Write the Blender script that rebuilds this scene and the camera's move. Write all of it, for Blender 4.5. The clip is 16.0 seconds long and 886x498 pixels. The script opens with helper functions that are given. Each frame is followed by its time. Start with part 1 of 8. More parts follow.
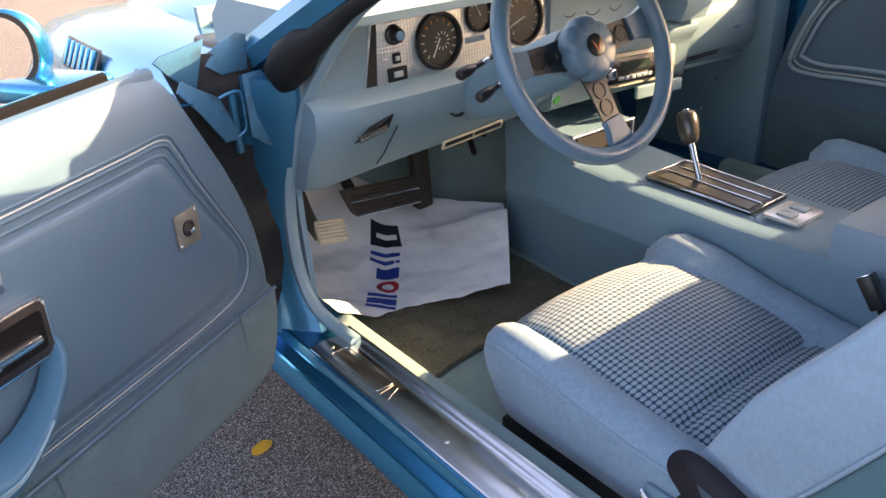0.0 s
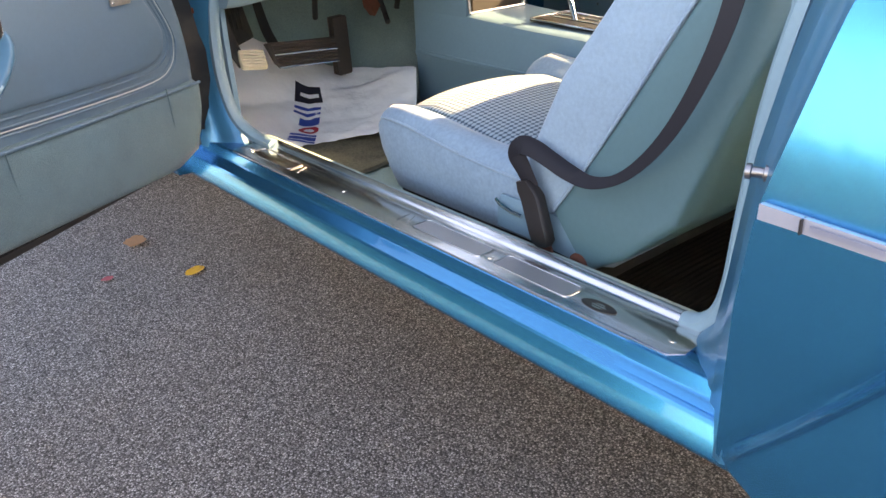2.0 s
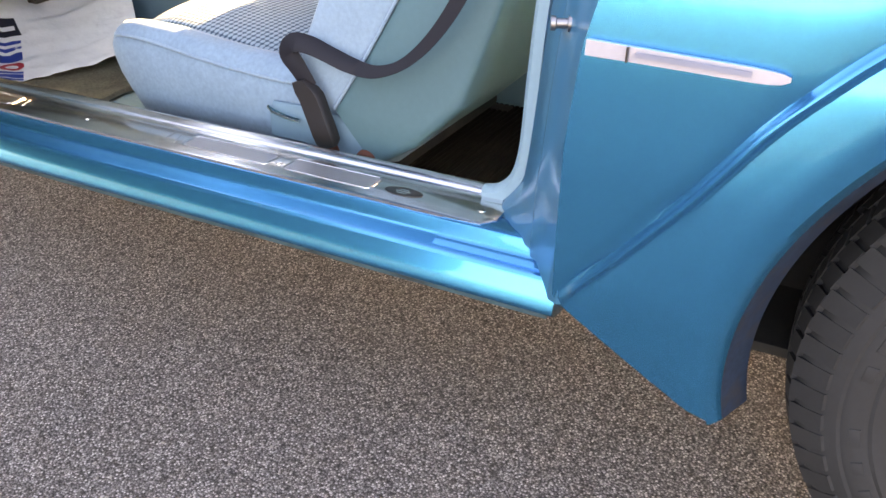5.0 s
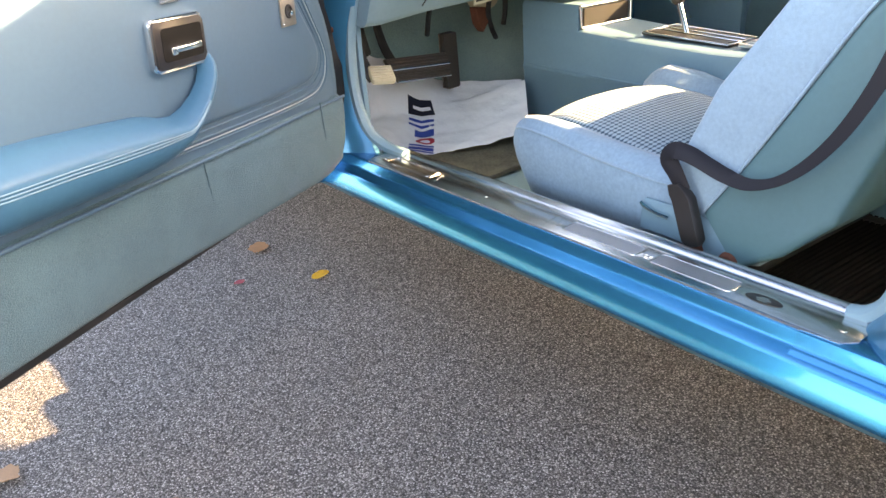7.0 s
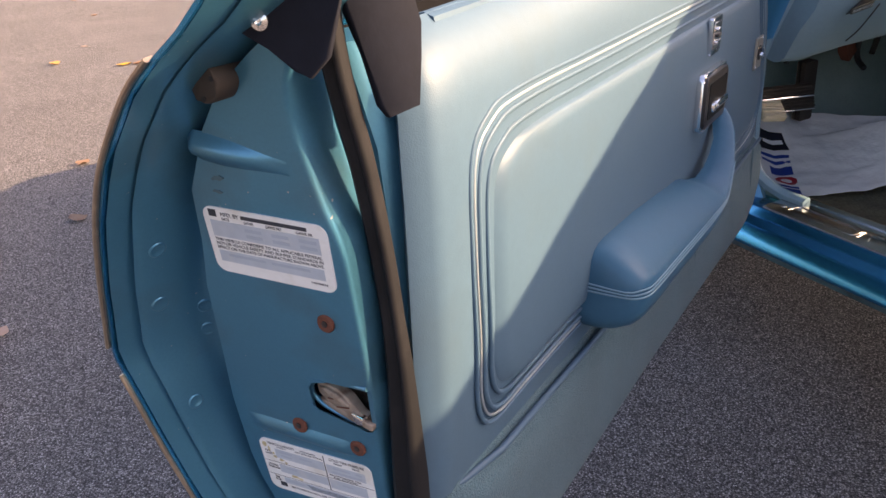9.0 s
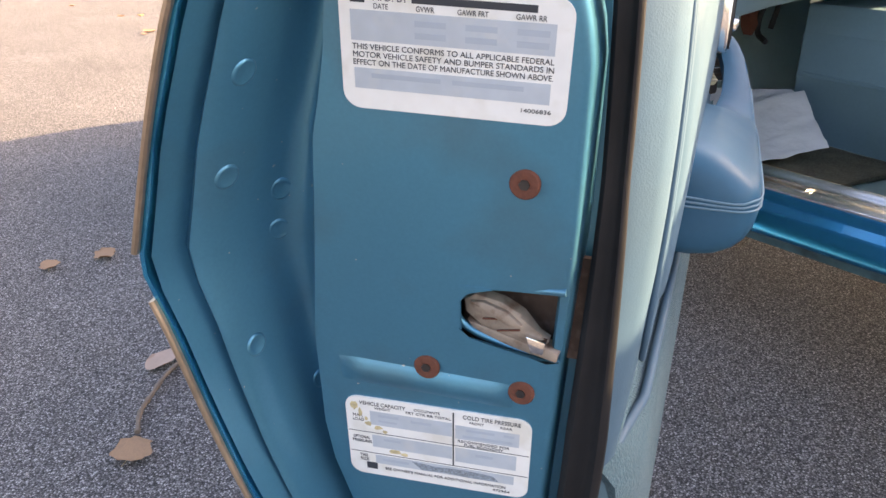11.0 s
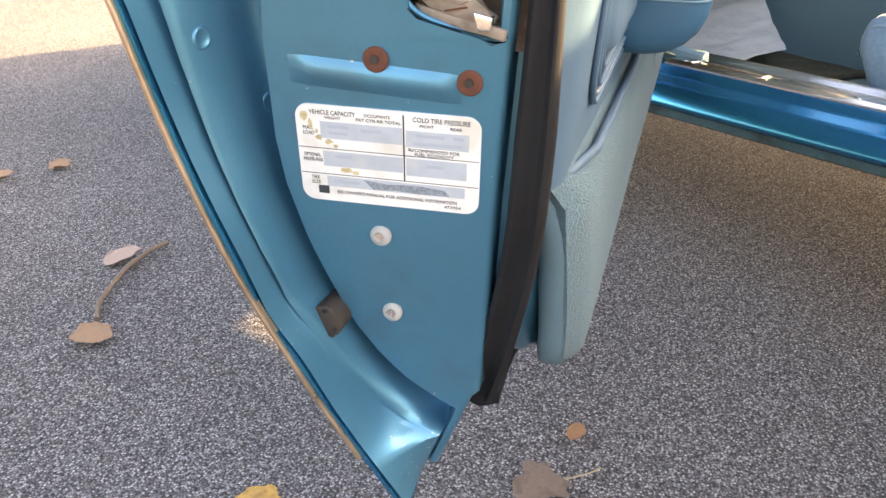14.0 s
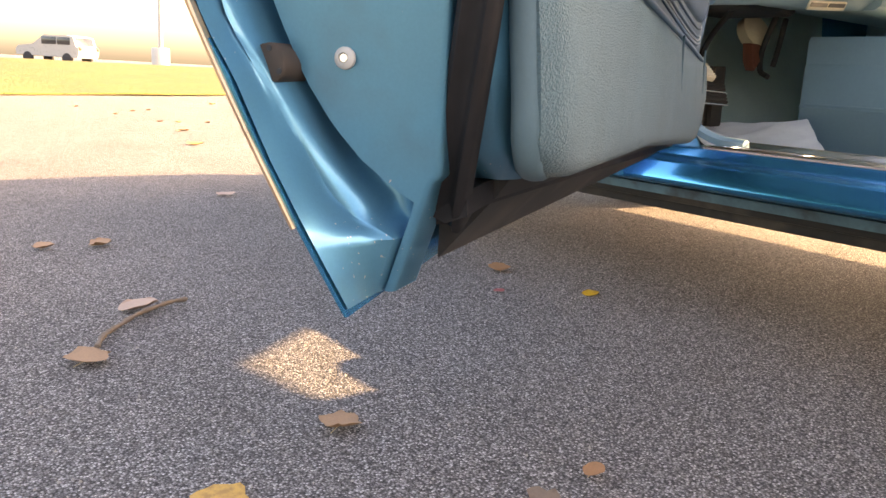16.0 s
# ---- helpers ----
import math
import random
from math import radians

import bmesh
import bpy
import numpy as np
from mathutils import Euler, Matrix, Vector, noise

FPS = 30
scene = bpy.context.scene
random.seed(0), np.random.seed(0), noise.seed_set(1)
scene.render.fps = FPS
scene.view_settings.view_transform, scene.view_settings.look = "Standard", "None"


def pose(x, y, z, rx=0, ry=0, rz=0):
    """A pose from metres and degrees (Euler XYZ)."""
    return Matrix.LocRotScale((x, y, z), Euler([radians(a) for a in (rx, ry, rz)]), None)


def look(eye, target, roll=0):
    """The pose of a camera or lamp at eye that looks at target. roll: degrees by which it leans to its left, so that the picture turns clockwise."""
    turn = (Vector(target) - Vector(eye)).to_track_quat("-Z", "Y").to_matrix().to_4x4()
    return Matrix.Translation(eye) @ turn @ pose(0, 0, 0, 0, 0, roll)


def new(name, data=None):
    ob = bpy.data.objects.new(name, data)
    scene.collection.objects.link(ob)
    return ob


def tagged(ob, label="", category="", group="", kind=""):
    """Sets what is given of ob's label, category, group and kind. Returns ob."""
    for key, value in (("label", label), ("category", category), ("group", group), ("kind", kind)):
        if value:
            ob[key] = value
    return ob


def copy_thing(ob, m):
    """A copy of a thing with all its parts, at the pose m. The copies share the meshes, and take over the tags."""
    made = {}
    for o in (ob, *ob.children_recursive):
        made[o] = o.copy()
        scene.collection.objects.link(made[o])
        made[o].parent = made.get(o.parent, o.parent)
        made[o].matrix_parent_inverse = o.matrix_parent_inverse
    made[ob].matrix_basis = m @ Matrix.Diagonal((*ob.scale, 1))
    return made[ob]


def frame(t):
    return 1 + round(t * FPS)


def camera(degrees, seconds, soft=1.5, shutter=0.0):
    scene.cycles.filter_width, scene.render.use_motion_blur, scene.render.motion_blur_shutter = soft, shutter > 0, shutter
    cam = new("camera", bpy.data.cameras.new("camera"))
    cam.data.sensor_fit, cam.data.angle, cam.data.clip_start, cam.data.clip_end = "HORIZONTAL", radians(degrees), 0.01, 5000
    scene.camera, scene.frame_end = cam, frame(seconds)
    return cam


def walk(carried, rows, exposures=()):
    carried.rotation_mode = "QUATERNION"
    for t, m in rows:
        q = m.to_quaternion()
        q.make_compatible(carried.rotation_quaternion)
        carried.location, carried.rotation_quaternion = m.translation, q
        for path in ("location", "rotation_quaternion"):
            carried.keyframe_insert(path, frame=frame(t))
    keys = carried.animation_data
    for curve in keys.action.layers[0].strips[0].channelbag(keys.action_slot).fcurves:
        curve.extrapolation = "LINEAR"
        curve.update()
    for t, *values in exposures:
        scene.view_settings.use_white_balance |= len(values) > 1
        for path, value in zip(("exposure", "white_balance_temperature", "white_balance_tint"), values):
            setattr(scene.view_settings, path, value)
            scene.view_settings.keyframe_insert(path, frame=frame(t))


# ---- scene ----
cam = camera(57.9, 16.0)
PATH = [
    (0, (-0.611, -0.086, 1.247), (0.457, 1.35, 0.356), -2.8),
    (0.5, (-0.719, -0.136, 1.183), (0.346, 1.328, 0.332), -1.8),
    (1, (-0.805, -0.261, 1.124), (0.351, 1.144, 0.293), -1.2),
    (1.5, (-0.799, -0.407, 1.047), (0.363, 0.987, 0.206), -1.4),
    (2, (-0.786, -0.487, 0.938), (0.37, 0.901, 0.08), -2.0),
    (2.5, (-0.781, -0.494, 0.907), (0.432, 0.814, 0.003), -2.5),
    (3, (-0.825, -0.426, 0.896), (0.59, 0.595, -0.081), -1.4),
    (3.2, (-0.843, -0.4, 0.891), (0.653, 0.484, -0.1), -0.4),
    (5.3, (-0.882, -0.4, 0.864), (0.66, 0.407, -0.121), 0.1),
    (5.5, (-0.888, -0.408, 0.88), (0.605, 0.486, -0.106), -0.5),
    (6, (-0.917, -0.436, 0.929), (0.372, 0.775, -0.006), -3.0),
    (6.5, (-0.95, -0.446, 0.956), (0.192, 0.952, 0.095), -3.8),
    (7, (-1.001, -0.434, 0.965), (0.087, 1.029, 0.142), -3.4),
    (7.5, (-1.084, -0.401, 0.987), (-0.104, 1.15, 0.19), -3.7),
    (8, (-1.212, -0.313, 1.007), (-0.375, 1.323, 0.219), -4.8),
    (8.5, (-1.327, -0.167, 1.077), (-0.568, 1.322, 0.331), -3.1),
    (9, (-1.394, 0.008, 1.061), (-0.652, 1.494, 0.292), -2.5),
    (9.5, (-1.435, 0.152, 0.999), (-0.672, 1.609, 0.197), -2.6),
    (9.7, (-1.456, 0.193, 0.967), (-0.608, 1.610, 0.178), -2.5),
    (11.8, (-1.5, 0.242, 0.882), (-0.322, 1.642, 0.075), 0.9),
    (12, (-1.502, 0.234, 0.872), (-0.32, 1.63, 0.064), 0.9),
    (12.5, (-1.501, 0.218, 0.855), (-0.314, 1.605, 0.04), 1.0),
    (13, (-1.511, 0.22, 0.84), (-0.314, 1.594, 0.015), 1.1),
    (13.5, (-1.519, 0.208, 0.81), (-0.317, 1.558, -0.046), 1.1),
    (14, (-1.524, 0.186, 0.772), (-0.327, 1.517, -0.12), 1.2),
    (14.5, (-1.528, 0.166, 0.718), (-0.351, 1.498, -0.2), 0.7),
    (15, (-1.516, 0.154, 0.611), (-0.38, 1.571, -0.227), -0.7),
    (15.5, (-1.501, 0.144, 0.547), (-0.366, 1.628, -0.166), 0.4),
    (16, (-1.488, 0.119, 0.491), (-0.305, 1.676, 0.072), 3.1),
]
EXPOSURES = [  # seconds, stops, colour temperature, tint
    (0.0, 2.54, 8000, 28), (0.5, 2.54, 8000, 27), (1.0, 2.86, 8100, 25), (1.5, 3.10, 8500, 24), (2.0, 3.24, 9100, 26), (3.0, 3.44, 9700, 28), (5.5, 3.74, 9800, 29),
    (6.5, 3.54, 9200, 22), (7.0, 3.52, 9000, 22), (7.5, 3.29, 9200, 23), (8.0, 2.50, 9200, 25), (8.5, 2.10, 8300, 30), (9.0, 1.80, 7650, 31), (9.7, 2.00, 7250, 28),
    (11.8, 2.84, 8200, 22), (12.5, 2.96, 8300, 21), (13.5, 3.06, 8800, 21), (14.5, 3.26, 9300, 24), (15.0, 3.54, 9400, 24), (15.5, 3.18, 9500, 24), (16.0, 3.00, 9800, 27),
]
walk(cam, [(t, look(eye, target, roll)) for t, eye, target, roll in PATH], EXPOSURES)

# ---- world, sun ----
SUN_A, SUN_B = 2.0, 0.9  # metres a shadow runs to -x and +y for each metre of height
sun_dir = Vector((SUN_A, -SUN_B, 1)).normalized()
world = bpy.data.worlds.new("sky")
scene.world = world
world.use_nodes = True
wn = world.node_tree.nodes
sky = wn.new("ShaderNodeTexSky")
sky.sky_type, sky.sun_disc = "NISHITA", False
sky.sun_elevation = math.asin(sun_dir.z)
sky.sun_rotation = math.atan2(sun_dir.x, sun_dir.y)
sky.air_density, sky.dust_density, sky.ozone_density = 1.0, 3.0, 1.0
world.node_tree.links.new(sky.outputs[0], wn["Background"].inputs[0])
wn["Background"].inputs[1].default_value = 0.145
sun = new("sun", bpy.data.lights.new("sun", "SUN"))
sun.data.energy, sun.data.angle, sun.data.color = 3.75, radians(0.5), (1.0, 0.81, 0.50)
sun.matrix_world = look(sun_dir * 30, (0, 0, 0))

# ---- tools ----
def part(name, bm, material, parent=None, label="", sharp=38):
    me = bpy.data.meshes.new(name)
    bmesh.ops.recalc_face_normals(bm, faces=bm.faces[:])
    bm.to_mesh(me)
    bm.free()
    for m in material if isinstance(material, (list, tuple)) else [material]:
        me.materials.append(m)
    me.shade_smooth()
    me.set_sharp_from_angle(angle=radians(sharp))
    ob = new(name, me)
    ob.parent = parent
    return tagged(ob, label)


def thing(name, label, category, m=None, group="", kind=""):
    ob = new(name)
    ob.empty_display_size = 0.05
    if m is not None:
        ob.matrix_basis = m
    return tagged(ob, label, category, group, kind)


def B():
    return bmesh.new()


def loft(bm, loops, closed=True, caps=True, mat=0):
    rows = [[bm.verts.new(p) for p in lp] for lp in loops]
    n = len(rows[0])
    for a, b in zip(rows, rows[1:]):
        for i in range(n if closed else n - 1):
            j = (i + 1) % n
            f = bm.faces.new((a[i], a[j], b[j], b[i]))
            f.material_index = mat
    if caps and closed:
        for row in (rows[0], rows[-1]):
            bm.faces.new(row).material_index = mat
    return rows


def box(bm, x0, x1, y0, y1, z0, z1, bevel=0.0, seg=2, m=None):
    v = [bm.verts.new((x, y, z)) for x in (x0, x1) for y in (y0, y1) for z in (z0, z1)]
    fs = [bm.faces.new([v[i] for i in q]) for q in ((0, 1, 3, 2), (4, 6, 7, 5), (0, 4, 5, 1), (2, 3, 7, 6), (0, 2, 6, 4), (1, 5, 7, 3))]
    if bevel:
        es = list({e for f in fs for e in f.edges})
        r = bmesh.ops.bevel(bm, geom=es, offset=bevel, segments=seg, affect="EDGES", profile=0.5)
        v = list({q for q in v if q.is_valid} | set(r["verts"]))
    if m is not None:
        bmesh.ops.transform(bm, matrix=m, verts=v)
    return bm


def prism(bm, poly, h, m=None, bevel=0.0, seg=2, h0=0.0):
    """A polygon in the x-y plane, raised from h0 to h."""
    lo = [bm.verts.new((x, y, h0)) for x, y in poly]
    hi = [bm.verts.new((x, y, h)) for x, y in poly]
    n = len(poly)
    top = bm.faces.new(hi)
    bm.faces.new(lo[::-1])
    for i in range(n):
        j = (i + 1) % n
        bm.faces.new((lo[i], lo[j], hi[j], hi[i]))
    v = lo + hi
    if bevel:
        r = bmesh.ops.bevel(bm, geom=list(top.edges), offset=bevel, segments=seg, affect="EDGES", profile=0.5)
        v = list({q for q in v if q.is_valid} | set(r["verts"]))
    if m is not None:
        bmesh.ops.transform(bm, matrix=m, verts=v)
    return bm


def rrect(w, h, r, n=5, cx=0.0, cy=0.0):
    """A rectangle with round corners, as a polygon."""
    out = []
    for k, (sx, sy) in enumerate(((1, 1), (-1, 1), (-1, -1), (1, -1))):
        for i in range(n + 1):
            a = radians(90 * k + 90 * i / n)
            out.append((cx + sx * (w / 2 - r) + r * math.cos(a), cy + sy * (h / 2 - r) + r * math.sin(a)))
    return out


def smooth_path(pts, n=8, closed=False):
    """A Catmull-Rom line through pts."""
    P = [Vector(p) for p in pts]
    N = len(P)
    out = []
    for i in range(N if closed else N - 1):
        p1, p2 = P[i], P[(i + 1) % N]
        p0 = P[(i - 1) % N] if closed or i > 0 else p1 * 2 - p2
        p3 = P[(i + 2) % N] if closed or i + 2 < N else p2 * 2 - p1
        for k in range(n):
            t = k / n
            out.append(0.5 * (2 * p1 + (p2 - p0) * t + (2 * p0 - 5 * p1 + 4 * p2 - p3) * t * t + (3 * p1 - p0 - 3 * p2 + p3) * t ** 3))
    if not closed:
        out.append(P[-1])
    return out


def sweep(bm, path, section, up=(0, 0, 1), closed=False, scale=None, caps=True):
    """A section (list of (side, up) points) along a path; up names the section's second axis."""
    P = [Vector(p) for p in path]
    N = len(P)
    loops = []
    for i, p in enumerate(P):
        a = P[(i - 1) % N] if closed or i else P[i]
        b = P[(i + 1) % N] if closed or i < N - 1 else P[i]
        t = (b - a).normalized()
        s = t.cross(Vector(up))
        s = s.normalized() if s.length > 1e-6 else Vector((1, 0, 0))
        w = s.cross(t)
        k = scale[i] if scale else 1.0
        loops.append([p + s * (x * k) + w * (y * k) for x, y in section])
    if closed:
        loops.append(loops[0])
        loft(bm, loops, caps=False)
        bmesh.ops.remove_doubles(bm, verts=bm.verts[:], dist=1e-6)
    else:
        loft(bm, loops, caps=caps)
    return bm


def circle(r, n=10, ry=None):
    return [(r * math.cos(2 * math.pi * i / n), (ry or r) * math.sin(2 * math.pi * i / n)) for i in range(n)]


def tube(bm, path, r, n=10, closed=False, scale=None, up=(0.013, 0.027, 1)):
    return sweep(bm, path, circle(r, n), up, closed, scale)


def lathe(bm, prof, m=None, n=24):
    """A profile of (radius, height) round the z axis."""
    loops = [[Vector((r * math.cos(2 * math.pi * i / n), r * math.sin(2 * math.pi * i / n), h)) for i in range(n)] for r, h in prof]
    if m is not None:
        loops = [[m @ p for p in lp] for lp in loops]
    loft(bm, loops)
    return bm


def axes(o, x, y):
    """A matrix with its origin at o, x axis along x and y axis near y."""
    x = Vector(x).normalized()
    z = x.cross(Vector(y)).normalized()
    y = z.cross(x)
    return Matrix(((x.x, y.x, z.x, o[0]), (x.y, y.y, z.y, o[1]), (x.z, y.z, z.z, o[2]), (0, 0, 0, 1)))


def interp(x, pts):
    xs, ys = zip(*pts)
    return float(np.interp(x, xs, ys))


def grid(bm, f, nu, nv, skip=None, mat=0):
    """A sheet of nu x nv cells over f(s, t), s and t from 0 to 1."""
    V = [[bm.verts.new(f(i / nu, j / nv)) for j in range(nv + 1)] for i in range(nu + 1)]
    for i in range(nu):
        for j in range(nv):
            if skip and skip((i + 0.5) / nu, (j + 0.5) / nv):
                continue
            bm.faces.new((V[i][j], V[i + 1][j], V[i + 1][j + 1], V[i][j + 1])).material_index = mat
    return V


def thick(bm, d):
    """Gives a sheet a thickness d."""
    bmesh.ops.recalc_face_normals(bm, faces=bm.faces[:])
    bmesh.ops.solidify(bm, geom=bm.faces[:], thickness=d)
    return bm


def lettering(name, text, size, m, material, parent, align="LEFT", width=None):
    """Raised lettering in the built-in font; width squeezes it to that length."""
    cu = bpy.data.curves.new(name, "FONT")
    cu.body, cu.size, cu.align_x, cu.extrude = text, size, align, 0.00012
    tmp = new("tmp", cu)
    dg = bpy.context.evaluated_depsgraph_get()
    me = bpy.data.meshes.new_from_object(tmp.evaluated_get(dg))
    bpy.data.objects.remove(tmp)
    bpy.data.curves.remove(cu)
    if width and len(me.vertices):
        xs = [v.co.x for v in me.vertices]
        k = width / (max(xs) - min(xs))
        for v in me.vertices:
            v.co.x *= k
    me.transform(m)
    me.name = name
    me.materials.clear()
    me.materials.append(material)
    ob = new(name, me)
    ob.parent = parent
    return ob


# ---- materials ----
def M(name, base, rough=0.5, metal=0.0, vary=0.12, vscale=6.0, fine=0.06, fscale=120.0, bump=0.0, bscale=400.0, dist=0.0005,
      coat=0.0, sheen=0.0, rvary=0.1, spec=0.5, kind="noise", dirt=None, dirt_amount=0.0, dirt_scale=3.0, chips=None, chip_scale=150.0, chip_from=0.74):
    """A surface with broad and fine variation of its colour, variation of its roughness, and relief."""
    mt = bpy.data.materials.new(name)
    mt.use_nodes = True
    nt = mt.node_tree
    N, Lk = nt.nodes, nt.links.new
    p = N["Principled BSDF"]
    tc = N.new("ShaderNodeTexCoord")

    def noise_tex(scale, detail=3.0):
        t = N.new("ShaderNodeTexNoise")
        t.inputs["Scale"].default_value, t.inputs["Detail"].default_value = scale, detail
        Lk(tc.outputs["Object"], t.inputs["Vector"])
        return t

    def math_node(op, a, b):
        t = N.new("ShaderNodeMath")
        t.operation = op
        for k, q in enumerate((a, b)):
            if isinstance(q, (int, float)):
                t.inputs[k].default_value = q
            else:
                Lk(q, t.inputs[k])
        return t.outputs[0]

    big, small = noise_tex(vscale), noise_tex(fscale, 2.0)
    value = math_node("ADD", math_node("MULTIPLY", math_node("SUBTRACT", big.outputs[0], 0.5), vary * 2),
                      math_node("MULTIPLY", math_node("SUBTRACT", small.outputs[0], 0.5), fine * 2))
    hsv = N.new("ShaderNodeHueSaturation")
    hsv.inputs["Color"].default_value = (*base, 1)
    Lk(math_node("ADD", value, 1.0), hsv.inputs["Value"])
    colour = hsv.outputs[0]
    if dirt:
        dn = noise_tex(dirt_scale, 6.0)
        ramp = N.new("ShaderNodeMapRange")
        ramp.inputs["From Min"].default_value, ramp.inputs["From Max"].default_value = 0.52, 0.68
        ramp.inputs["To Max"].default_value = dirt_amount
        Lk(dn.outputs[0], ramp.inputs["Value"])
        mix = N.new("ShaderNodeMix")
        mix.data_type = "RGBA"
        Lk(ramp.outputs[0], mix.inputs["Factor"])
        Lk(colour, mix.inputs["A"])
        mix.inputs["B"].default_value = (*dirt, 1)
        colour = mix.outputs["Result"]
    if chips:
        cn = noise_tex(chip_scale, 1.5)
        where = noise_tex(9.0, 2.0)
        cr = N.new("ShaderNodeMapRange")
        cr.inputs["From Min"].default_value, cr.inputs["From Max"].default_value = chip_from, chip_from + 0.02
        Lk(math_node("ADD", cn.outputs[0], math_node("MULTIPLY", math_node("SUBTRACT", where.outputs[0], 0.5), 0.35)), cr.inputs["Value"])
        cm = N.new("ShaderNodeMix")
        cm.data_type = "RGBA"
        Lk(cr.outputs[0], cm.inputs["Factor"])
        Lk(colour, cm.inputs["A"])
        cm.inputs["B"].default_value = (*chips, 1)
        colour = cm.outputs["Result"]
    Lk(colour, p.inputs["Base Color"])
    Lk(math_node("ADD", math_node("MULTIPLY", math_node("SUBTRACT", big.outputs[0], 0.5), rvary * 2), rough), p.inputs["Roughness"])
    p.inputs["Metallic"].default_value = metal
    p.inputs["Coat Weight"].default_value = coat
    p.inputs["Coat Roughness"].default_value = 0.05
    p.inputs["Sheen Weight"].default_value = sheen
    p.inputs["Sheen Roughness"].default_value = 0.4
    p.inputs["Specular IOR Level"].default_value = spec
    if bump:
        if kind == "grain":
            bt = N.new("ShaderNodeTexVoronoi")
            bt.inputs["Scale"].default_value = bscale
            Lk(tc.outputs["Object"], bt.inputs["Vector"])
            height = bt.outputs["Distance"]
        else:
            height = noise_tex(bscale, 3.0).outputs[0]
        bp = N.new("ShaderNodeBump")
        bp.inputs["Strength"].default_value, bp.inputs["Distance"].default_value = bump, dist
        Lk(height, bp.inputs["Height"])
        Lk(bp.outputs[0], p.inputs["Normal"])
    return mt


VINYL = (0.25, 0.36, 0.44)
vinyl = M("blue_vinyl", VINYL, 0.42, vary=0.06, bump=0.25, bscale=900, dist=0.0003, kind="grain", rvary=0.06, dirt=(0.18, 0.26, 0.30), dirt_amount=0.25, dirt_scale=9)
# door vinyl, armrest and carpet are darkened to offset brighter light on the door
dimmed_door_vinyl = M("dimmed_panel_vinyl", (0.068, 0.133, 0.190), 0.5, spec=0.28, vary=0.08, vscale=5, fine=0.05, bump=0.25, bscale=900, dist=0.0003, kind="grain", rvary=0.08, dirt=(0.072, 0.114, 0.140), dirt_amount=0.3, dirt_scale=9)
dash_vinyl = M("dash_vinyl", (0.19, 0.295, 0.335), 0.5, vary=0.05, bump=0.15, bscale=1200, dist=0.0002, kind="grain")
plastic = M("blue_plastic", (0.155, 0.275, 0.345), 0.45, vary=0.08, bump=0.1, bscale=700, dist=0.0002)
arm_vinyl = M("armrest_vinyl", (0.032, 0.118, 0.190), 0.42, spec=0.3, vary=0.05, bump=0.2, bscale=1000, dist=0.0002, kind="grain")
velour = M("blue_velour", (0.255, 0.375, 0.47), 0.9, vary=0.14, vscale=9, fine=0.16, fscale=160, bump=0.5, bscale=500, dist=0.0012, sheen=0.35, rvary=0.03)
velour_side = M("blue_velour_side", (0.225, 0.35, 0.455), 0.9, vary=0.16, vscale=12, fine=0.2, fscale=140, bump=0.5, bscale=420, dist=0.0012, sheen=0.3, rvary=0.03)
carpet = M("blue_carpet", (0.23, 0.35, 0.335), 0.97, vary=0.2, vscale=10, fine=0.35, fscale=300, bump=0.9, bscale=420, dist=0.003, sheen=0.25, rvary=0.02)
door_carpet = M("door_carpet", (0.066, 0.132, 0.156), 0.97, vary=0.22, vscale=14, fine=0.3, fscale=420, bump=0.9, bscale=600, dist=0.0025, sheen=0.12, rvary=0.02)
mat_carpet = M("dark_floor_mat", (0.135, 0.120, 0.084), 0.97, vary=0.45, vscale=18, fine=0.9, fscale=190, bump=1.0, bscale=330, dist=0.004, rvary=0.02, dirt=(0.21, 0.18, 0.125), dirt_amount=0.6, dirt_scale=14)
paint = M("blue_metallic_paint", (0.001, 0.27, 0.515), 0.25, metal=0.84, vary=0.03, vscale=2.5, fine=0.08, fscale=1500, coat=0.55, rvary=0.02)
jamb_paint = M("jamb_paint", (0.057, 0.242, 0.362), 0.35, metal=0.60, vary=0.14, vscale=7, fine=0.08, fscale=500, coat=0.25, rvary=0.12, dirt=(0.07, 0.14, 0.17), dirt_amount=0.4, dirt_scale=14, bump=0.10, bscale=40, dist=0.001, chips=(0.42, 0.42, 0.40), chip_scale=260, chip_from=0.785)
pillar_paint = M("pillar_paint", (0.022, 0.21, 0.36), 0.34, metal=0.5, vary=0.1, vscale=7, fine=0.08, fscale=500, coat=0.4, rvary=0.1, dirt=(0.05, 0.15, 0.20), dirt_amount=0.3, dirt_scale=16)
dull_jamb = M("dull_jamb_paint", (0.035, 0.16, 0.25), 0.5, metal=0.25, vary=0.3, vscale=18, fine=0.2, fscale=200, dirt=(0.025, 0.05, 0.07), dirt_amount=0.6, dirt_scale=25, bump=0.2, bscale=40, dist=0.001)
scuffed = M("scuffed_flange", (0.06, 0.13, 0.16), 0.6, metal=0.2, vary=0.4, vscale=20, fine=0.2, dirt=(0.03, 0.03, 0.03), dirt_amount=0.8, dirt_scale=12)
rubber = M("black_rubber", (0.0105, 0.0110, 0.0125), 0.65, spec=0.22, vary=0.4, vscale=20, fine=0.2, bump=0.2, bscale=300, dirt=(0.021, 0.020, 0.021), dirt_amount=0.6, dirt_scale=16)
black_plastic = M("black_plastic", (0.02, 0.018, 0.018), 0.35, vary=0.2, fine=0.1)
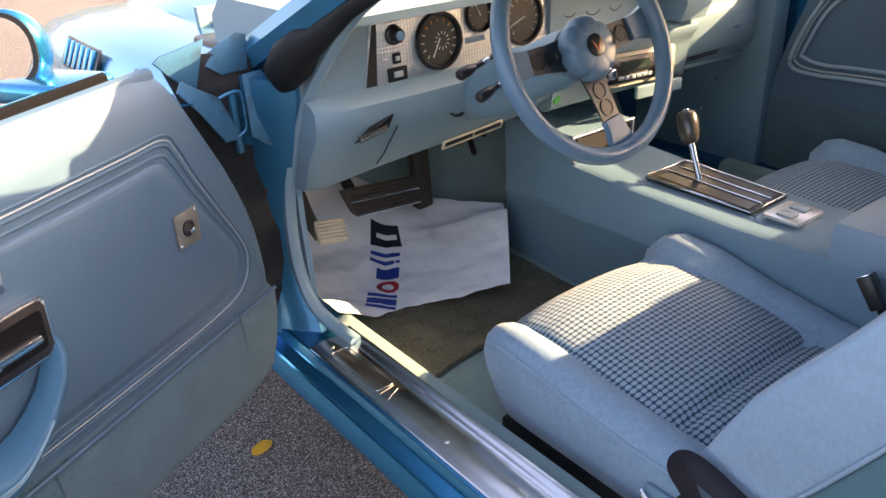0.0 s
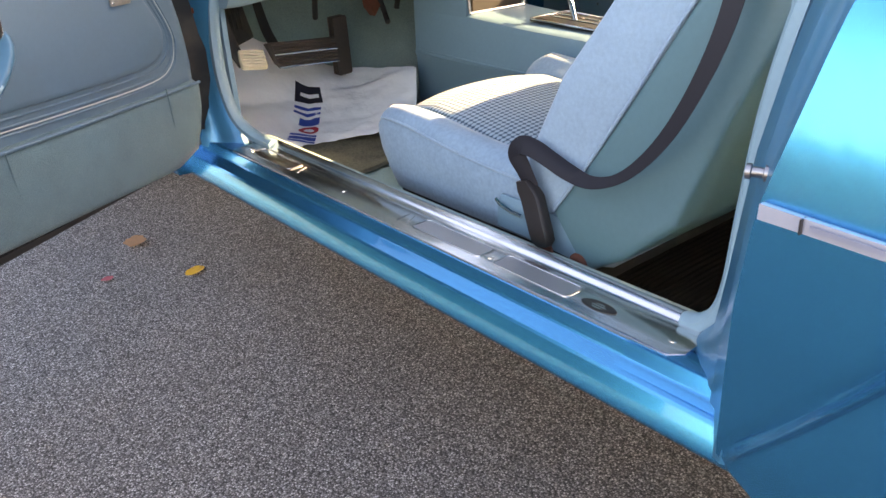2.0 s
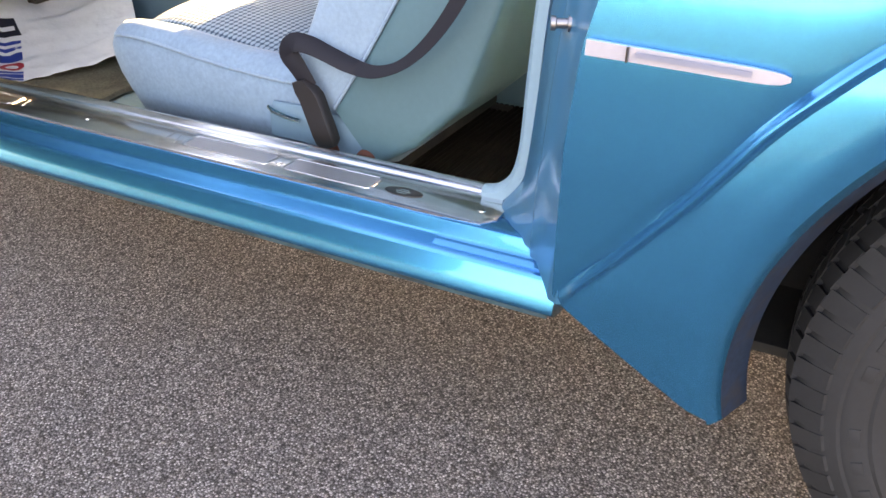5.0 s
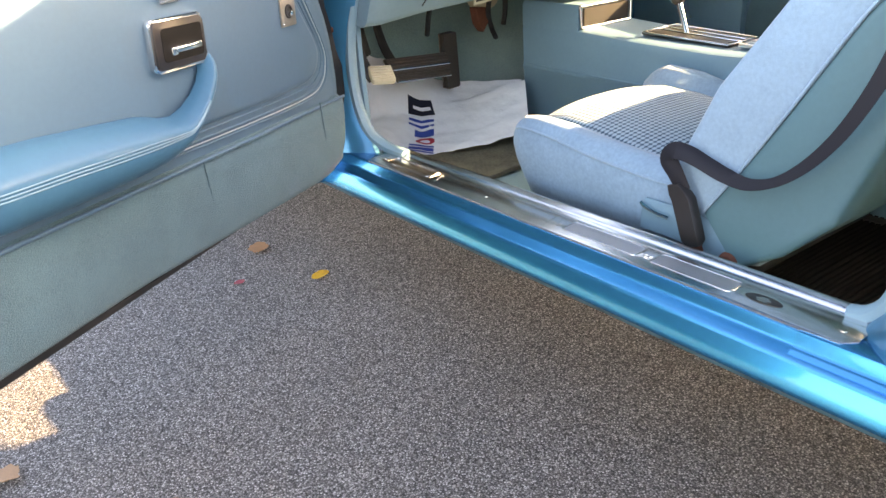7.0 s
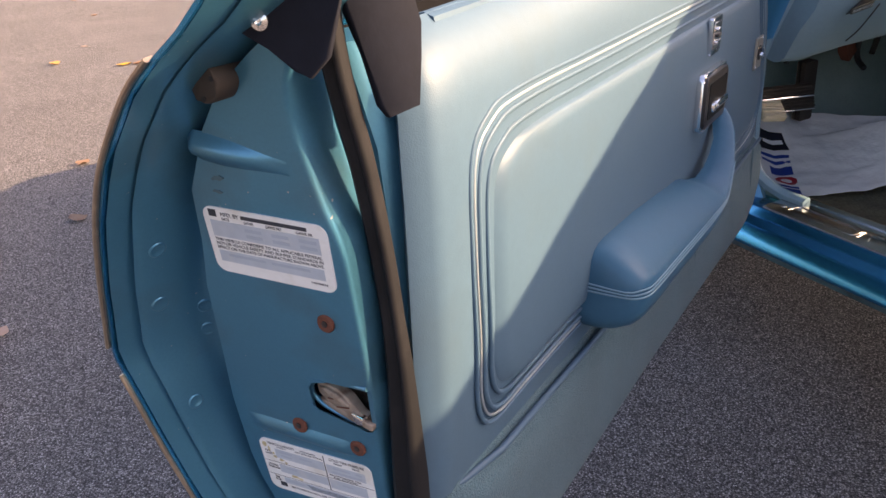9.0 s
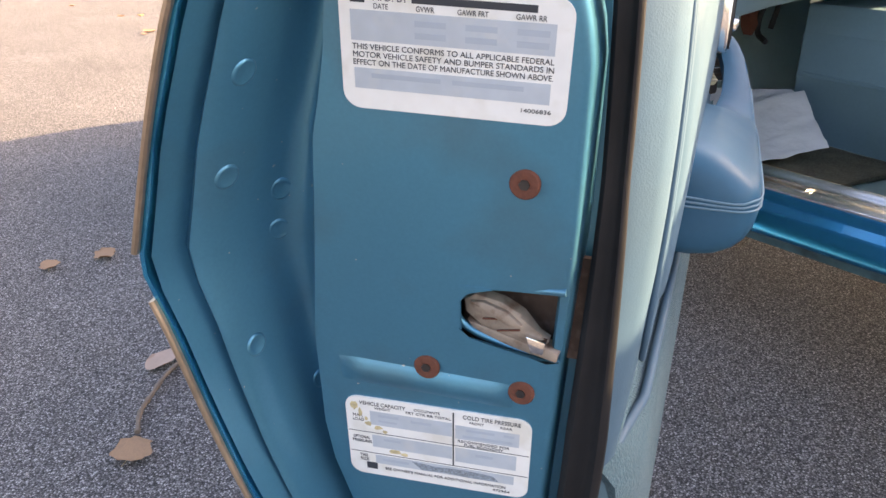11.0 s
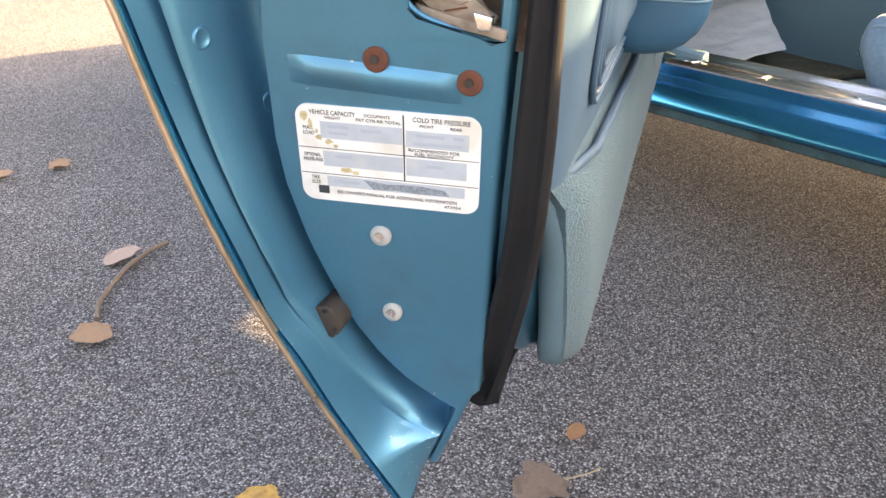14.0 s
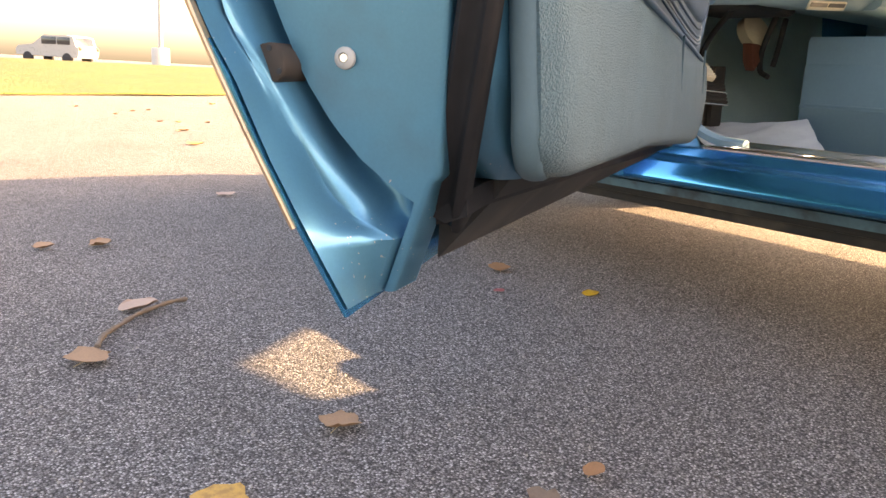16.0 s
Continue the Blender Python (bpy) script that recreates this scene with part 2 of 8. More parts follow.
under = M("underbody_black", (0.015, 0.016, 0.017), 0.8, vary=0.4, vscale=20, dirt=(0.07, 0.06, 0.05), dirt_amount=0.6, dirt_scale=8)
gauge_dark = M("dark_bore", (0.006, 0.006, 0.006), 0.5)
chrome = M("chrome", (0.78, 0.78, 0.78), 0.12, metal=1.0, vary=0.06, fine=0.05, rvary=0.06)
alu = M("brushed_aluminium", (0.74, 0.74, 0.75), 0.22, metal=1.0, vary=0.08, fine=0.1, fscale=900, rvary=0.1, dirt=(0.45, 0.43, 0.40), dirt_amount=0.35, dirt_scale=18)
rust = M("rusty_bolt", (0.115, 0.036, 0.02), 0.85, vary=0.4, vscale=120, fine=0.3, fscale=600, bump=0.6, bscale=500, dist=0.0008)
asphalt = None


def asphalt_material():
    """Worn asphalt: dark binder with pale and dark stones, and broad weathered patches."""
    mt = bpy.data.materials.new("asphalt")
    mt.use_nodes = True
    nt = mt.node_tree
    N, Lk = nt.nodes, nt.links.new
    p = N["Principled BSDF"]
    tc = N.new("ShaderNodeTexCoord")
    vor = N.new("ShaderNodeTexVoronoi")
    vor.inputs["Scale"].default_value = 310
    Lk(tc.outputs["Object"], vor.inputs["Vector"])
    sep = N.new("ShaderNodeSeparateColor")
    Lk(vor.outputs["Color"], sep.inputs[0])
    ramp = N.new("ShaderNodeValToRGB")
    e = ramp.color_ramp.elements
    e[0].position, e[0].color = 0.0, (0.074, 0.0705, 0.070, 1)
    e[1].position, e[1].color = 0.55, (0.193, 0.183, 0.181, 1)
    for pos, c in ((0.78, 0.285), (0.92, 0.42), (1.0, 0.55)):
        q = ramp.color_ramp.elements.new(pos)
        q.color = (c, c * 0.95, c * 0.94, 1)
    Lk(sep.outputs[0], ramp.inputs[0])
    edge = N.new("ShaderNodeMapRange")
    edge.inputs["From Min"].default_value, edge.inputs["From Max"].default_value = 0.25, 0.75
    edge.inputs["To Min"].default_value, edge.inputs["To Max"].default_value = 1.2, 0.27
    Lk(vor.outputs["Distance"], edge.inputs["Value"])
    patch = N.new("ShaderNodeTexNoise")
    patch.inputs["Scale"].default_value, patch.inputs["Detail"].default_value = 1.7, 5
    Lk(tc.outputs["Object"], patch.inputs["Vector"])
    pr = N.new("ShaderNodeMapRange")
    pr.inputs["To Min"].default_value, pr.inputs["To Max"].default_value = 0.75, 1.3
    Lk(patch.outputs[0], pr.inputs["Value"])
    mul = N.new("ShaderNodeMath")
    mul.operation = "MULTIPLY"
    Lk(edge.outputs[0], mul.inputs[0])
    Lk(pr.outputs[0], mul.inputs[1])
    hsv = N.new("ShaderNodeHueSaturation")
    Lk(ramp.outputs[0], hsv.inputs["Color"])
    Lk(mul.outputs[0], hsv.inputs["Value"])
    Lk(hsv.outputs[0], p.inputs["Base Color"])
    p.inputs["Roughness"].default_value = 0.85
    p.inputs["Specular IOR Level"].default_value = 0.3
    mid = N.new("ShaderNodeTexNoise")
    mid.inputs["Scale"].default_value, mid.inputs["Detail"].default_value = 70, 4
    Lk(tc.outputs["Object"], mid.inputs["Vector"])
    add = N.new("ShaderNodeMath")
    add.operation = "SUBTRACT"
    Lk(mid.outputs[0], add.inputs[0])
    Lk(vor.outputs["Distance"], add.inputs[1])
    bp = N.new("ShaderNodeBump")
    bp.inputs["Strength"].default_value, bp.inputs["Distance"].default_value = 1.0, 0.005
    Lk(add.outputs[0], bp.inputs["Height"])
    Lk(bp.outputs[0], p.inputs["Normal"])
    return mt


# ---- ground ----
asphalt = asphalt_material()
BANK = Vector((0.872, 0.49, 0))  # the grass verge runs along this line
ACROSS = Vector((-0.49, 0.872, 0))


def verge(d):
    """Height of the land at a distance d beyond the edge of the car park."""
    return interp(d, ((0, 0), (0.3, 0.03), (6, 0.18), (12, 0.34), (16, 0.35), (22, 0.28), (60, 0.05), (400, 0.0)))


VERGE0 = Vector((0.03, 10.9, 0))
bm = B()
ds = [-300, -60, -20, -12, -8, -4, 0, 0.3, 3, 6, 11, 16, 22, 60, 400]
grid(bm, lambda s, t: VERGE0 + BANK * (s * 700 - 350) + ACROSS * ds[round(t * (len(ds) - 1))] + Vector((0, 0, verge(ds[round(t * (len(ds) - 1))]))), 8, len(ds) - 1)
tagged(part("ground", bm, asphalt), "grey weathered asphalt of a car park", "ground", kind="structure")

grass_mat = M("autumn_grass", (0.105, 0.098, 0.026), 0.95, vary=0.4, vscale=1.2, fine=0.5, fscale=14, bump=1.0, bscale=18, dist=0.05)
bm = B()
grid(bm, lambda s, t: VERGE0 + BANK * (s * 120 - 0.12) + Vector((0.15, 0.99, 0)) * (t * 15 + 0.05 * math.sin(s * 190)) + Vector((0, 0, verge(t * 13) + 0.02 + 0.02 * noise.noise((s * 200, t * 30, 0)))), 160, 16)
thick(bm, -0.02)
tagged(part("grass_verge", bm, grass_mat), "yellow-green mown grass verge beyond the asphalt", "grass", kind="stuff")

# ---- car body ----
CX = 0.76  # centre line of the car
car = thing("car", "blue two-door coupe parked on asphalt, driver's door open", "car")


def both(loops):
    return [[Vector((2 * CX - p.x, p.y, p.z)) for p in lp] for lp in loops]


# rocker panel under the door opening
ROCK = [(0.10, 0.355), (0.0, 0.374), (-0.028, 0.374), (-0.0335, 0.3715), (-0.036, 0.367), (-0.0405, 0.355), (-0.0425, 0.3522), (-0.046, 0.3505), (-0.0605, 0.3445), (-0.0645, 0.3425), (-0.0675, 0.3385), (-0.0735, 0.3240), (-0.0795, 0.3090), (-0.0803, 0.3035), (-0.0780, 0.2975), (-0.0725, 0.2930), (-0.058, 0.2880), (0.0, 0.279), (0.10, 0.28)]
bm = B()
loft(bm, [[Vector((x, y, z)) for x, z in ROCK] for y in (-0.136, -0.1, 0.2, 0.6, 1.0, 1.3, 1.6)])
part("rocker_panel", bm, paint, car, "metallic blue rocker panel below the door opening", 14)
bm = B()
loft(bm, [[Vector((x, y, z)) for x, z in ((-0.050, 0.284), (-0.044, 0.276), (-0.040, 0.264), (-0.035, 0.264), (-0.032, 0.276), (-0.026, 0.284))] for y in (-0.115, 0.5, 1.6)])
part("pinch_weld", bm, scuffed, car, "scuffed blue seam flange under the rocker")
bm = B()
loft(bm, both([[Vector((x, y, z)) for x, z in ROCK] for y in (-0.5, 0.2, 1.0, 1.6)]))
part("rocker_panel", bm, paint, car)

# floor pan, toe board, firewall, tunnel
bm = B()
prof = [(-1.3, 0.36), (-0.36, 0.27), (-0.30, 0.26), (0.0, 0.25), (0.9, 0.255), (1.42, 0.275), (1.54, 0.318), (1.63, 0.41), (1.70, 0.54), (1.74, 0.70), (1.76, 0.95)]
FLOOR = prof
grid(bm, lambda s, t: Vector(((0.26 + s * 1.0 if t < 0.16 else 0.085 + s * 1.35), *prof[round(t * (len(prof) - 1))])), 10, len(prof) - 1)
thick(bm, 0.02)
part("floor_pan", bm, carpet, car, "blue-green carpet over the floor and toe board")
bm = B()
box(bm, 0.06, 1.46, -1.3, 1.75, 0.234, 0.25, 0.004)
# lower slab is added to block sunlight passing under the car
box(bm, 0.13, 1.39, -1.2, 1.7, 0.200, 0.236, 0.012)
part("underbody", bm, under, car, "black underbody")
# inner sides of the sill, left and right
for sx in (0, 1):
    bm = B()
    lp = [[Vector((x, y, z)) for x, z in ((0.055, 0.365), (0.058, 0.372), (0.085, 0.374), (0.106, 0.366), (0.118, 0.33), (0.12, 0.25), (0.06, 0.25))] for y in (-0.03, 0.3, 0.8, 1.22)]
    loft(bm, both(lp) if sx else lp)
    part("sill_trim", bm, carpet, car, "dark blue carpet edging along the inner sill")

# A-pillar post with its hinge side, on the driver's side
bm = B()
levels = [(0.36, 1.19, 1.25), (0.40, 1.215, 1.29), (0.45, 1.255, 1.32), (0.55, 1.275, 1.34), (0.68, 1.245, 1.335), (0.80, 1.20, 1.32), (0.86, 1.175, 1.305), (0.90, 1.175, 1.295)]
loft(bm, [[Vector(q) for q in ((0.035, y0 + 0.005, z), (0.02, y0 - 0.002, z), (0.008, y0 + 0.005, z), (-0.012, y0 + 0.02, z), (-0.03, y0 + 0.05, z), (-0.045, y1 + 0.03, z), (-0.06, y1 + 0.2, z), (0.035, y1 + 0.2, z))] for z, y0, y1 in levels])
part("hinge_pillar", bm, pillar_paint, car, "blue painted hinge pillar of the door opening")
for y, z, r in ((1.262, 0.67, 0.008), (1.272, 0.5, 0.006)):
    bm = B()
    lathe(bm, [(0.002, 0), (r, 0.0), (r, 0.004), (r * 0.6, 0.005), (r * 0.55, 0.003), (0.001, 0.003)], axes((-0.014, y + 0.018, z), (0, 0, 1), (0.45, 0.9, 0)), 14)
    part("jamb_bolt", bm, rust, car)

# windlace round the opening: a padded vinyl strip
welt = M("windlace_vinyl", (0.20, 0.33, 0.39), 0.5, vary=0.08, bump=0.2, bscale=600)
bm = B()
wl = smooth_path([(0.045, 1.10, 0.385), (0.038, 1.17, 0.392), (0.025, 1.225, 0.425), (0.018, 1.255, 0.50), (0.018, 1.262, 0.60), (0.022, 1.245, 0.70), (0.035, 1.195, 0.82), (0.055, 1.12, 0.93), (0.07, 0.98, 1.05), (0.10, 0.70, 1.17)], 6)
sweep(bm, wl, [(-0.012, 0.006), (-0.004, 0.010), (0.005, 0.009), (0.013, 0.003), (0.013, -0.008), (-0.012, -0.008)], up=(0, -1, 0.25))
part("windlace", bm, welt, car, "pale blue vinyl windlace of the door opening")
bm = B()
wl = smooth_path([(0.055, 0.02, 0.380), (0.055, -0.005, 0.388), (0.053, -0.028, 0.414), (0.052, -0.04, 0.46), (0.055, -0.045, 0.56), (0.055, -0.055, 0.68), (0.06, -0.075, 0.80), (0.07, -0.11, 0.93), (0.09, -0.17, 1.08), (0.12, -0.2, 1.19)], 6)
sweep(bm, wl, [(-0.013, 0.007), (-0.004, 0.011), (0.006, 0.010), (0.014, 0.003), (0.014, -0.010), (-0.013, -0.010)], up=(0, 1, 0.25))
part("windlace", bm, welt, car, "pale blue vinyl windlace of the door opening")

# lock pillar (rear jamb)
bm = B()
jl = []
for z, yi, yo in ((0.368, -0.001, -0.1432), (0.375, -0.004, -0.1435), (0.385, -0.010, -0.144), (0.40, -0.022, -0.1455), (0.42, -0.036, -0.147), (0.45, -0.047, -0.149), (0.50, -0.055, -0.152), (0.58, -0.062, -0.157), (0.66, -0.070, -0.164), (0.74, -0.082, -0.178), (0.80, -0.092, -0.19), (0.95, -0.13, -0.225), (1.02, -0.15, -0.24)):
    b = max(0.0, z - 0.7) * 0.18
    ym = min(yi, -0.050)
    back = 0.025 if z < 0.41 else 0.06
    w = yo - ym
    jl.append([Vector((x + b * k, y, z)) for x, y, k in ((0.07, yi - 0.006, 0), (0.035, yi - 0.008, 0), (0.022, yi - 0.013, 0.3), (-0.018, ym * 0.7 + yi * 0.3 - 0.016, 1), (-0.052, ym - 0.012 + w * 0.34, 1), (-0.058, ym - 0.008 + w * 0.38, 1), (-0.066, ym - 0.008 + w * 0.42, 1), (-0.074, ym - 0.012 + w * 0.50, 1), (-0.134, yo - 0.002, 1), (-0.146, yo - 0.008, 1), (-0.152, yo - 0.02, 1), (-0.15, yo - back, 1), (0.07, yo - back, 0))])
loft(bm, jl)
part("lock_pillar", bm, pillar_paint, car, "blue painted lock pillar of the door opening")
bm = B()
loft(bm, [[Vector((x - e, y, z + e)) for x, z in ((0.0, 0.3745), (-0.029, 0.3748), (-0.0350, 0.3722), (-0.0376, 0.3672), (-0.0420, 0.3555), (-0.0440, 0.3530), (-0.0472, 0.3517), (-0.0570, 0.3476), (-0.0582, 0.3463), (-0.057, 0.343), (-0.04, 0.341), (0.0, 0.36))] for y, e in ((0.047, -0.002), (0.045, 0.0), (-0.06, 0.0015), (-0.15, 0.002))])
patch = part("jamb_patch", bm, paint, car, "welded seam plate at the rear of the sill")
for y in (0.02, -0.01, -0.04, -0.07):
    bm = B()
    lathe(bm, [(0.004, 0), (0.003, 0.0005), (0.0004, 0.0007)], axes((-0.0520, y, 0.3493), (0, 1, 0), (0.91, 0, 0.41)) @ Matrix.Rotation(math.pi, 4, "X"), 10)
    part("spot_weld", bm, paint, patch, sharp=80)
bm = B()
lathe(bm, [(0.001, 0), (0.009, 0), (0.009, 0.004), (0.0055, 0.005), (0.0055, 0.016), (0.008, 0.017), (0.008, 0.022), (0.001, 0.023)], axes((-0.068, -0.128, 0.658), (0, 0, 1), (0.93, 0.36, 0)), 16)
part("striker", bm, M("worn_steel", (0.32, 0.32, 0.33), 0.35, metal=1.0, vary=0.2, vscale=60), car, "steel striker bolt")

# quarter panel with the wheel arch
WC, WR = Vector((-0.765, 0.335)), 0.425


def quarter_x(y, z):
    return interp(z, ((0.2, -0.115), (0.30, -0.138), (0.40, -0.155), (0.55, -0.170), (0.66, -0.176), (0.72, -0.172), (0.82, -0.150), (0.92, -0.105), (1.0, -0.05)))


OUTL = [(-0.352, 0.252), (-0.1575, 0.372), (-0.160, 0.46), (-0.1645, 0.57), (-0.1755, 0.665), (-0.189, 0.72), (-0.214, 0.85), (-0.24, 0.99), (-0.9, 1.0), (-1.75, 0.93), (-1.78, 0.5), (-1.28, 0.28)]


def outer(a):
    """Distance from the wheel's centre to the panel's outline at angle a."""
    d = Vector((math.cos(a), math.sin(a)))
    best = WR + 0.004
    for (y0, z0), (y1, z1) in zip(OUTL, OUTL[1:]):
        p, q = Vector((y0, z0)) - WC, Vector((y1, z1)) - WC
        e = q - p
        den = d.x * e.y - d.y * e.x
        if abs(den) < 1e-9:
            continue
        r, k = (p.x * e.y - p.y * e.x) / den, (p.x * d.y - p.y * d.x) / den
        if r > 0 and -1e-6 <= k <= 1 + 1e-6:
            best = max(best, r)
    return best


a0, a1 = math.atan2(0.252 - WC.y, -0.352 - WC.x), math.atan2(0.28 - WC.y, -1.28 - WC.x) + 2 * math.pi
RF = [0.0, 0.04, 0.09, 0.15, 0.22, 0.30, 0.45, 0.62, 0.78, 0.88, 0.925, 0.955, 0.98, 1.0, 1.02, 1.045, 1.07, 1.11, 1.22]


CREASE = [(math.atan2(z - WC.y, y - WC.x), math.hypot(y - WC.x, z - WC.y)) for _, y, z in smooth_path([(0, -0.130, 0.330), (0, -0.158, 0.364), (0, -0.186, 0.399), (0, -0.2225, 0.4425), (0, -0.2557, 0.485), (0, -0.290, 0.529), (0, -0.3185, 0.570), (0, -0.346, 0.6105), (0, -0.378, 0.648), (0, -0.424, 0.694), (0, -0.490, 0.743), (0, -0.58, 0.782), (0, -0.68, 0.803), (0, -0.78, 0.808)], 8)] + [(math.pi, 0.473)]


def crease_r(a):
    """Distance of the pressed crease from the wheel's centre at angle a."""
    return interp(a, CREASE)


def quarter(s, t):
    a = a0 + (a1 - a0) * s ** 1.15
    R = outer(a)
    C = crease_r(a) - WR
    n = len(RF)
    i = round(t * (n + 9))
    r = WR + C * RF[i] if i < n else WR + C * 1.22 + (i - n + 1) / 10 * max(R - WR - C * 1.22, 0)
    r = min(r, R)
    y, z = WC.x + r * math.cos(a), WC.y + r * math.sin(a)
    k = (r - WR) / C
    flare = 0.016 * (1 - k) ** 1.4 if k < 1 else 0.0
    flare -= 0.012 * max(0.0, 1 - (r - WR) / 0.026) ** 1.3  # the lip rolls in towards the wheel
    d = r - WR - C
    crease = 0.0066 * math.exp(-(d / 0.0042) ** 2) - 0.0034 * math.exp(-((d - 0.010) / 0.0055) ** 2) - 0.0018 * math.exp(-((d + 0.010) / 0.005) ** 2)
    fade = min(1.0, max(0.0, (-0.160 - y) / 0.02))
    return Vector((quarter_x(y, z) - (flare + crease) * fade, y, z))


bm = B()
V = grid(bm, quarter, 110, len(RF) + 9)
rim = [row[0] for row in V]
grimy = M("grimy_arch_lip", (0.010, 0.022, 0.042), 0.7, spec=0.25, vary=0.5, vscale=30, fine=0.4, dirt=(0.030, 0.026, 0.026), dirt_amount=0.6, dirt_scale=35)
lip = [bm.verts.new(v.co + Vector((0.012, 0, 0)) - Vector((0, v.co.y - WC.x, v.co.z - WC.y)).normalized() * 0.010) for v in rim]
inner = [bm.verts.new(v.co + Vector((0.055, 0, 0)) - Vector((0, v.co.y - WC.x, v.co.z - WC.y)).normalized() * 0.030) for v in rim]
for i in range(len(rim) - 1):
    bm.faces.new((rim[i], rim[i + 1], lip[i + 1], lip[i]))
    bm.faces.new((lip[i], lip[i + 1], inner[i + 1], inner[i])).material_index = 1
bmesh.ops.remove_doubles(bm, verts=bm.verts[:], dist=0.0005)
part("quarter_panel", bm, [paint, grimy], car, "metallic blue rear quarter panel with flared wheel arch", 30)
# inner fender behind the arch
bm = B()
grid(bm, lambda s, t: Vector((-0.12 + 0.34 * t, WC.x + (WR + 0.012) * math.cos(a0 + 0.05 + (a1 - a0 - 0.1) * s), WC.y + (WR + 0.012) * math.sin(a0 + 0.05 + (a1 - a0 - 0.1) * s))), 40, 3)
thick(bm, 0.004)
part("wheel_well", bm, under, car, "black wheel well")
bm = B()
box(bm, 0.22, 0.24, -1.3, -0.2, 0.24, 0.9)
part("wheel_well", bm, under, car)
# bright moulding on the quarter panel
bm = B()
sec = [(-0.004, -0.0065), (0.003, -0.0060), (0.0062, -0.0040), (0.0068, 0.0), (0.0062, 0.0040), (0.003, 0.0060), (-0.004, 0.0065)]
pts = [(-0.180, -0.1815, 0.6685), (-0.181, -0.22, 0.6675), (-0.1815, -0.28, 0.6655), (-0.1815, -0.325, 0.6638), (-0.181, -0.340, 0.6631), (-0.180, -0.350, 0.6626), (-0.1785, -0.356, 0.6622)]
sweep(bm, pts, [(-x, y) for x, y in sec], up=(0, 0, 1), scale=[1.12, 1.05, 1.0, 0.95, 0.86, 0.66, 0.3])
mould = part("moulding", bm, M("satin_bright_trim", (0.46, 0.48, 0.56), 0.22, metal=0.45, vary=0.06, fine=0.05), car, "bright moulding with a grey insert and rounded end", 50)
bm = B()
sweep(bm, [(p[0] - 0.0066, p[1], p[2] + 0.001) for p in ((-0.1812, -0.228, 0.6672), (-0.1815, -0.28, 0.6655), (-0.1815, -0.326, 0.6638))], [(-0.0006, -0.0022), (0.0006, -0.0022), (0.0006, 0.0022), (-0.0006, 0.0022)], up=(0, 0, 1))
part("moulding_insert", bm, M("grey_trim_vinyl", (0.20, 0.21, 0.27), 0.5), mould, "grey vinyl insert")
bm = B()
box(bm, -0.1892, -0.180, -0.2212, -0.2198, 0.6605, 0.6742)
part("moulding_joint", bm, black_plastic, mould)

# rear wheel
wheel = part("wheel", lathe(B(), [(0.02, -0.09), (0.12, -0.095), (0.15, -0.06), (0.19, -0.085), (0.205, -0.095), (0.21, -0.08), (0.2, 0.05), (0.02, 0.05)], axes((0.02, -0.735, 0.335), (0, 1, 0), (0, 0, 1)) , 40), alu, car, "silver wheel")
WM = axes((0.0, -0.735, 0.332), (0, 1, 0), (0, 0, 1))  # wheel axis along +x
tyre_m = M("tyre_rubber", (0.018, 0.018, 0.019), 0.75, vary=0.3, vscale=14, fine=0.2, bump=0.2, bscale=200)
TYRE = [(-0.108, 0.285), (-0.098, 0.301), (-0.084, 0.3125), (-0.064, 0.3195), (-0.034, 0.3235), (0.0, 0.325), (0.034, 0.3235), (0.064, 0.3195), (0.09, 0.309)]
tyre = part("tyre", lathe(B(), [(0.205, -0.092), (0.214, -0.104), (0.236, -0.112), (0.240, -0.1105), (0.243, -0.1125), (0.262, -0.1135), (0.266, -0.1115), (0.270, -0.1130)] + [(r, x) for x, r in TYRE] + [(0.25, 0.115), (0.205, 0.10)], WM, 96), tyre_m, wheel, "black tyre with ribbed shoulder and raised sidewall marks")
bm = B()
for k in range(66):
    for row, (x0, x1, off, sk) in enumerate(((-0.109, -0.082, 0.0, 0.012), (-0.080, -0.047, 0.35, 0.016), (-0.042, -0.016, 0.0, -0.018), (-0.012, 0.014, 0.5, 0.018), (0.020, 0.05, 0.2, -0.016), (0.054, 0.088, 0.6, 0.012))):
        if not -70 <= ((k + off) * 360 / 66 + 180) % 360 - 180 <= 130:
            continue
        a = (k + off) * 2 * math.pi / 66
        lo, hi = [], []
        for x, da in ((x0, -0.036), (x1, -0.036), (x1, 0.036), (x0, 0.036)):
            b = a + da + sk * (1 if x == x0 else -1)
            r = interp(x, TYRE)
            out = 0.0 if row == 0 and x == x0 else 0.0062
            lo.append(bm.verts.new(WM @ Vector(((r - 0.003) * math.cos(b), (r - 0.003) * math.sin(b), x))))
            hi.append(bm.verts.new(WM @ Vector(((r + out) * math.cos(b), (r + out) * math.sin(b), x - (0.002 if row == 0 else 0.0)))))
        bm.faces.new(hi)
        for i in range(4):
            bm.faces.new((lo[i], lo[(i + 1) % 4], hi[(i + 1) % 4], hi[i]))
tagged(part("tread", bm, tyre_m, wheel, "block tread of the tyre"), kind="stuff")
for k in range(22):  # raised marks on the sidewall
    a = radians(-58 + 9.2 * k)
    if k % 7 == 6:
        continue
    bm = B()
    box(bm, 0.246, 0.258, -0.006 - 0.004 * (k % 3), 0.006 + 0.003 * (k % 2), -0.1145, -0.1115, 0.0006, m=WM @ Matrix.Rotation(a, 4, "Z"))
    part("sidewall_mark", bm, tyre_m, tyre)
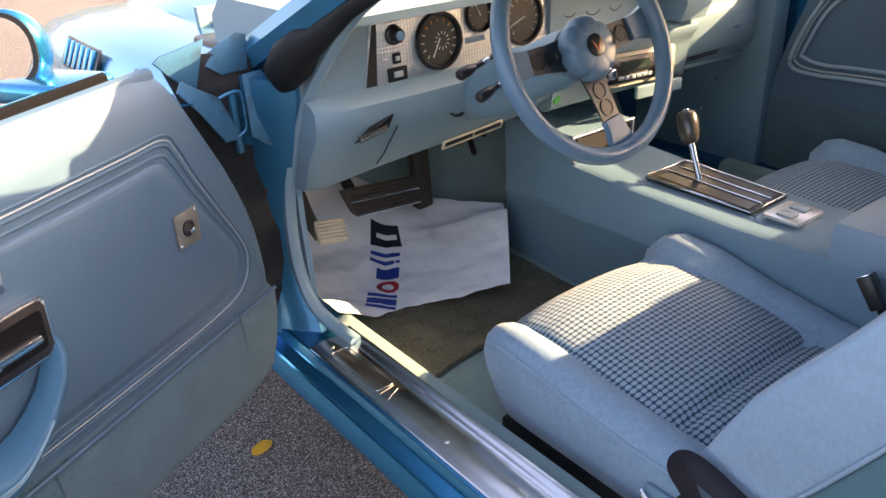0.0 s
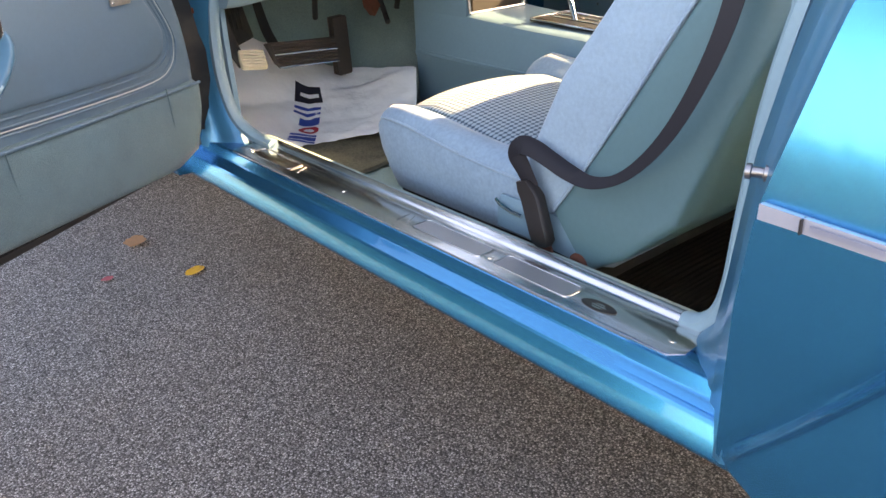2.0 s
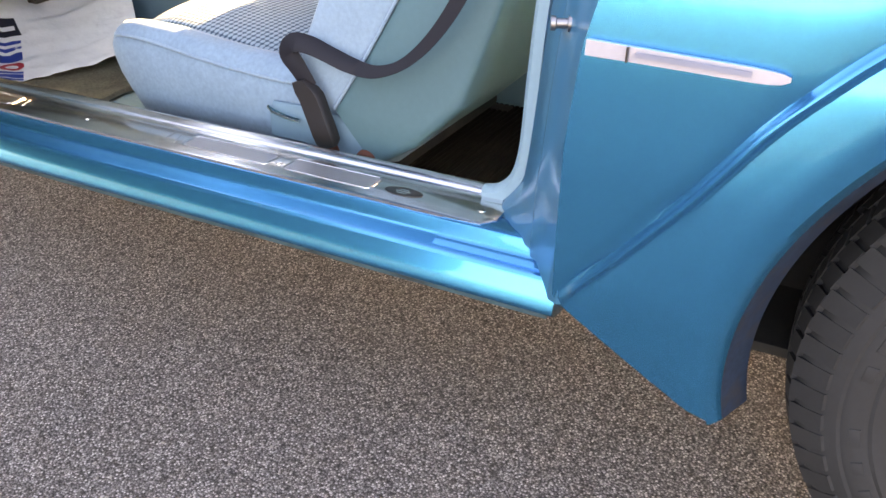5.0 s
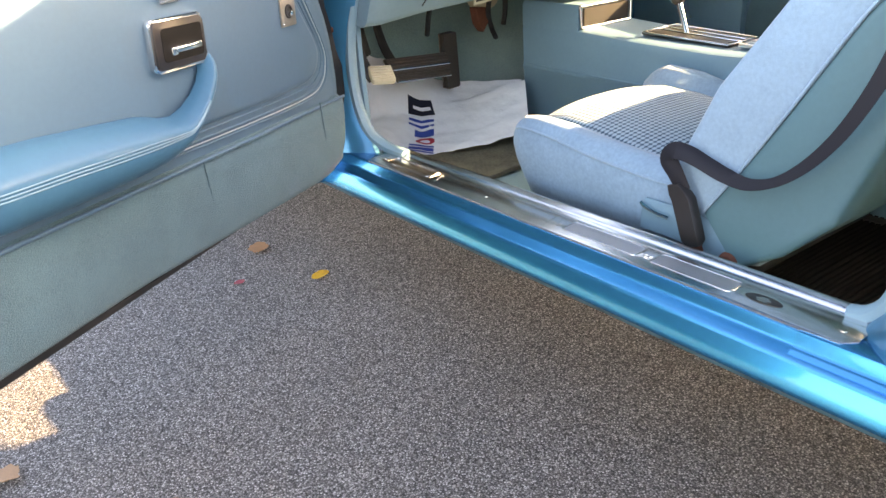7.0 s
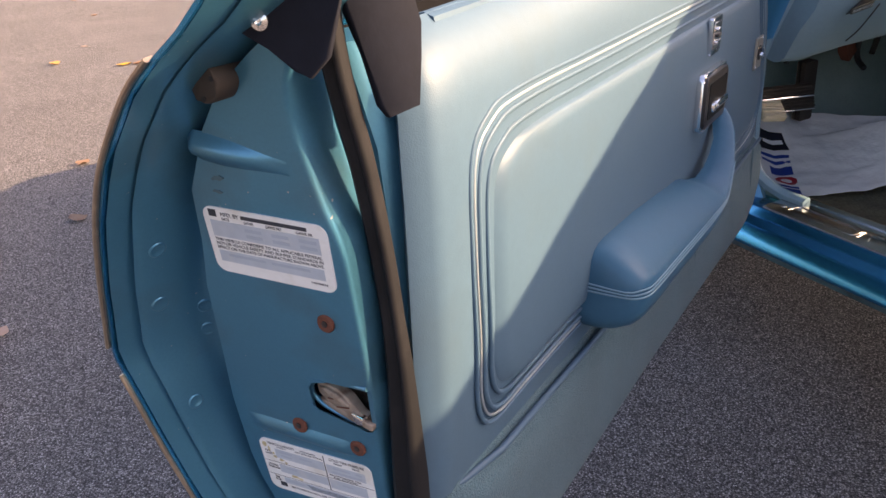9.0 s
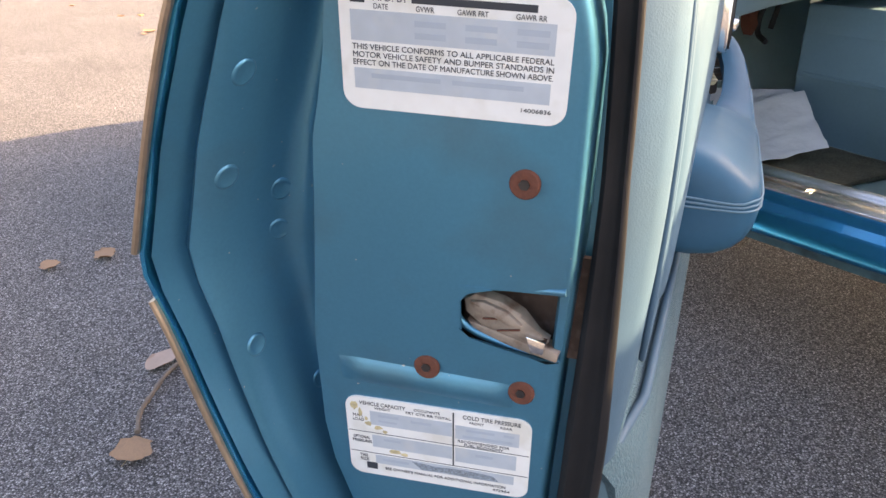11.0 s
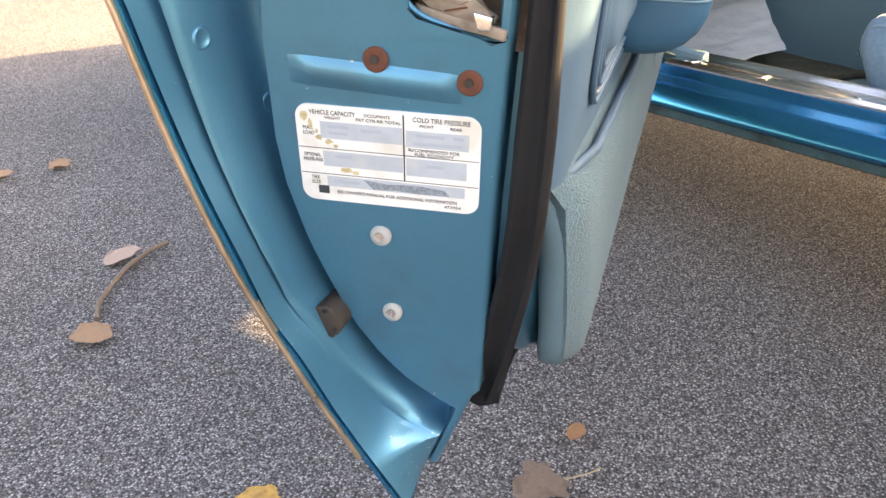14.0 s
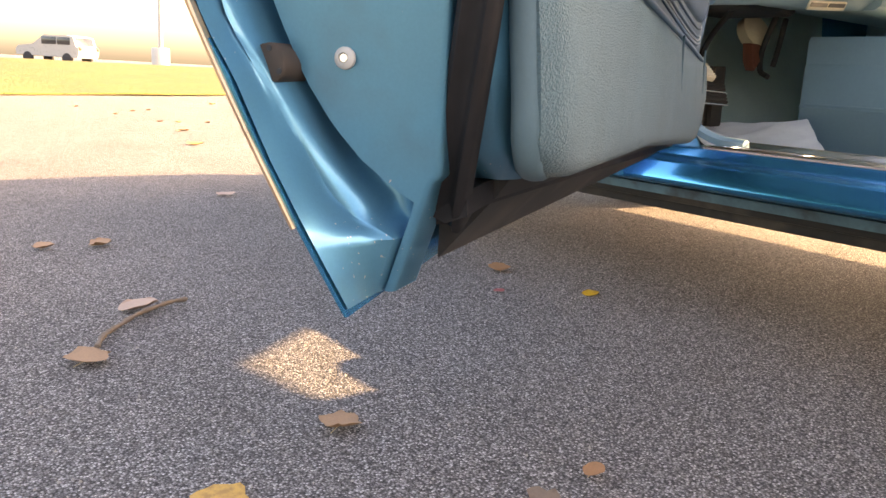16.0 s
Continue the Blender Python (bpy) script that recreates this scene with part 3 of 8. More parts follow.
for y, sx in ((2.42, 0), (2.42, 1), (-0.735, 1)):
    x = 0.09 if not sx else 2 * CX - 0.02
    w = part("wheel", lathe(B(), [(0.02, -0.09), (0.2, -0.09), (0.25, -0.11), (0.31, -0.1), (0.33, -0.08), (0.33, 0.08), (0.31, 0.1), (0.2, 0.1), (0.02, 0.09)], axes((x, y, 0.332), (0, 1, 0), (0, 0, 1)), 40), tyre_m, car)

# front fender, hood, cowl
bm = B()
fl = []
for y, zt, xi in ((1.29, 0.905, 0.0), (1.5, 0.90, 0.0), (1.8, 0.895, 0.0), (2.2, 0.885, 0.0), (2.6, 0.85, 0.02), (2.9, 0.78, 0.1), (3.05, 0.66, 0.25)):
    xo = 0.0 if y < 1.79 else 0.16
    fl.append([Vector(q) for q in ((xi + xo, y, zt - 0.05), (xi + 0.16, y, zt - 0.035), (xi + 0.16, y, zt + 0.012), (xi + 0.05, y, zt + 0.010), (xi - 0.06, y, zt - 0.008), (xi - 0.115, y, zt - 0.04), (xi - 0.145, y, zt - 0.10), (xi - 0.165, y, zt - 0.22), (xi - 0.150, y, zt - 0.40), (xi - 0.11, y, 0.30), (xi + xo, y, 0.30))])
loft(bm, fl)
part("front_fender", bm, paint, car, "metallic blue front fender")
bm = B()
loft(bm, both(fl))
part("front_fender", bm, paint, car)
bm = B()
hl = []
for y, zt, w in ((1.62, 0.935, 0.66), (2.0, 0.935, 0.64), (2.5, 0.90, 0.6), (2.9, 0.81, 0.55), (3.08, 0.68, 0.48)):
    hl.append([Vector(q) for q in ((CX - w, y, zt - 0.03), (CX - w + 0.03, y, zt - 0.006), (CX - 0.3, y, zt + 0.01), (CX, y, zt + 0.03), (CX + 0.3, y, zt + 0.01), (CX + w - 0.03, y, zt - 0.006), (CX + w, y, zt - 0.03), (CX + w, y, zt - 0.06), (CX - w, y, zt - 0.06))])
loft(bm, hl)
part("hood", bm, paint, car, "metallic blue hood")
bm = B()
box(bm, 0.02, 2 * CX - 0.02, 1.42, 1.63, 0.80, 0.915, 0.01)
part("cowl", bm, black_plastic, car, "dark cowl panel below the windscreen")
# windscreen pillars, roof, rear pillars, deck
for sx in (0, 1):
    bm = B()
    sec = [(-0.03, -0.02), (-0.01, -0.032), (0.02, -0.028), (0.032, 0), (0.02, 0.025), (-0.02, 0.025)]
    p = smooth_path([(0.0, 1.40, 0.88), (0.03, 1.16, 1.00), (0.06, 0.97, 1.095), (0.065, 0.84, 1.14)], 5)
    sweep(bm, [Vector((2 * CX - q.x, q.y, q.z)) if sx else q for q in p], sec)
    part("windscreen_pillar", bm, pillar_paint, car, "blue windscreen pillar")
    bm = B()
    sail = [(-0.2, 0.95), (-0.30, 1.10), (-0.33, 1.27), (-0.7, 1.26), (-1.2, 1.13), (-1.75, 0.96), (-1.75, 0.9), (-0.24, 0.9)]
    lp = [[Vector((x + (0.1 if z > 1.1 else 0), y, z)) for y, z in sail] for x in (-0.02, 0.03)]
    loft(bm, both(lp) if sx else lp)
    part("sail_panel", bm, paint, car, "blue rear roof pillar")
bm = B()
rl = []
# unseen roof; its edge heights are shaped to throw the sun and shadow outlines
for y, z, zb, zr in ((0.95, 1.155, 1.075, 1.075), (0.86, 1.180, 1.08, 1.08), (0.78, 1.166, 1.08, 1.06), (0.70, 1.158, 1.09, 1.02), (0.67, 1.176, 1.10, 1.03), (0.62, 1.212, 1.11, 1.05), (0.59, 1.234, 1.12, 1.06), (0.51, 1.255, 1.15, 1.095), (0.44, 1.268, 1.175, 1.127), (0.30, 1.284, 1.205, 1.19), (0.236, 1.293, 1.22, 1.218), (0.1, 1.305, 1.235, 1.205), (0.0, 1.305, 1.235, 1.185), (-0.2, 1.303, 1.235, 1.15), (-0.5, 1.29, 1.23, 1.23), (-0.75, 1.265, 1.22, 1.22)):
    rl.append([Vector(q) for q in ((0.050, y, z - 0.012), (0.085, y, z), (0.3, y, z + 0.010), (CX, y, z + 0.016), (1.22, y, z + 0.010), (1.435, y, z), (1.470, y, z - 0.012), (1.466, y, zr), (1.452, y, zr), (1.3, y, zb + 0.012), (0.22, y, zb + 0.012), (0.060, y, zb))])
loft(bm, rl)
part("roof", bm, paint, car, "blue steel roof")
bm = B()
loft(bm, [[Vector((x, y, z)) for y, z in ((-1.55, 0.97), (-2.05, 0.93), (-2.1, 0.6), (-1.9, 0.35), (-1.3, 0.35), (-1.35, 0.9))] for x in (-0.1, CX, 2 * CX + 0.1)])
part("rear_deck", bm, paint, car, "blue rear deck")
# far side: door and quarter
bm = B()
loft(bm, [[Vector((2 * CX - x, y, z)) for x, z in ((-0.06, 0.37), (-0.14, 0.45), (-0.17, 0.66), (-0.12, 0.88), (-0.06, 0.945), (-0.03, 0.945), (-0.045, 0.88), (-0.045, 0.37))] for y in (-1.7, -0.2, 1.3)])
part("far_side", bm, paint, car, "far side of the body")

# black plate over the fender's end, put there as the gap's shade
bm = B()
prism(bm, [(0.0, 0.40), (-0.10, 0.40), (-0.15, 0.52), (-0.155, 0.68), (-0.135, 0.80), (-0.10, 0.86), (-0.05, 0.885), (0.0, 0.892)], 0.006, axes((0, 1.285, 0), (1, 0, 0), (0, 0, 1)), 0.001)
part("fender_liner", bm, under, car, "black plate standing for the shaded gap at the fender's end")
# windscreen and rear window
clear = bpy.data.materials.new("clear_glass")
clear.use_nodes = True
cg = clear.node_tree.nodes["Principled BSDF"]
cg.inputs["Base Color"].default_value = (0.9, 0.95, 0.94, 1)
cg.inputs["Roughness"].default_value, cg.inputs["Transmission Weight"].default_value, cg.inputs["IOR"].default_value = 0.01, 1.0, 1.45
for name, lo, hi in (("windscreen", (1.44, 0.925), (0.955, 1.145)), ("rear_window", (-1.52, 0.985), (-0.76, 1.245))):
    bm = B()
    grid(bm, lambda s, t: Vector((0.13 + 1.26 * s, lo[0] + (hi[0] - lo[0]) * t + (0.07 if lo[0] > 0 else -0.05) * math.sin(math.pi * s), lo[1] + (hi[1] - lo[1]) * t + 0.012 * math.sin(math.pi * t))), 12, 6)
    thick(bm, 0.005)
    pane = part(name, bm, clear, car, "clear curved glass")
    pane.visible_shadow = False

# ---- open driver's door: u along the door from its hinges, v out of its inner face, z up ----
DM = Matrix(((-0.85128, 0.52471, 0, -0.08496), (-0.52471, -0.85128, 0, 1.16128), (0, 0, 1, 0), (0, 0, 0, 1)))
door = thing("car_door", "open blue driver's door with padded vinyl panel, edge facing out", "car door", DM)

SKIN = [(0.347, -0.068), (0.38, -0.085), (0.41, -0.100), (0.44, -0.114), (0.485, -0.131), (0.515, -0.147), (0.56, -0.158), (0.61, -0.172), (0.66, -0.183), (0.70, -0.190), (0.735, -0.200), (0.748, -0.199), (0.775, -0.188), (0.806, -0.177), (0.865, -0.148), (0.917, -0.113), (0.964, -0.067), (0.985, -0.038), (1.0, -0.014), (1.015, 0.006), (1.03, 0.022)]
HEM = [(0.346, 1.332), (0.41, 1.346), (0.50, 1.366), (0.60, 1.386), (0.70, 1.402), (0.75, 1.408), (0.80, 1.416), (1.0, 1.454), (1.03, 1.460)]
ZS = sorted(set([z for z, _ in SKIN] + [0.43, 0.46, 0.52, 0.545, 0.60, 0.625, 0.68, 0.71, 0.765, 0.78, 0.825, 0.875, 0.925, 0.95, 0.98]))


def skin_v(z):
    return interp(z, SKIN)


def skin_u(z):
    return interp(z, HEM)


def face_u(v, z):
    return 1.211 - 0.126 * v + 0.176 * z


# outer skin, seen from inside and out
bm = B()
us = [0.0, 0.02, 0.3, 0.7, 1.1, None]
grid(bm, lambda s, t: Vector(((us[round(s * 5)] if us[round(s * 5)] is not None else skin_u(ZS[round(t * (len(ZS) - 1))])), (skin_v(ZS[round(t * (len(ZS) - 1))]) if s == 1 else min(-0.094, skin_v(ZS[round(t * (len(ZS) - 1))]) - 0.01 + (0.03 if s == 0 else 0.0))), min(ZS[round(t * (len(ZS) - 1))], 1.03 if s == 1 else (0.982 if s > 0.3 else 0.88)))), 5, len(ZS) - 1)
thick(bm, 0.0025)
part("outer_skin", bm, paint, door, "metallic blue outer skin", 30)

# end face with its stepped channel
VF = [(0.40, -0.030), (0.414, -0.0445), (0.4228, -0.0584), (0.4382, -0.0774), (0.4582, -0.0945), (0.4865, -0.1115), (0.524, -0.1255), (0.547, -0.133), (0.578, -0.141), (0.61, -0.145), (0.684, -0.142), (0.756, -0.132), (0.805, -0.126), (0.83, -0.118), (0.88, -0.110), (0.934, -0.080), (0.97, -0.05)]
VI = [(0.40, -0.030), (0.45, -0.027), (0.52, -0.021), (0.67, -0.012), (0.75, -0.0065), (0.80, -0.0045), (0.845, -0.003), (0.862, -0.006), (0.88, -0.0105), (0.92, -0.016), (0.946, -0.017), (0.966, -0.012), (0.985, 0.0), (1.0, 0.012), (1.02, 0.034)]
FZ = [0.352, 0.360, 0.368, 0.375, 0.381, 0.386, 0.390, 0.394, 0.398, 0.403, 0.408, 0.414, 0.420, 0.426, 0.432, 0.438, 0.445, 0.453, 0.462, 0.472, 0.482, 0.494, 0.507, 0.52, 0.533, 0.545, 0.556, 0.59, 0.62, 0.65, 0.67, 0.686, 0.70, 0.726, 0.745, 0.77, 0.80, 0.82, 0.84, 0.855, 0.87, 0.88, 0.90, 0.925, 0.945, 0.96, 0.975, 0.987, 1.0, 1.012, 1.024]


VR = [(0.390, -0.050), (0.396, -0.068), (0.402, -0.080), (0.413, -0.092), (0.447, -0.1145), (0.48, -0.128), (0.521, -0.1425), (0.556, -0.153)]  # outer ridge of the channel, towards the tip
CHANNEL = [(0.03, -0.09), (0.08, -0.25), (0.15, -0.40), (0.25, -0.49), (0.36, -0.52), (0.48, -0.49), (0.56, -0.41), (0.63, -0.26), (0.69, -0.07), (0.75, 0.14), (0.82, 0.34), (0.88, 0.48), (0.94, 0.57), (1.0, 0.60)]
FLANGE = [(0.20, 0.56), (0.40, 0.47), (0.58, 0.45), (0.76, 0.56)]


def bounds(z):
    vi, vs = interp(z, VI), skin_v(z) + 0.004
    vf = max(interp(z, VF), vs + 0.012)
    if z < 0.43:
        vi = min(vi, -0.032 - (0.43 - z) * 0.36)
        vf = min(max(vf, vs + 0.012), vi - 0.002)
    return vi, vf, vs, skin_u(z) - face_u(vs, z)


def face_row(z):
    """The end face across the door at height z: inner edge, flat, channel, ridge, hem."""
    vi, vf, vs, rise = bounds(z)
    vr = vf + (vs - vf) * 0.83
    crest, w = 0.6, 0.0
    if z < 0.55:
        vf = min(vf, vi - 0.006)
        vr = min(vf - 0.003, max(vs + 0.004, interp(z, VR)))
        crest = interp(z, ((0.41, 0.15), (0.46, 0.30), (0.54, 0.60)))  # towards the tip the ridge sinks into a flat flange
        w = min(1.0, max(0.0, (0.53 - z) / 0.08))
    deep = min(1.0, (vf - vr) / 0.020)
    out = [(vi, -0.035), (vi, -0.003), (vi - 0.0015, -0.0006), (vi - 0.004, 0)]
    n = 5
    inner_v = vi - 0.004
    for k in range(1, n):
        q = -0.062 if 0.68 < z < 0.73 and k == 2 else inner_v + (vf - inner_v) * k / n
        out.append((q, 0))
    out.append((vf, 0))
    for f, k in CHANNEL:
        out.append((vf + (vr - vf) * f, rise * k * (deep if k < 0 else crest / 0.6)))
    for f, k in FLANGE:
        out.append((vr + (vs - vr) * f, rise * (k * (1 - w) + (crest + (1 - crest) * f ** 1.4) * w)))
    pts = [Vector((face_u(v, z) + d, v, z)) for v, d in out]
    pts.append(Vector((skin_u(z) - 0.003, vs, z)))
    return pts


rows = [face_row(z) for z in FZ]
nk = len(rows[0]) - 1


def notch(s, t):
    """The opening for the latch."""
    i = int(s * (len(FZ) - 1))
    return 0.686 < (FZ[i] + FZ[i + 1]) / 2 < 0.726 and t * nk < 5


bm = B()
grid(bm, lambda s, t: rows[round(s * (len(rows) - 1))][round(t * nk)], len(rows) - 1, nk,
     skip=notch)
grid(bm, lambda s, t: rows[round(s * (len(rows) - 1))][round(t * nk)] - Vector((0.002, 0, 0)), len(rows) - 1, nk, skip=notch)
part("end_face", bm, jamb_paint, door, "blue painted rear edge of the door with a pressed channel", 50)
# horizontal pressings on the flat: the upper one is steep towards the channel and runs out towards the latch
for v0, v1, z, h, d, lead, tail in ((-0.130, -0.036, 0.664, 0.0095, 0.0032, 0.14, 0.10), (-0.099, -0.028, 0.915, 0.011, 0.008, 0.10, 0.75)):
    bm = B()
    n = 24
    loops = []
    for i in range(n + 1):
        f = i / n
        v = v0 + (v1 - v0) * f
        e = min(1.0, f / lead, (1 - f) / tail)
        e = e * e * (3 - 2 * e)
        zz = z + 0.06 * (v0 - v) * 1.2 - (0.006 * f if tail > 0.5 else 0.0)
        hz = h * (0.55 + 0.45 * e) if tail > 0.5 else h
        loops.append([Vector((face_u(v, zz + dz) + (-0.0004 if not hh else d * hh * e + 0.0002), v, zz + dz)) for dz, hh in ((-hz, 0), (-hz * 0.75, 0.18), (-hz * 0.4, 0.8), (0, 1), (hz * 0.4, 0.8), (hz * 0.75, 0.18), (hz, 0))])
    loft(bm, loops, closed=False, caps=False)
    part("pressing", bm, jamb_paint, door, sharp=80)
# dark rub marks below the upper pressing
for v, z, a, b, q in ((-0.086, 0.8915, 0.0065, 0.0017, 4), (-0.089, 0.8815, 0.0050, 0.0011, -8)):
    bm = B()
    prism(bm, [(a * math.cos(i * math.pi / 9), b * math.sin(i * math.pi / 9) * (1 + 0.3 * math.cos(i * 2.1))) for i in range(18)], 0.0004, axes((face_u(v, z), v, z), (0, 1, 0), (0, 0, 1)) @ Matrix.Rotation(radians(q), 4, "Z"), 0, h0=-0.0006)
    part("rub_mark", bm, scuffed, door, "dark rub mark", sharp=80)
# dimples in the channel floor
def channel_at(v, z):
    vi, vf, vs, rise = bounds(z)
    return Vector((face_u(v, z) + rise * interp((vf - v) / ((vf - vs) * 0.83), [(0, 0)] + CHANNEL), v, z))


for v, z in ((-0.146, 0.832), (-0.1645, 0.781), (-0.157, 0.765), (-0.162, 0.741), (-0.169, 0.681), (-0.156, 0.636)):
    across, along = channel_at(v - 0.003, z) - channel_at(v + 0.003, z), channel_at(v, z + 0.01) - channel_at(v, z - 0.01)
    m = axes(channel_at(v, z), across, along)
    if (m.to_3x3() @ Vector((0, 0, 1))).x < 0:
        m = m @ Matrix.Rotation(math.pi, 4, "X")
    bm = B()
    lathe(bm, [(0.0070, -0.0006), (0.0064, 0.0004), (0.0056, 0.0009), (0.0045, 0.0007), (0.0034, 0.0002), (0.0004, 0.0001)], m, 20)
    part("dimple", bm, jamb_paint, door, sharp=80)

# bright edge guard along the hem, in two lengths
guard = M("tarnished_edge_guard", (0.42, 0.32, 0.23), 0.35, metal=0.8, vary=0.3, vscale=30, fine=0.2, rvary=0.2)
for zz in ([0.40, 0.47, 0.55, 0.63, 0.70, 0.722], [0.748, 0.79, 0.83, 0.87, 0.91, 0.945, 0.968, 0.985]):
    bm = B()
    sweep(bm, smooth_path([(skin_u(z) + 0.001, skin_v(z) - 0.0012, z) for z in zz], 5), [(-0.0014, -0.004), (0.0014, -0.004), (0.0016, 0.001), (0.0006, 0.002), (-0.001, 0.002)], up=(1, 0, 0))
    part("edge_guard", bm, guard, door, "worn bright edge guard")

# latch in its notch
bm = B()
box(bm, face_u(-0.03, 0.7) - 0.03, face_u(-0.03, 0.7) - 0.026, -0.07, 0.0, 0.676, 0.735)
part("latch_pocket", bm, M("rusty_pocket", (0.12, 0.07, 0.05), 0.9, vary=0.5, vscale=60, fine=0.3, dirt=(0.22, 0.15, 0.12), dirt_amount=0.7, dirt_scale=120), door, "rusty latch pocket")
tan = M("dirty_zinc", (0.27, 0.215, 0.17), 0.6, metal=0.2, vary=0.35, vscale=60, fine=0.3, bump=0.5, bscale=300, dirt=(0.10, 0.045, 0.025), dirt_amount=0.85, dirt_scale=90, chips=(0.55, 0.5, 0.45), chip_scale=260, chip_from=0.72)
bm = B()
m = axes((face_u(-0.04, 0.70) - 0.012, -0.041, 0.7045), (0, 1, -0.28), (0, 0.28, 1)) @ Matrix.Diagonal((0.90, 0.80, 1, 1))
prism(bm, [(-0.026, 0.003), (-0.021, 0.010), (-0.005, 0.012), (0.008, 0.009), (0.02, 0.0), (0.027, -0.002), (0.026, -0.008), (0.018, -0.009), (0.006, -0.011), (-0.012, -0.010), (-0.023, -0.005)], 0.008, m, 0.002)
latch = part("latch", bm, tan, door, "worn tan-coated latch lever")
bm = B()
m2 = axes((face_u(-0.04, 0.70) - 0.016, -0.036, 0.694), (0, 1, -0.22), (0, 0.22, 1))
prism(bm, [(-0.026, 0.002), (0.024, 0.002), (0.024, -0.004), (-0.02, -0.005)], 0.012, m2, 0.0015)
part("latch_plate", bm, tan, latch)
bm = B()
prism(bm, [(-0.022, 0.005), (-0.014, 0.0085), (0.0, 0.008), (0.010, 0.003), (0.006, -0.001), (-0.010, 0.001)], 0.0105, m, 0.0012, h0=0.007)
part("latch_pawl", bm, tan, latch)
for a, b in (((-0.012, -0.004), (0.004, 0.004)), ((-0.002, -0.008), (0.010, -0.001))):
    bm = B()
    tube(bm, [m @ Vector((*a, 0.0088)), m @ Vector((*b, 0.0088))], 0.0005, 6)
    part("latch_groove", bm, rust, latch, sharp=80)
bm = B()
prism(bm, [(0.014, -0.002), (0.026, -0.001), (0.027, -0.010), (0.020, -0.012)], 0.011, m, 0.001, h0=0.006)
part("latch_claw", bm, chrome, latch, "bright worn claw")
bm = B()
tube(bm, smooth_path([(face_u(0, z) + 0.001, v, z) for v, z in ((-0.010, 0.7285), (-0.04, 0.7262), (-0.058, 0.7215), (-0.066, 0.7125), (-0.0655, 0.703), (-0.058, 0.696), (-0.04, 0.690), (-0.018, 0.684))], 6), 0.0022, 8)
part("latch_rim", bm, jamb_paint, door, sharp=80)
bm = B()
loft(bm, [[Vector((face_u(v, z) - d, v, z)) for v, d in ((interp(z, VI) - 0.0065, 0.034), (interp(z, VI) - 0.0065, 0.006), (interp(z, VI) - 0.005, 0.0035), (interp(z, VI) - 0.001, 0.003), (interp(z, VI), 0.0045), (interp(z, VI), 0.034))] for z in (0.682, 0.69, 0.70, 0.712, 0.722, 0.730)])
part("notch_post", bm, jamb_paint, door)
# notch corners filled flush with the face
bm = B()
for poly in ([(-0.062, 0.7265), (-0.05, 0.7265), (-0.045, 0.7255), (-0.058, 0.722), (-0.0625, 0.716)], [(-0.062, 0.6855), (-0.012, 0.6855), (-0.018, 0.684), (-0.03, 0.6875), (-0.058, 0.695), (-0.0625, 0.70)]):
    f = [bm.verts.new((face_u(v, z) + 0.0003, v, z)) for v, z in poly]
    bm.faces.new(f)
thick(bm, 0.001)
part("latch_lip", bm, jamb_paint, door)

# bolts and rivets
for v, z in ((-0.030, 0.785), (-0.081, 0.672), (-0.031, 0.662)):
    bm = B()
    mm = axes((face_u(v, z), v, z), (0, 1, 0), (0, 0, 1))
    lathe(bm, [(0.0072, 0), (0.0072, 0.0012), (0.0064, 0.0022), (0.0036, 0.0026), (0.0024, 0.0022), (0.0021, 0.0008), (0.0004, 0.0006)], mm, 20)
    bolt = part("bolt", bm, rust, door, "rusty countersunk bolt")
    bm = B()
    lathe(bm, [(0.0027, 0.0016), (0.0026, 0.0027), (0.0004, 0.0027)], mm, 6)
    part("bolt_socket", bm, black_plastic, bolt)
white_nylon = M("grey_nylon", (0.36, 0.36, 0.34), 0.6, vary=0.2, vscale=80)
for v, z in ((-0.087, 0.559), (-0.084, 0.499)):
    bm = B()
    lathe(bm, [(0.0068, 0), (0.0066, 0.0022), (0.005, 0.0035), (0.0032, 0.0038), (0.0028, 0.0022), (0.0003, 0.0022)], axes((face_u(v, z), v, z), (0, 1, 0), (0, 0, 1)), 18)
    plug = part("plug", bm, white_nylon, door, "grey nylon plug")
    bm = B()
    lathe(bm, [(0.0027, 0.002), (0.0025, 0.003), (0.0003, 0.003)], axes((face_u(v, z), v, z), (0, 1, 0), (0, 0, 1)), 8)
    part("plug_core", bm, alu, plug)
# rubber stops in the channel
stop_rubber = M("brown_rubber", (0.040, 0.029, 0.022), 0.7, vary=0.3, vscale=40, fine=0.2)
for v, z, rz in ((-0.124, 0.494, 28), (-0.057, 0.960, -35)):
    bm = B()
    m = axes((face_u(v, z) - 0.002, v, z), (0, 1, 0), (0, 0, 1)) @ Matrix.Rotation(radians(rz), 4, "Z")
    prism(bm, rrect(0.0205, 0.0235, 0.0095), 0.018, m, 0.002, 3, h0=-0.012)
    stop = part("rubber_stop", bm, stop_rubber, door, "brown rubber stop with two holes")
    for dy in (-0.005, 0.005):
        bm = B()
        lathe(bm, [(0.0020, 0.0165), (0.0018, 0.0184), (0.0003, 0.0184)], m @ Matrix.Translation((0.004, dy * 1.5, 0)), 10)
        part("stop_hole", bm, black_plastic, stop)

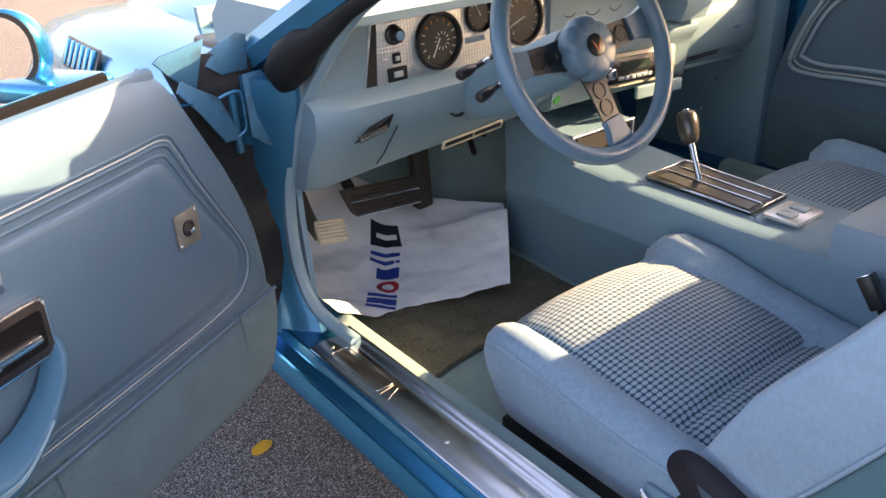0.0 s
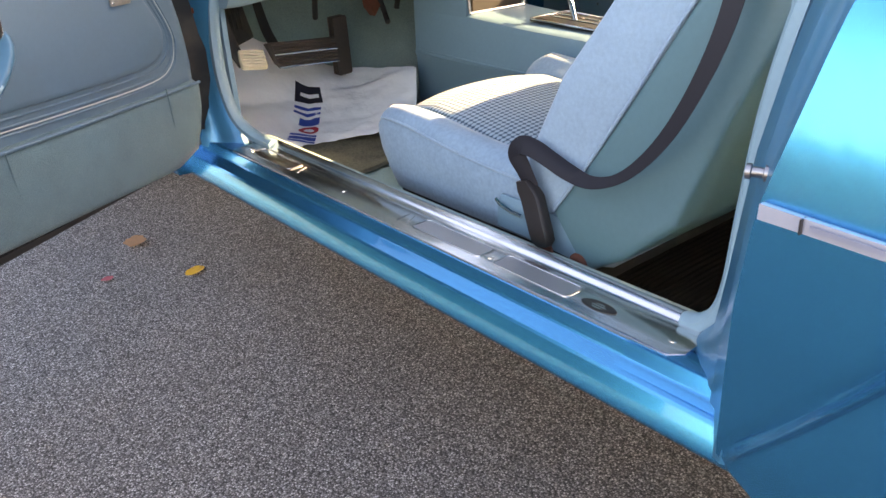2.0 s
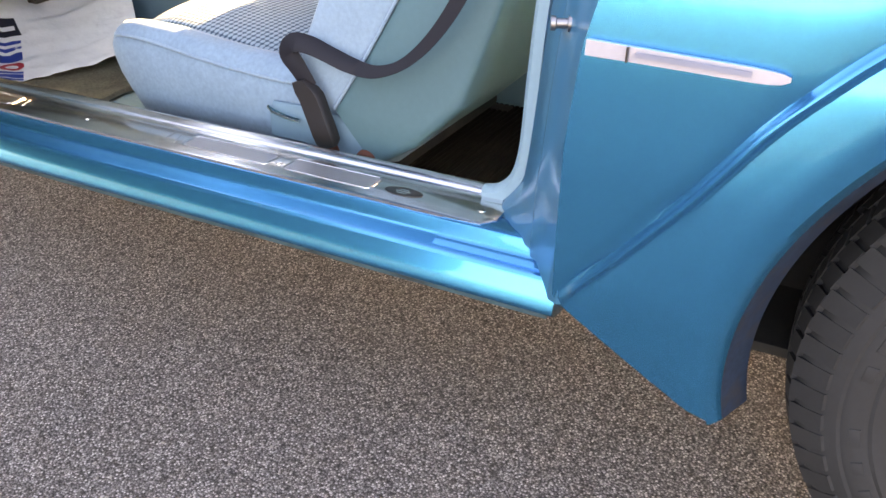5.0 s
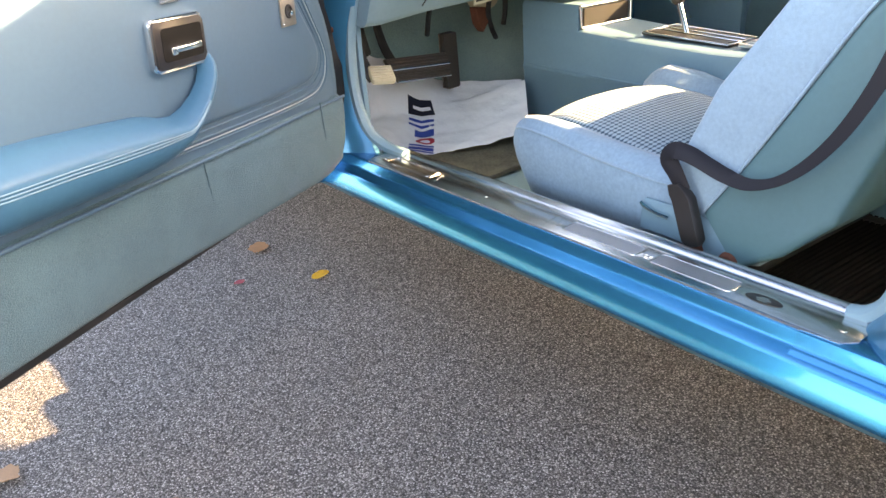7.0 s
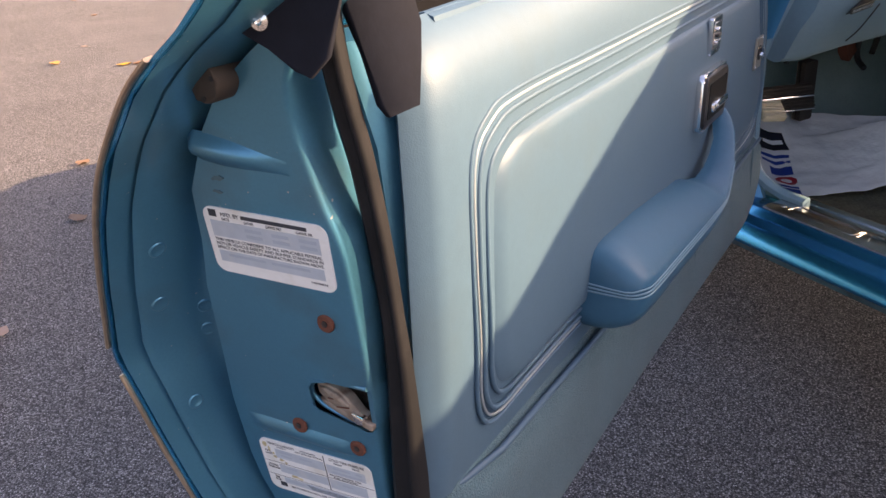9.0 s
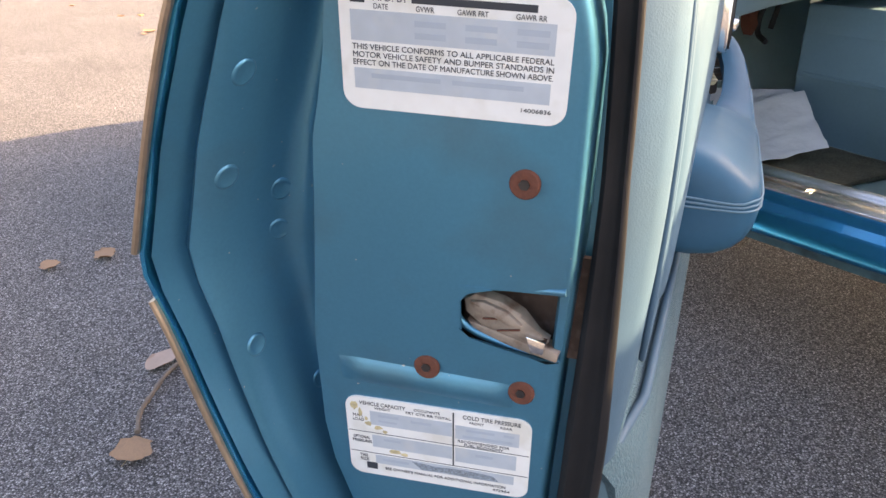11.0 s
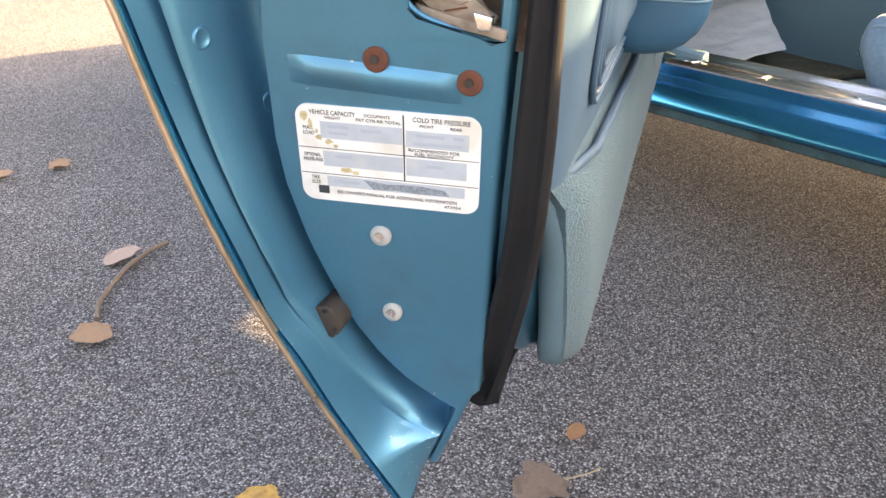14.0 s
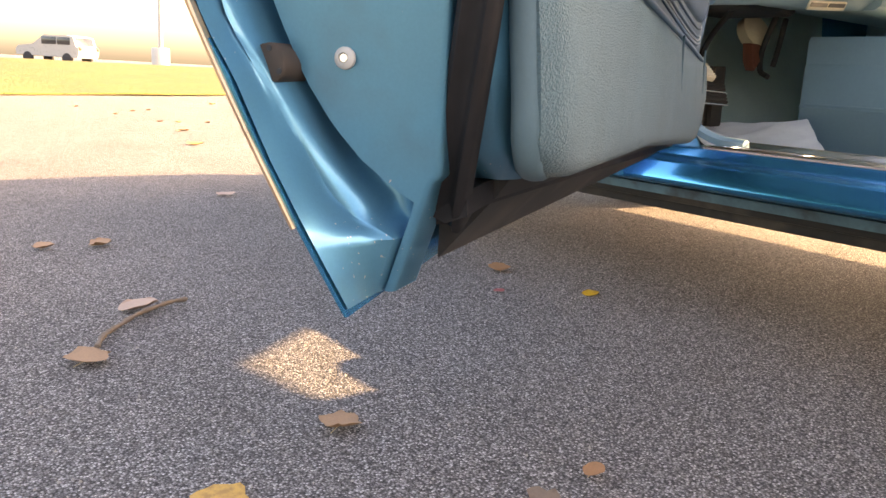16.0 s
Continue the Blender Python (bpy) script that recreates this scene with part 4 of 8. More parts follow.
# weatherstrip: down the end and along the bottom
bm = B()
ws = smooth_path([(1.368, 0.004, 1.035), (1.360, 0.004, 0.965), (1.344, 0.005, 0.900), (1.332, 0.006, 0.83), (1.324, 0.006, 0.76), (1.320, 0.005, 0.70), (1.314, 0.002, 0.60), (1.304, -0.004, 0.54), (1.285, -0.018, 0.47), (1.262, -0.032, 0.415), (1.245, -0.038, 0.396)], 6)
sweep(bm, ws, [(-0.010, -0.014), (-0.0115, -0.001), (-0.0105, 0.004), (-0.007, 0.006), (-0.004, 0.003), (-0.001, 0.0015), (0.003, 0.004), (0.007, 0.0075), (0.0105, 0.006), (0.0115, 0.0), (0.010, -0.014)], up=(1, 0, 0.1), scale=[0.58 + 0.42 * min(1.0, max(0.0, (0.78 - p[2]) / 0.15)) for p in ws])
strip = part("weatherstrip", bm, rubber, door, "perished black rubber weatherstrip", 60)
bm = B()
ws = [(1.262, -0.034, 0.410), (1.22, -0.036, 0.412), (0.8, -0.034, 0.402), (0.3, -0.032, 0.390), (0.06, -0.030, 0.386)]
sweep(bm, ws, [(-0.014, -0.01), (-0.015, 0.006), (0, 0.012), (0.015, 0.006), (0.014, -0.01)], up=(0, 0, -1))
part("weatherstrip_lower", bm, rubber, strip)
bm = B()
grey = M("faded_rubber", (0.0095, 0.0115, 0.019), 0.85, spec=0.2, vary=0.35, vscale=25, fine=0.2, bump=0.3, bscale=200)
m = axes((1.390, 0.002, 0.985), (-0.35, 1, 0), (0, 0, 1))
prism(bm, [(-0.026, 0.05), (0.036, 0.05), (0.030, 0.022), (0.021, -0.008), (0.010, -0.019), (0.001, -0.015), (-0.012, -0.003), (-0.024, 0.006), (-0.038, 0.013), (-0.037, 0.018), (-0.029, 0.027)], 0.005, m, 0.0015)
flap = part("rubber_flap", bm, grey, door, "torn grey rubber filler at the top of the door edge")
bm = B()
lathe(bm, [(0.0055, 0.006), (0.005, 0.008), (0.002, 0.009), (0.0003, 0.007)], m @ Matrix.Translation((-0.014, 0.012, 0)), 12)
part("screw", bm, chrome, flap)
bm = B()
m = axes((1.332, 0.018, 0.985), (-1, 0.45, 0), (0, 0, 1))
prism(bm, [(-0.030, 0.05), (0.012, 0.05), (0.026, 0.0), (0.024, -0.02), (0.022, -0.05), (0.0, -0.054), (-0.006, -0.046), (-0.014, -0.015), (-0.024, 0.012)], 0.006, m, 0.002)
part("inner_flap", bm, grey, flap)

# inner door frame metal, and the door's floor
bm = B()
fr = [(0.424, 1.215, -0.014), (0.45, 1.25, -0.008), (0.50, 1.280, -0.006), (0.58, 1.296, -0.004), (0.70, 1.302, -0.004), (0.80, 1.304, -0.004), (0.90, 1.308, -0.010), (0.97, 1.315, -0.026)]
loft(bm, [[Vector(q) for q in ((u + 0.003, v - 0.028, z), (u, v + 0.002, z), (u - 0.012, v + 0.010, z), (u - 0.06, v + 0.014, z), (u - 0.06, v - 0.03, z))] for z, u, v in fr])
part("inner_frame", bm, jamb_paint, door, "blue inner door frame")
bm = B()
loft(bm, [[Vector(q) for q in ((u, -0.062, 0.352 + 0.006 * u), (u, -0.062, 0.375 + 0.01 * u), (u, 0.006, 0.425 + 0.03 * u), (u, 0.008, 0.412 + 0.032 * u), (u, -0.02, 0.385 + 0.02 * u))] for u in (0.03, 0.5, 0.9, 1.2)])
part("door_bottom", bm, under, door, "dirty black underside of the door")

# ---- inner panel ----
FRONT = [(0.534, 0.020), (0.60, 0.025), (0.70, 0.050), (0.80, 0.095), (0.88, 0.140), (0.94, 0.172), (0.975, 0.19), (1.0, 0.21)]
REAR = [(0.534, 1.292), (0.60, 1.302), (0.70, 1.306), (0.80, 1.308), (0.90, 1.303), (0.95, 1.297), (0.985, 1.28)]
TOPZ = lambda u: 0.990 - 0.012 * max(0, u - 0.7) * 2


def panel(s, t):
    """Padded vinyl panel: s from front to rear, t from the carpet to the window sill."""
    z0 = 0.545 + 0.045 * s
    rows_t = [0, 0.02, 0.1, 0.2, 0.3, 0.4, 0.5, 0.6, 0.7, 0.78, 0.85, 0.9, 0.94, 0.97, 0.985, 1.0]
    q = rows_t[round(t * 15)]
    z = z0 + (TOPZ(s * 1.27) - z0) * q
    u = interp(z, FRONT) * (1 - s) + interp(z, REAR) * s
    v = 0.020 + 0.012 * math.sin(math.pi * min(1, q * 0.95)) - 0.004
    if q > 0.85:
        v -= 0.026 * ((q - 0.85) / 0.15) ** 2.6
    if s in (0.0, 1.0):
        v -= 0.018
    elif s < 0.03 or s > 0.985:
        v -= 0.005
    return Vector((u, v, z))


SS = [0, 0.008, 0.02, 0.05] + [0.1 + 0.8 * i / 22 for i in range(23)] + [0.95, 0.98, 0.99, 1.0]
bm = B()
grid(bm, lambda s, t: panel(SS[round(s * (len(SS) - 1))], t), len(SS) - 1, 15)
thick(bm, 0.012)
part("trim_panel", bm, dimmed_door_vinyl, door, "pale blue grained vinyl door panel, partly sunlit", 60)
# window sill and slot
bm = B()
loft(bm, [[Vector((u, v, z + TOPZ(u) - 0.99)) for v, z in ((0.000, 0.980), (-0.002, 0.988), (-0.010, 0.991), (-0.022, 0.988), (-0.070, 0.968), (-0.072, 0.95), (-0.002, 0.95))] for u in (0.20, 0.5, 0.9, 1.24)])
part("window_sill", bm, dimmed_door_vinyl, door, "vinyl window sill")
bm = B()
loft(bm, [[Vector((u, v, z + TOPZ(u) - 0.99)) for v, z in ((-0.072, 0.965), (-0.074, 0.980), (-0.080, 0.984), (-0.086, 0.978), (-0.088, 0.955), (-0.072, 0.955))] for u in (0.21, 0.5, 0.9, 1.27)])
part("window_seal", bm, M("black_felt", (0.006, 0.006, 0.007), 0.9, vary=0.2, spec=0.08), door, "black felt strip beside the window glass")
bm = B()
sweep(bm, smooth_path([(u - 0.006, -0.006, z) for z, u in FRONT[:-2]], 4), [(-0.005, -0.007), (-0.006, 0.001), (-0.002, 0.005), (0.003, 0.0045), (0.006, -0.001), (0.005, -0.007)], up=(-1, 0, 0.2))
part("front_weatherstrip", bm, rubber, door, "black rubber weatherstrip along the hinge edge", 60)


def panel_v(u, z):
    """Front surface of the panel."""
    q = (z - 0.55) / (TOPZ(u) - 0.55)
    v = 0.028 + 0.012 * math.sin(math.pi * min(1, max(0, q) * 0.95)) - 0.004
    if q > 0.85:
        v -= 0.026 * ((q - 0.85) / 0.15) ** 2.6
    return v - 0.0085


# piped outline pressed into the panel: two welts
OUT = [(0.235, 0.905), (0.33, 0.906), (0.6, 0.908), (0.96, 0.910), (1.16, 0.911), (1.216, 0.901), (1.243, 0.873), (1.248, 0.80), (1.243, 0.72), (1.237, 0.656), (1.208, 0.624), (1.14, 0.621), (1.018, 0.617), (0.68, 0.594), (0.353, 0.577), (0.16, 0.574), (0.100, 0.592), (0.082, 0.632), (0.092, 0.672), (0.138, 0.748), (0.184, 0.826), (0.210, 0.88)]
bead = M("silver_piping", (0.36, 0.42, 0.44), 0.32, metal=0.35, vary=0.1)
CEN = Vector((0.68, 0.748))


def ring(k):
    out = []
    for u, z in OUT:
        q = Vector((u, z)) - CEN
        out.append(Vector((CEN.x + q.x * (1 - k / 0.56), 0, CEN.y + q.y * (1 - k / 0.155))))
    return [Vector((p.x, panel_v(p.x, p.z) + 0.0005, p.z)) for p in smooth_path(out, 6, True)]


for k, r, m in ((0.0, 0.0022, dimmed_door_vinyl), (0.006, 0.0014, bead), (0.012, 0.0025, dimmed_door_vinyl), (0.024, 0.0024, dimmed_door_vinyl)):
    bm = B()
    tube(bm, ring(k), r, 8, True, up=(0, 1, 0))
    part("piping", bm, m, door, "moulded piping round the panel" if m is dimmed_door_vinyl else "thin bright piping", 80)
# raised pad inside the outline
bm = B()
pr = ring(0.032)
c = sum(pr, Vector()) / len(pr)
loops = []
for f, dv in ((1.0, -0.001), (0.985, 0.0035), (0.965, 0.0055), (0.9, 0.0065), (0.6, 0.0068), (0.25, 0.0068)):
    loops.append([Vector((c.x + (p.x - c.x) * f, panel_v(c.x + (p.x - c.x) * f, c.z + (p.z - c.z) * f) + dv, c.z + (p.z - c.z) * f)) for p in pr])
loft(bm, loops, caps=False)
bm.faces.new([v for v in bm.verts if any((v.co - q).length < 1e-7 for q in loops[-1])])
part("pad", bm, dimmed_door_vinyl, door, "padded vinyl inset", 60)

# carpet on the lower door
bm = B()


REAR_EDGE = [(0.424, 1.165), (0.428, 1.215), (0.437, 1.243), (0.452, 1.258), (0.49, 1.272), (0.55, 1.284), (0.60, 1.29)]


def low_carpet(s, t):
    q = t ** 1.6
    ztop = 0.554 + 0.046 * s
    zb = interp(s, ((0, 0.46), (0.03, 0.42), (0.08, 0.398), (0.12, 0.393), (0.63, 0.422), (1, 0.424)))
    z = zb + (ztop - zb) * q
    u = 0.020 + (interp(z, REAR_EDGE) - 0.020) * s + (0.03 * (1 - t) if s < 0.04 else 0)
    v = 0.030 + 0.008 * math.sin(math.pi * t) - 0.010 * max(0.0, 1 - 6 * t) - 0.016 * max(0.0, 12 * t - 11) - 0.012 * max(0.0, (s - 0.975) / 0.025) ** 2 - 0.012 * max(0.0, (0.02 - s) / 0.02)
    return Vector((u, v, z))


rowsc = [[low_carpet(s, t / 12) for t in range(13)] for s in SS]
grid(bm, lambda s, t: rowsc[round(s * (len(SS) - 1))][round(t * 12)], len(SS) - 1, 12)
fr_, bk_ = rowsc[-1], [p - Vector((0.006, 0.020, 0)) for p in rowsc[-1]]
for i in range(12):
    bm.faces.new([bm.verts.new(p) for p in (fr_[i], fr_[i + 1], bk_[i + 1], bk_[i])])
for i in range(len(SS) - 1):
    a_, b_ = rowsc[i][0], rowsc[i + 1][0]
    bm.faces.new([bm.verts.new(p) for p in (a_, b_, b_ - Vector((0, 0.02, 0)), a_ - Vector((0, 0.02, 0)))])
bmesh.ops.remove_doubles(bm, verts=bm.verts[:], dist=0.0002)
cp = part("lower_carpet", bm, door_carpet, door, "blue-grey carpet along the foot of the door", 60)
bm = B()
sweep(bm, smooth_path([(p.x - 0.004, p.y - 0.010, p.z) for p in rowsc[-1][::2]] + [(1.283, 0.008, 0.595)], 3), circle(0.0055, 10, 0.010), up=(0, 1, 0))
part("rolled_edge", bm, M("carpet_binding", (0.078, 0.150, 0.182), 0.6, vary=0.08, bump=0.3, bscale=500), cp, "pale blue rolled edge of the carpet", 70)
for u in (0.558, 0.150):
    bm = B()
    tube(bm, [(u, 0.0335, 0.565), (u - 0.003, 0.036, 0.49), (u - 0.006, 0.032, 0.42)], 0.0016, 6)
    part("seam", bm, door_carpet, cp)
bm = B()
tube(bm, [(0.025, 0.024, 0.548), (0.4, 0.028, 0.560), (0.9, 0.028, 0.578), (1.20, 0.0265, 0.589), (1.262, 0.016, 0.591), (1.285, 0.004, 0.592)], 0.0035, 8)
part("panel_hem", bm, dimmed_door_vinyl, door, sharp=80)
# armrest with its pull handle, one moulding
ARM = [  # u and z of a section's centre, half height, lean in degrees, inner and outer v
    (1.0075, 0.660, 0.024, 0, 0.022, 0.050), (1.0065, 0.660, 0.036, 0, 0.018, 0.070), (1.001, 0.660, 0.045, 0, 0.014, 0.084), (0.990, 0.660, 0.0495, 0, 0.012, 0.0905), (0.972, 0.6595, 0.0505, 0, 0.012, 0.0925),
    (0.93, 0.657, 0.0500, 0, 0.012, 0.093), (0.88, 0.654, 0.0495, 0, 0.012, 0.093), (0.83, 0.650, 0.0475, 0, 0.012, 0.093), (0.78, 0.6465, 0.0450, 0, 0.012, 0.093), (0.73, 0.6435, 0.0420, 2, 0.012, 0.093), (0.69, 0.6425, 0.0385, 6, 0.014, 0.0925),
    (0.662, 0.6420, 0.0320, 10, 0.020, 0.092), (0.642, 0.6425, 0.0245, 18, 0.032, 0.091), (0.622, 0.6485, 0.0180, 26, 0.042, 0.089), (0.598, 0.6605, 0.0142, 30, 0.046, 0.086), (0.574, 0.6750, 0.0128, 33, 0.047, 0.082), (0.550, 0.6910, 0.0122, 37, 0.045, 0.076),
    (0.530, 0.7080, 0.0120, 44, 0.038, 0.069), (0.516, 0.7230, 0.0120, 52, 0.028, 0.059), (0.508, 0.7340, 0.0118, 60, 0.017, 0.048), (0.504, 0.7410, 0.0105, 66, 0.009, 0.037), (0.502, 0.7450, 0.007, 70, 0.004, 0.024)]
ARM_SEC = [(0.0, -1.0), (0.35, -1.0), (0.60, -0.93), (0.78, -0.78), (0.90, -0.58), (0.97, -0.34), (1.0, -0.08), (1.0, 0.16), (0.985, 0.30), (0.95, 0.40), (0.88, 0.50), (0.74, 0.66), (0.58, 0.82), (0.42, 0.93), (0.24, 0.99), (0.0, 1.0)]


def arm_point(sec, a, b):
    u, z, hh, lean, v0, v1 = sec
    q = radians(lean)
    return Vector((u + hh * b * math.sin(q), v0 + (v1 - v0) * a, z + hh * b * math.cos(q)))


bm = B()
loft(bm, [[arm_point(sec, a, b) for a, b in ARM_SEC] for sec in ARM])
arm = part("armrest", bm, arm_vinyl, door, "blue vinyl armrest with integral pull handle", 70)
for b in (0.02, 0.11, 0.20):
    bm = B()
    path = [Vector((1.0085, 0.024, 0.660 + 0.05 * b))] + [arm_point(sec, 1.004, b * 0.05 / sec[2] if sec[2] > 0.04 else b) for sec in ARM[1:-6]]
    tube(bm, smooth_path(path, 3), 0.0010, 6)
    part("stitch_groove", bm, plastic, arm, sharp=80)

# inside release handle in its chromed bezel
hm = axes((0.577, panel_v(0.577, 0.768) + 0.007, 0.768), (-1, 0, -0.03), (0, 0, 1))
bm = B()
prism(bm, rrect(0.130, 0.080, 0.010), 0.010, hm, 0.004)
handle = part("release_handle", bm, chrome, door, "black release handle in a chrome bezel")
bm = B()
prism(bm, rrect(0.121, 0.071, 0.009), 0.0135, hm, 0.003, h0=0.009)
part("bezel", bm, black_plastic, handle, "black plastic bezel")
bm = B()
prism(bm, rrect(0.098, 0.050, 0.006, cx=0.004), 0.0142, hm, 0.0, h0=0.0125)
part("recess", bm, M("recess_black", (0.004, 0.004, 0.004), 0.6, spec=0.2), handle)
bm = B()
prism(bm, rrect(0.064, 0.011, 0.004, 4, 0.012, -0.008), 0.0205, hm, 0.003, h0=0.013)
prism(bm, rrect(0.014, 0.013, 0.003, 4, -0.022, -0.010), 0.0185, hm, 0.002, h0=0.013)
part("lever", bm, chrome, handle, "chrome lever")
# switch plate and lock plate
sm = axes((0.574, panel_v(0.574, 0.852) + 0.007, 0.852), (-1, 0, 0), (0, 0, 1))
bm = B()
prism(bm, rrect(0.050, 0.050, 0.003), 0.006, sm, 0.0025)
sw = part("switch_plate", bm, chrome, door, "small square bright switch plate")
bm = B()
prism(bm, rrect(0.036, 0.036, 0.002), 0.0068, sm, 0.0, h0=0.005)
part("switch_frame", bm, alu, sw)
for y, w in ((0.008, 0.016), (0.0, 0.020), (-0.009, 0.022)):
    bm = B()
    prism(bm, rrect(w, 0.005, 0.002, 3, 0.002, y), 0.010, sm, 0.0015, h0=0.006)
    part("toggle", bm, chrome if y else black_plastic, sw)
lm = axes((0.236, panel_v(0.236, 0.764) + 0.007, 0.764), (-1, 0, -0.02), (0, 0, 1))
bm = B()
prism(bm, rrect(0.052, 0.054, 0.002), 0.0035, lm, 0.001)
lk = part("lock_plate", bm, M("tarnished_plate", (0.30, 0.29, 0.26), 0.45, metal=0.7, vary=0.3, vscale=40, fine=0.2), door, "square tarnished lock escutcheon")
for x, y in ((-0.021, -0.022), (0.021, 0.022)):
    bm = B()
    lathe(bm, [(0.0026, 0.003), (0.0024, 0.0045), (0.0003, 0.005)], lm @ Matrix.Translation((x, y, 0)), 10)
    part("screw", bm, chrome, lk, sharp=80)
bm = B()
lathe(bm, [(0.013, 0.003), (0.013, 0.005), (0.011, 0.006), (0.009, 0.005), (0.008, 0.0038), (0.0005, 0.0038)], lm, 20)
part("lock_ring", bm, gauge_dark, lk)
bm = B()
lathe(bm, [(0.005, 0.004), (0.0045, 0.010), (0.002, 0.012), (0.0005, 0.012)], lm @ Matrix.Translation((0.002, -0.004, 0)), 14)
part("lock_button", bm, chrome, lk)

# door mirror on the outer skin
mm = axes((0.233, -0.277, 1.010), (-0.43, 0.90, 0.0), (-0.045, -0.02, 1))
bm = B()
loops = []
for d, k in ((0.0, 0.90), (0.004, 0.97), (0.015, 1.0), (0.04, 0.98), (0.07, 0.88), (0.095, 0.62), (0.108, 0.3), (0.112, 0.06)):
    loops.append([mm @ Vector((x * k, y * k - 0.1 * d, -d)) for x, y in rrect(0.170, 0.120, 0.050, 7)])
loft(bm, loops)
mir = part("mirror", bm, paint, door, "blue sport mirror housing", 60)
bm = B()
prism(bm, rrect(0.160, 0.110, 0.046, 7), 0.0015, mm, 0, h0=-0.004)
part("mirror_rim", bm, black_plastic, mir)
mg = M("mirror_glass", (0.85, 0.86, 0.86), 0.02, metal=1.0, vary=0.0, fine=0.0, rvary=0.0)
bm = B()
prism(bm, rrect(0.146, 0.098, 0.042, 7), 0.003, mm, 0, h0=0.0)
part("mirror_glass", bm, mg, mir, "mirror glass")
bm = B()
box(bm, 0.14, 0.25, -0.28, -0.12, 0.935, 0.968, 0.012, 3)
part("mirror_foot", bm, paint, mir)

# ---- stickers on the door's end face ----
sticker_m = M("sticker_white", (0.72, 0.72, 0.70), 0.45, vary=0.05, vscale=40, dirt=(0.45, 0.40, 0.28), dirt_amount=0.35, dirt_scale=45)
sticker_grey = M("sticker_grey", (0.40, 0.45, 0.50), 0.5, vary=0.1, vscale=60, dirt=(0.5, 0.5, 0.48), dirt_amount=0.4, dirt_scale=90)
ink = M("sticker_ink", (0.03, 0.035, 0.045), 0.6, vary=0.1)
ghost = M("faded_print", (0.34, 0.39, 0.45), 0.6)


def sticker(name, label, tl, tr, bl, r):
    """A sticker on the end face; returns its thing, a matrix (x right, y down from its top left corner) and its size."""
    p = [Vector((face_u(v, z) + 0.0006, v, z)) for v, z in (tl, tr, bl)]
    w, h = (p[1] - p[0]).length, (p[2] - p[0]).length
    m = axes(p[0], p[1] - p[0], p[0] - p[2])
    ob = part(name, prism(B(), rrect(w, h, r, 6, w / 2, -h / 2), 0.0003, m, 0, h0=-0.001), sticker_m, door, label)
    return ob, m, w, h


def bar(ob, m, x0, x1, y0, y1, mat=None, z=0.00045, name="print_bar"):
    return part(name, prism(B(), [(x0, -y1), (x1, -y1), (x1, -y0), (x0, -y0)], z, m, 0, h0=0.0002), mat or ink, ob)


def words(ob, m, text, x, y, size, width):
    return lettering("print", text, size, m @ Matrix.Translation((x, -y, 0.0004)), ink, ob, width=width)


s1, m1 = sticker("certification_sticker", "white and grey certification sticker", (-0.1060, 0.8695), (-0.0105, 0.866), (-0.1092, 0.8165), 0.008)[:2]
bar(s1, m1, 0.0050, 0.0112, 0.0020, 0.0076, name="maker_mark")
words(s1, m1, "MFD. BY", 0.0145, 0.0065, 0.0045, 0.0145)
bar(s1, m1, 0.0308, 0.0815, 0.0036, 0.0066)
for t, x, w in (("DATE", 0.0148, 0.006), ("GVWR", 0.0325, 0.0075), ("GAWR FRT", 0.0495, 0.0125), ("GAWR RR", 0.073, 0.0122)):
    words(s1, m1, t, x, 0.0098, 0.0032, w)
bar(s1, m1, 0.0048, 0.0895, 0.0106, 0.0235, sticker_grey)
for k in range(3):
    for j in range(2):
        bar(s1, m1, 0.032 + k * 0.021, 0.045 + k * 0.021, 0.0135 + j * 0.005, 0.016 + j * 0.005, ghost, 0.0006, "faded_bar")
for i, t in enumerate(("THIS VEHICLE CONFORMS TO ALL APPLICABLE FEDERAL", "MOTOR VEHICLE SAFETY AND BUMPER STANDARDS IN", "EFFECT ON THE DATE OF MANUFACTURE SHOWN ABOVE.")):
    words(s1, m1, t, 0.0050, 0.0272 + i * 0.0034, 0.0035, 0.0845)
bar(s1, m1, 0.0055, 0.0890, 0.0354, 0.0445, sticker_grey)
for k in range(2):
    bar(s1, m1, 0.013 + k * 0.035, 0.043 + k * 0.035, 0.0375, 0.0395, ghost, 0.0006, "faded_bar")
words(s1, m1, "14006836", 0.0768, 0.0487, 0.0026, 0.0125)

s2, m2_, w2 = sticker("tyre_pressure_sticker", "stained white tyre pressure sticker", (-0.130, 0.644), (-0.0245, 0.642), (-0.136, 0.582), 0.008)[:3]
words(s2, m2_, "VEHICLE CAPACITY", 0.0084, 0.0058, 0.0040, 0.0268)
words(s2, m2_, "WEIGHT", 0.0170, 0.0084, 0.0024, 0.0094)
words(s2, m2_, "OCCUPANTS", 0.0400, 0.0052, 0.0026, 0.0148)
words(s2, m2_, "FRT CTR RR TOTAL", 0.0352, 0.0082, 0.0025, 0.0258)
words(s2, m2_, "COLD TIRE PRESSURE", 0.0678, 0.0056, 0.0042, 0.0322)
words(s2, m2_, "FRONT", 0.0716, 0.0088, 0.0025, 0.0080)
words(s2, m2_, "REAR", 0.0888, 0.0090, 0.0025, 0.0066)
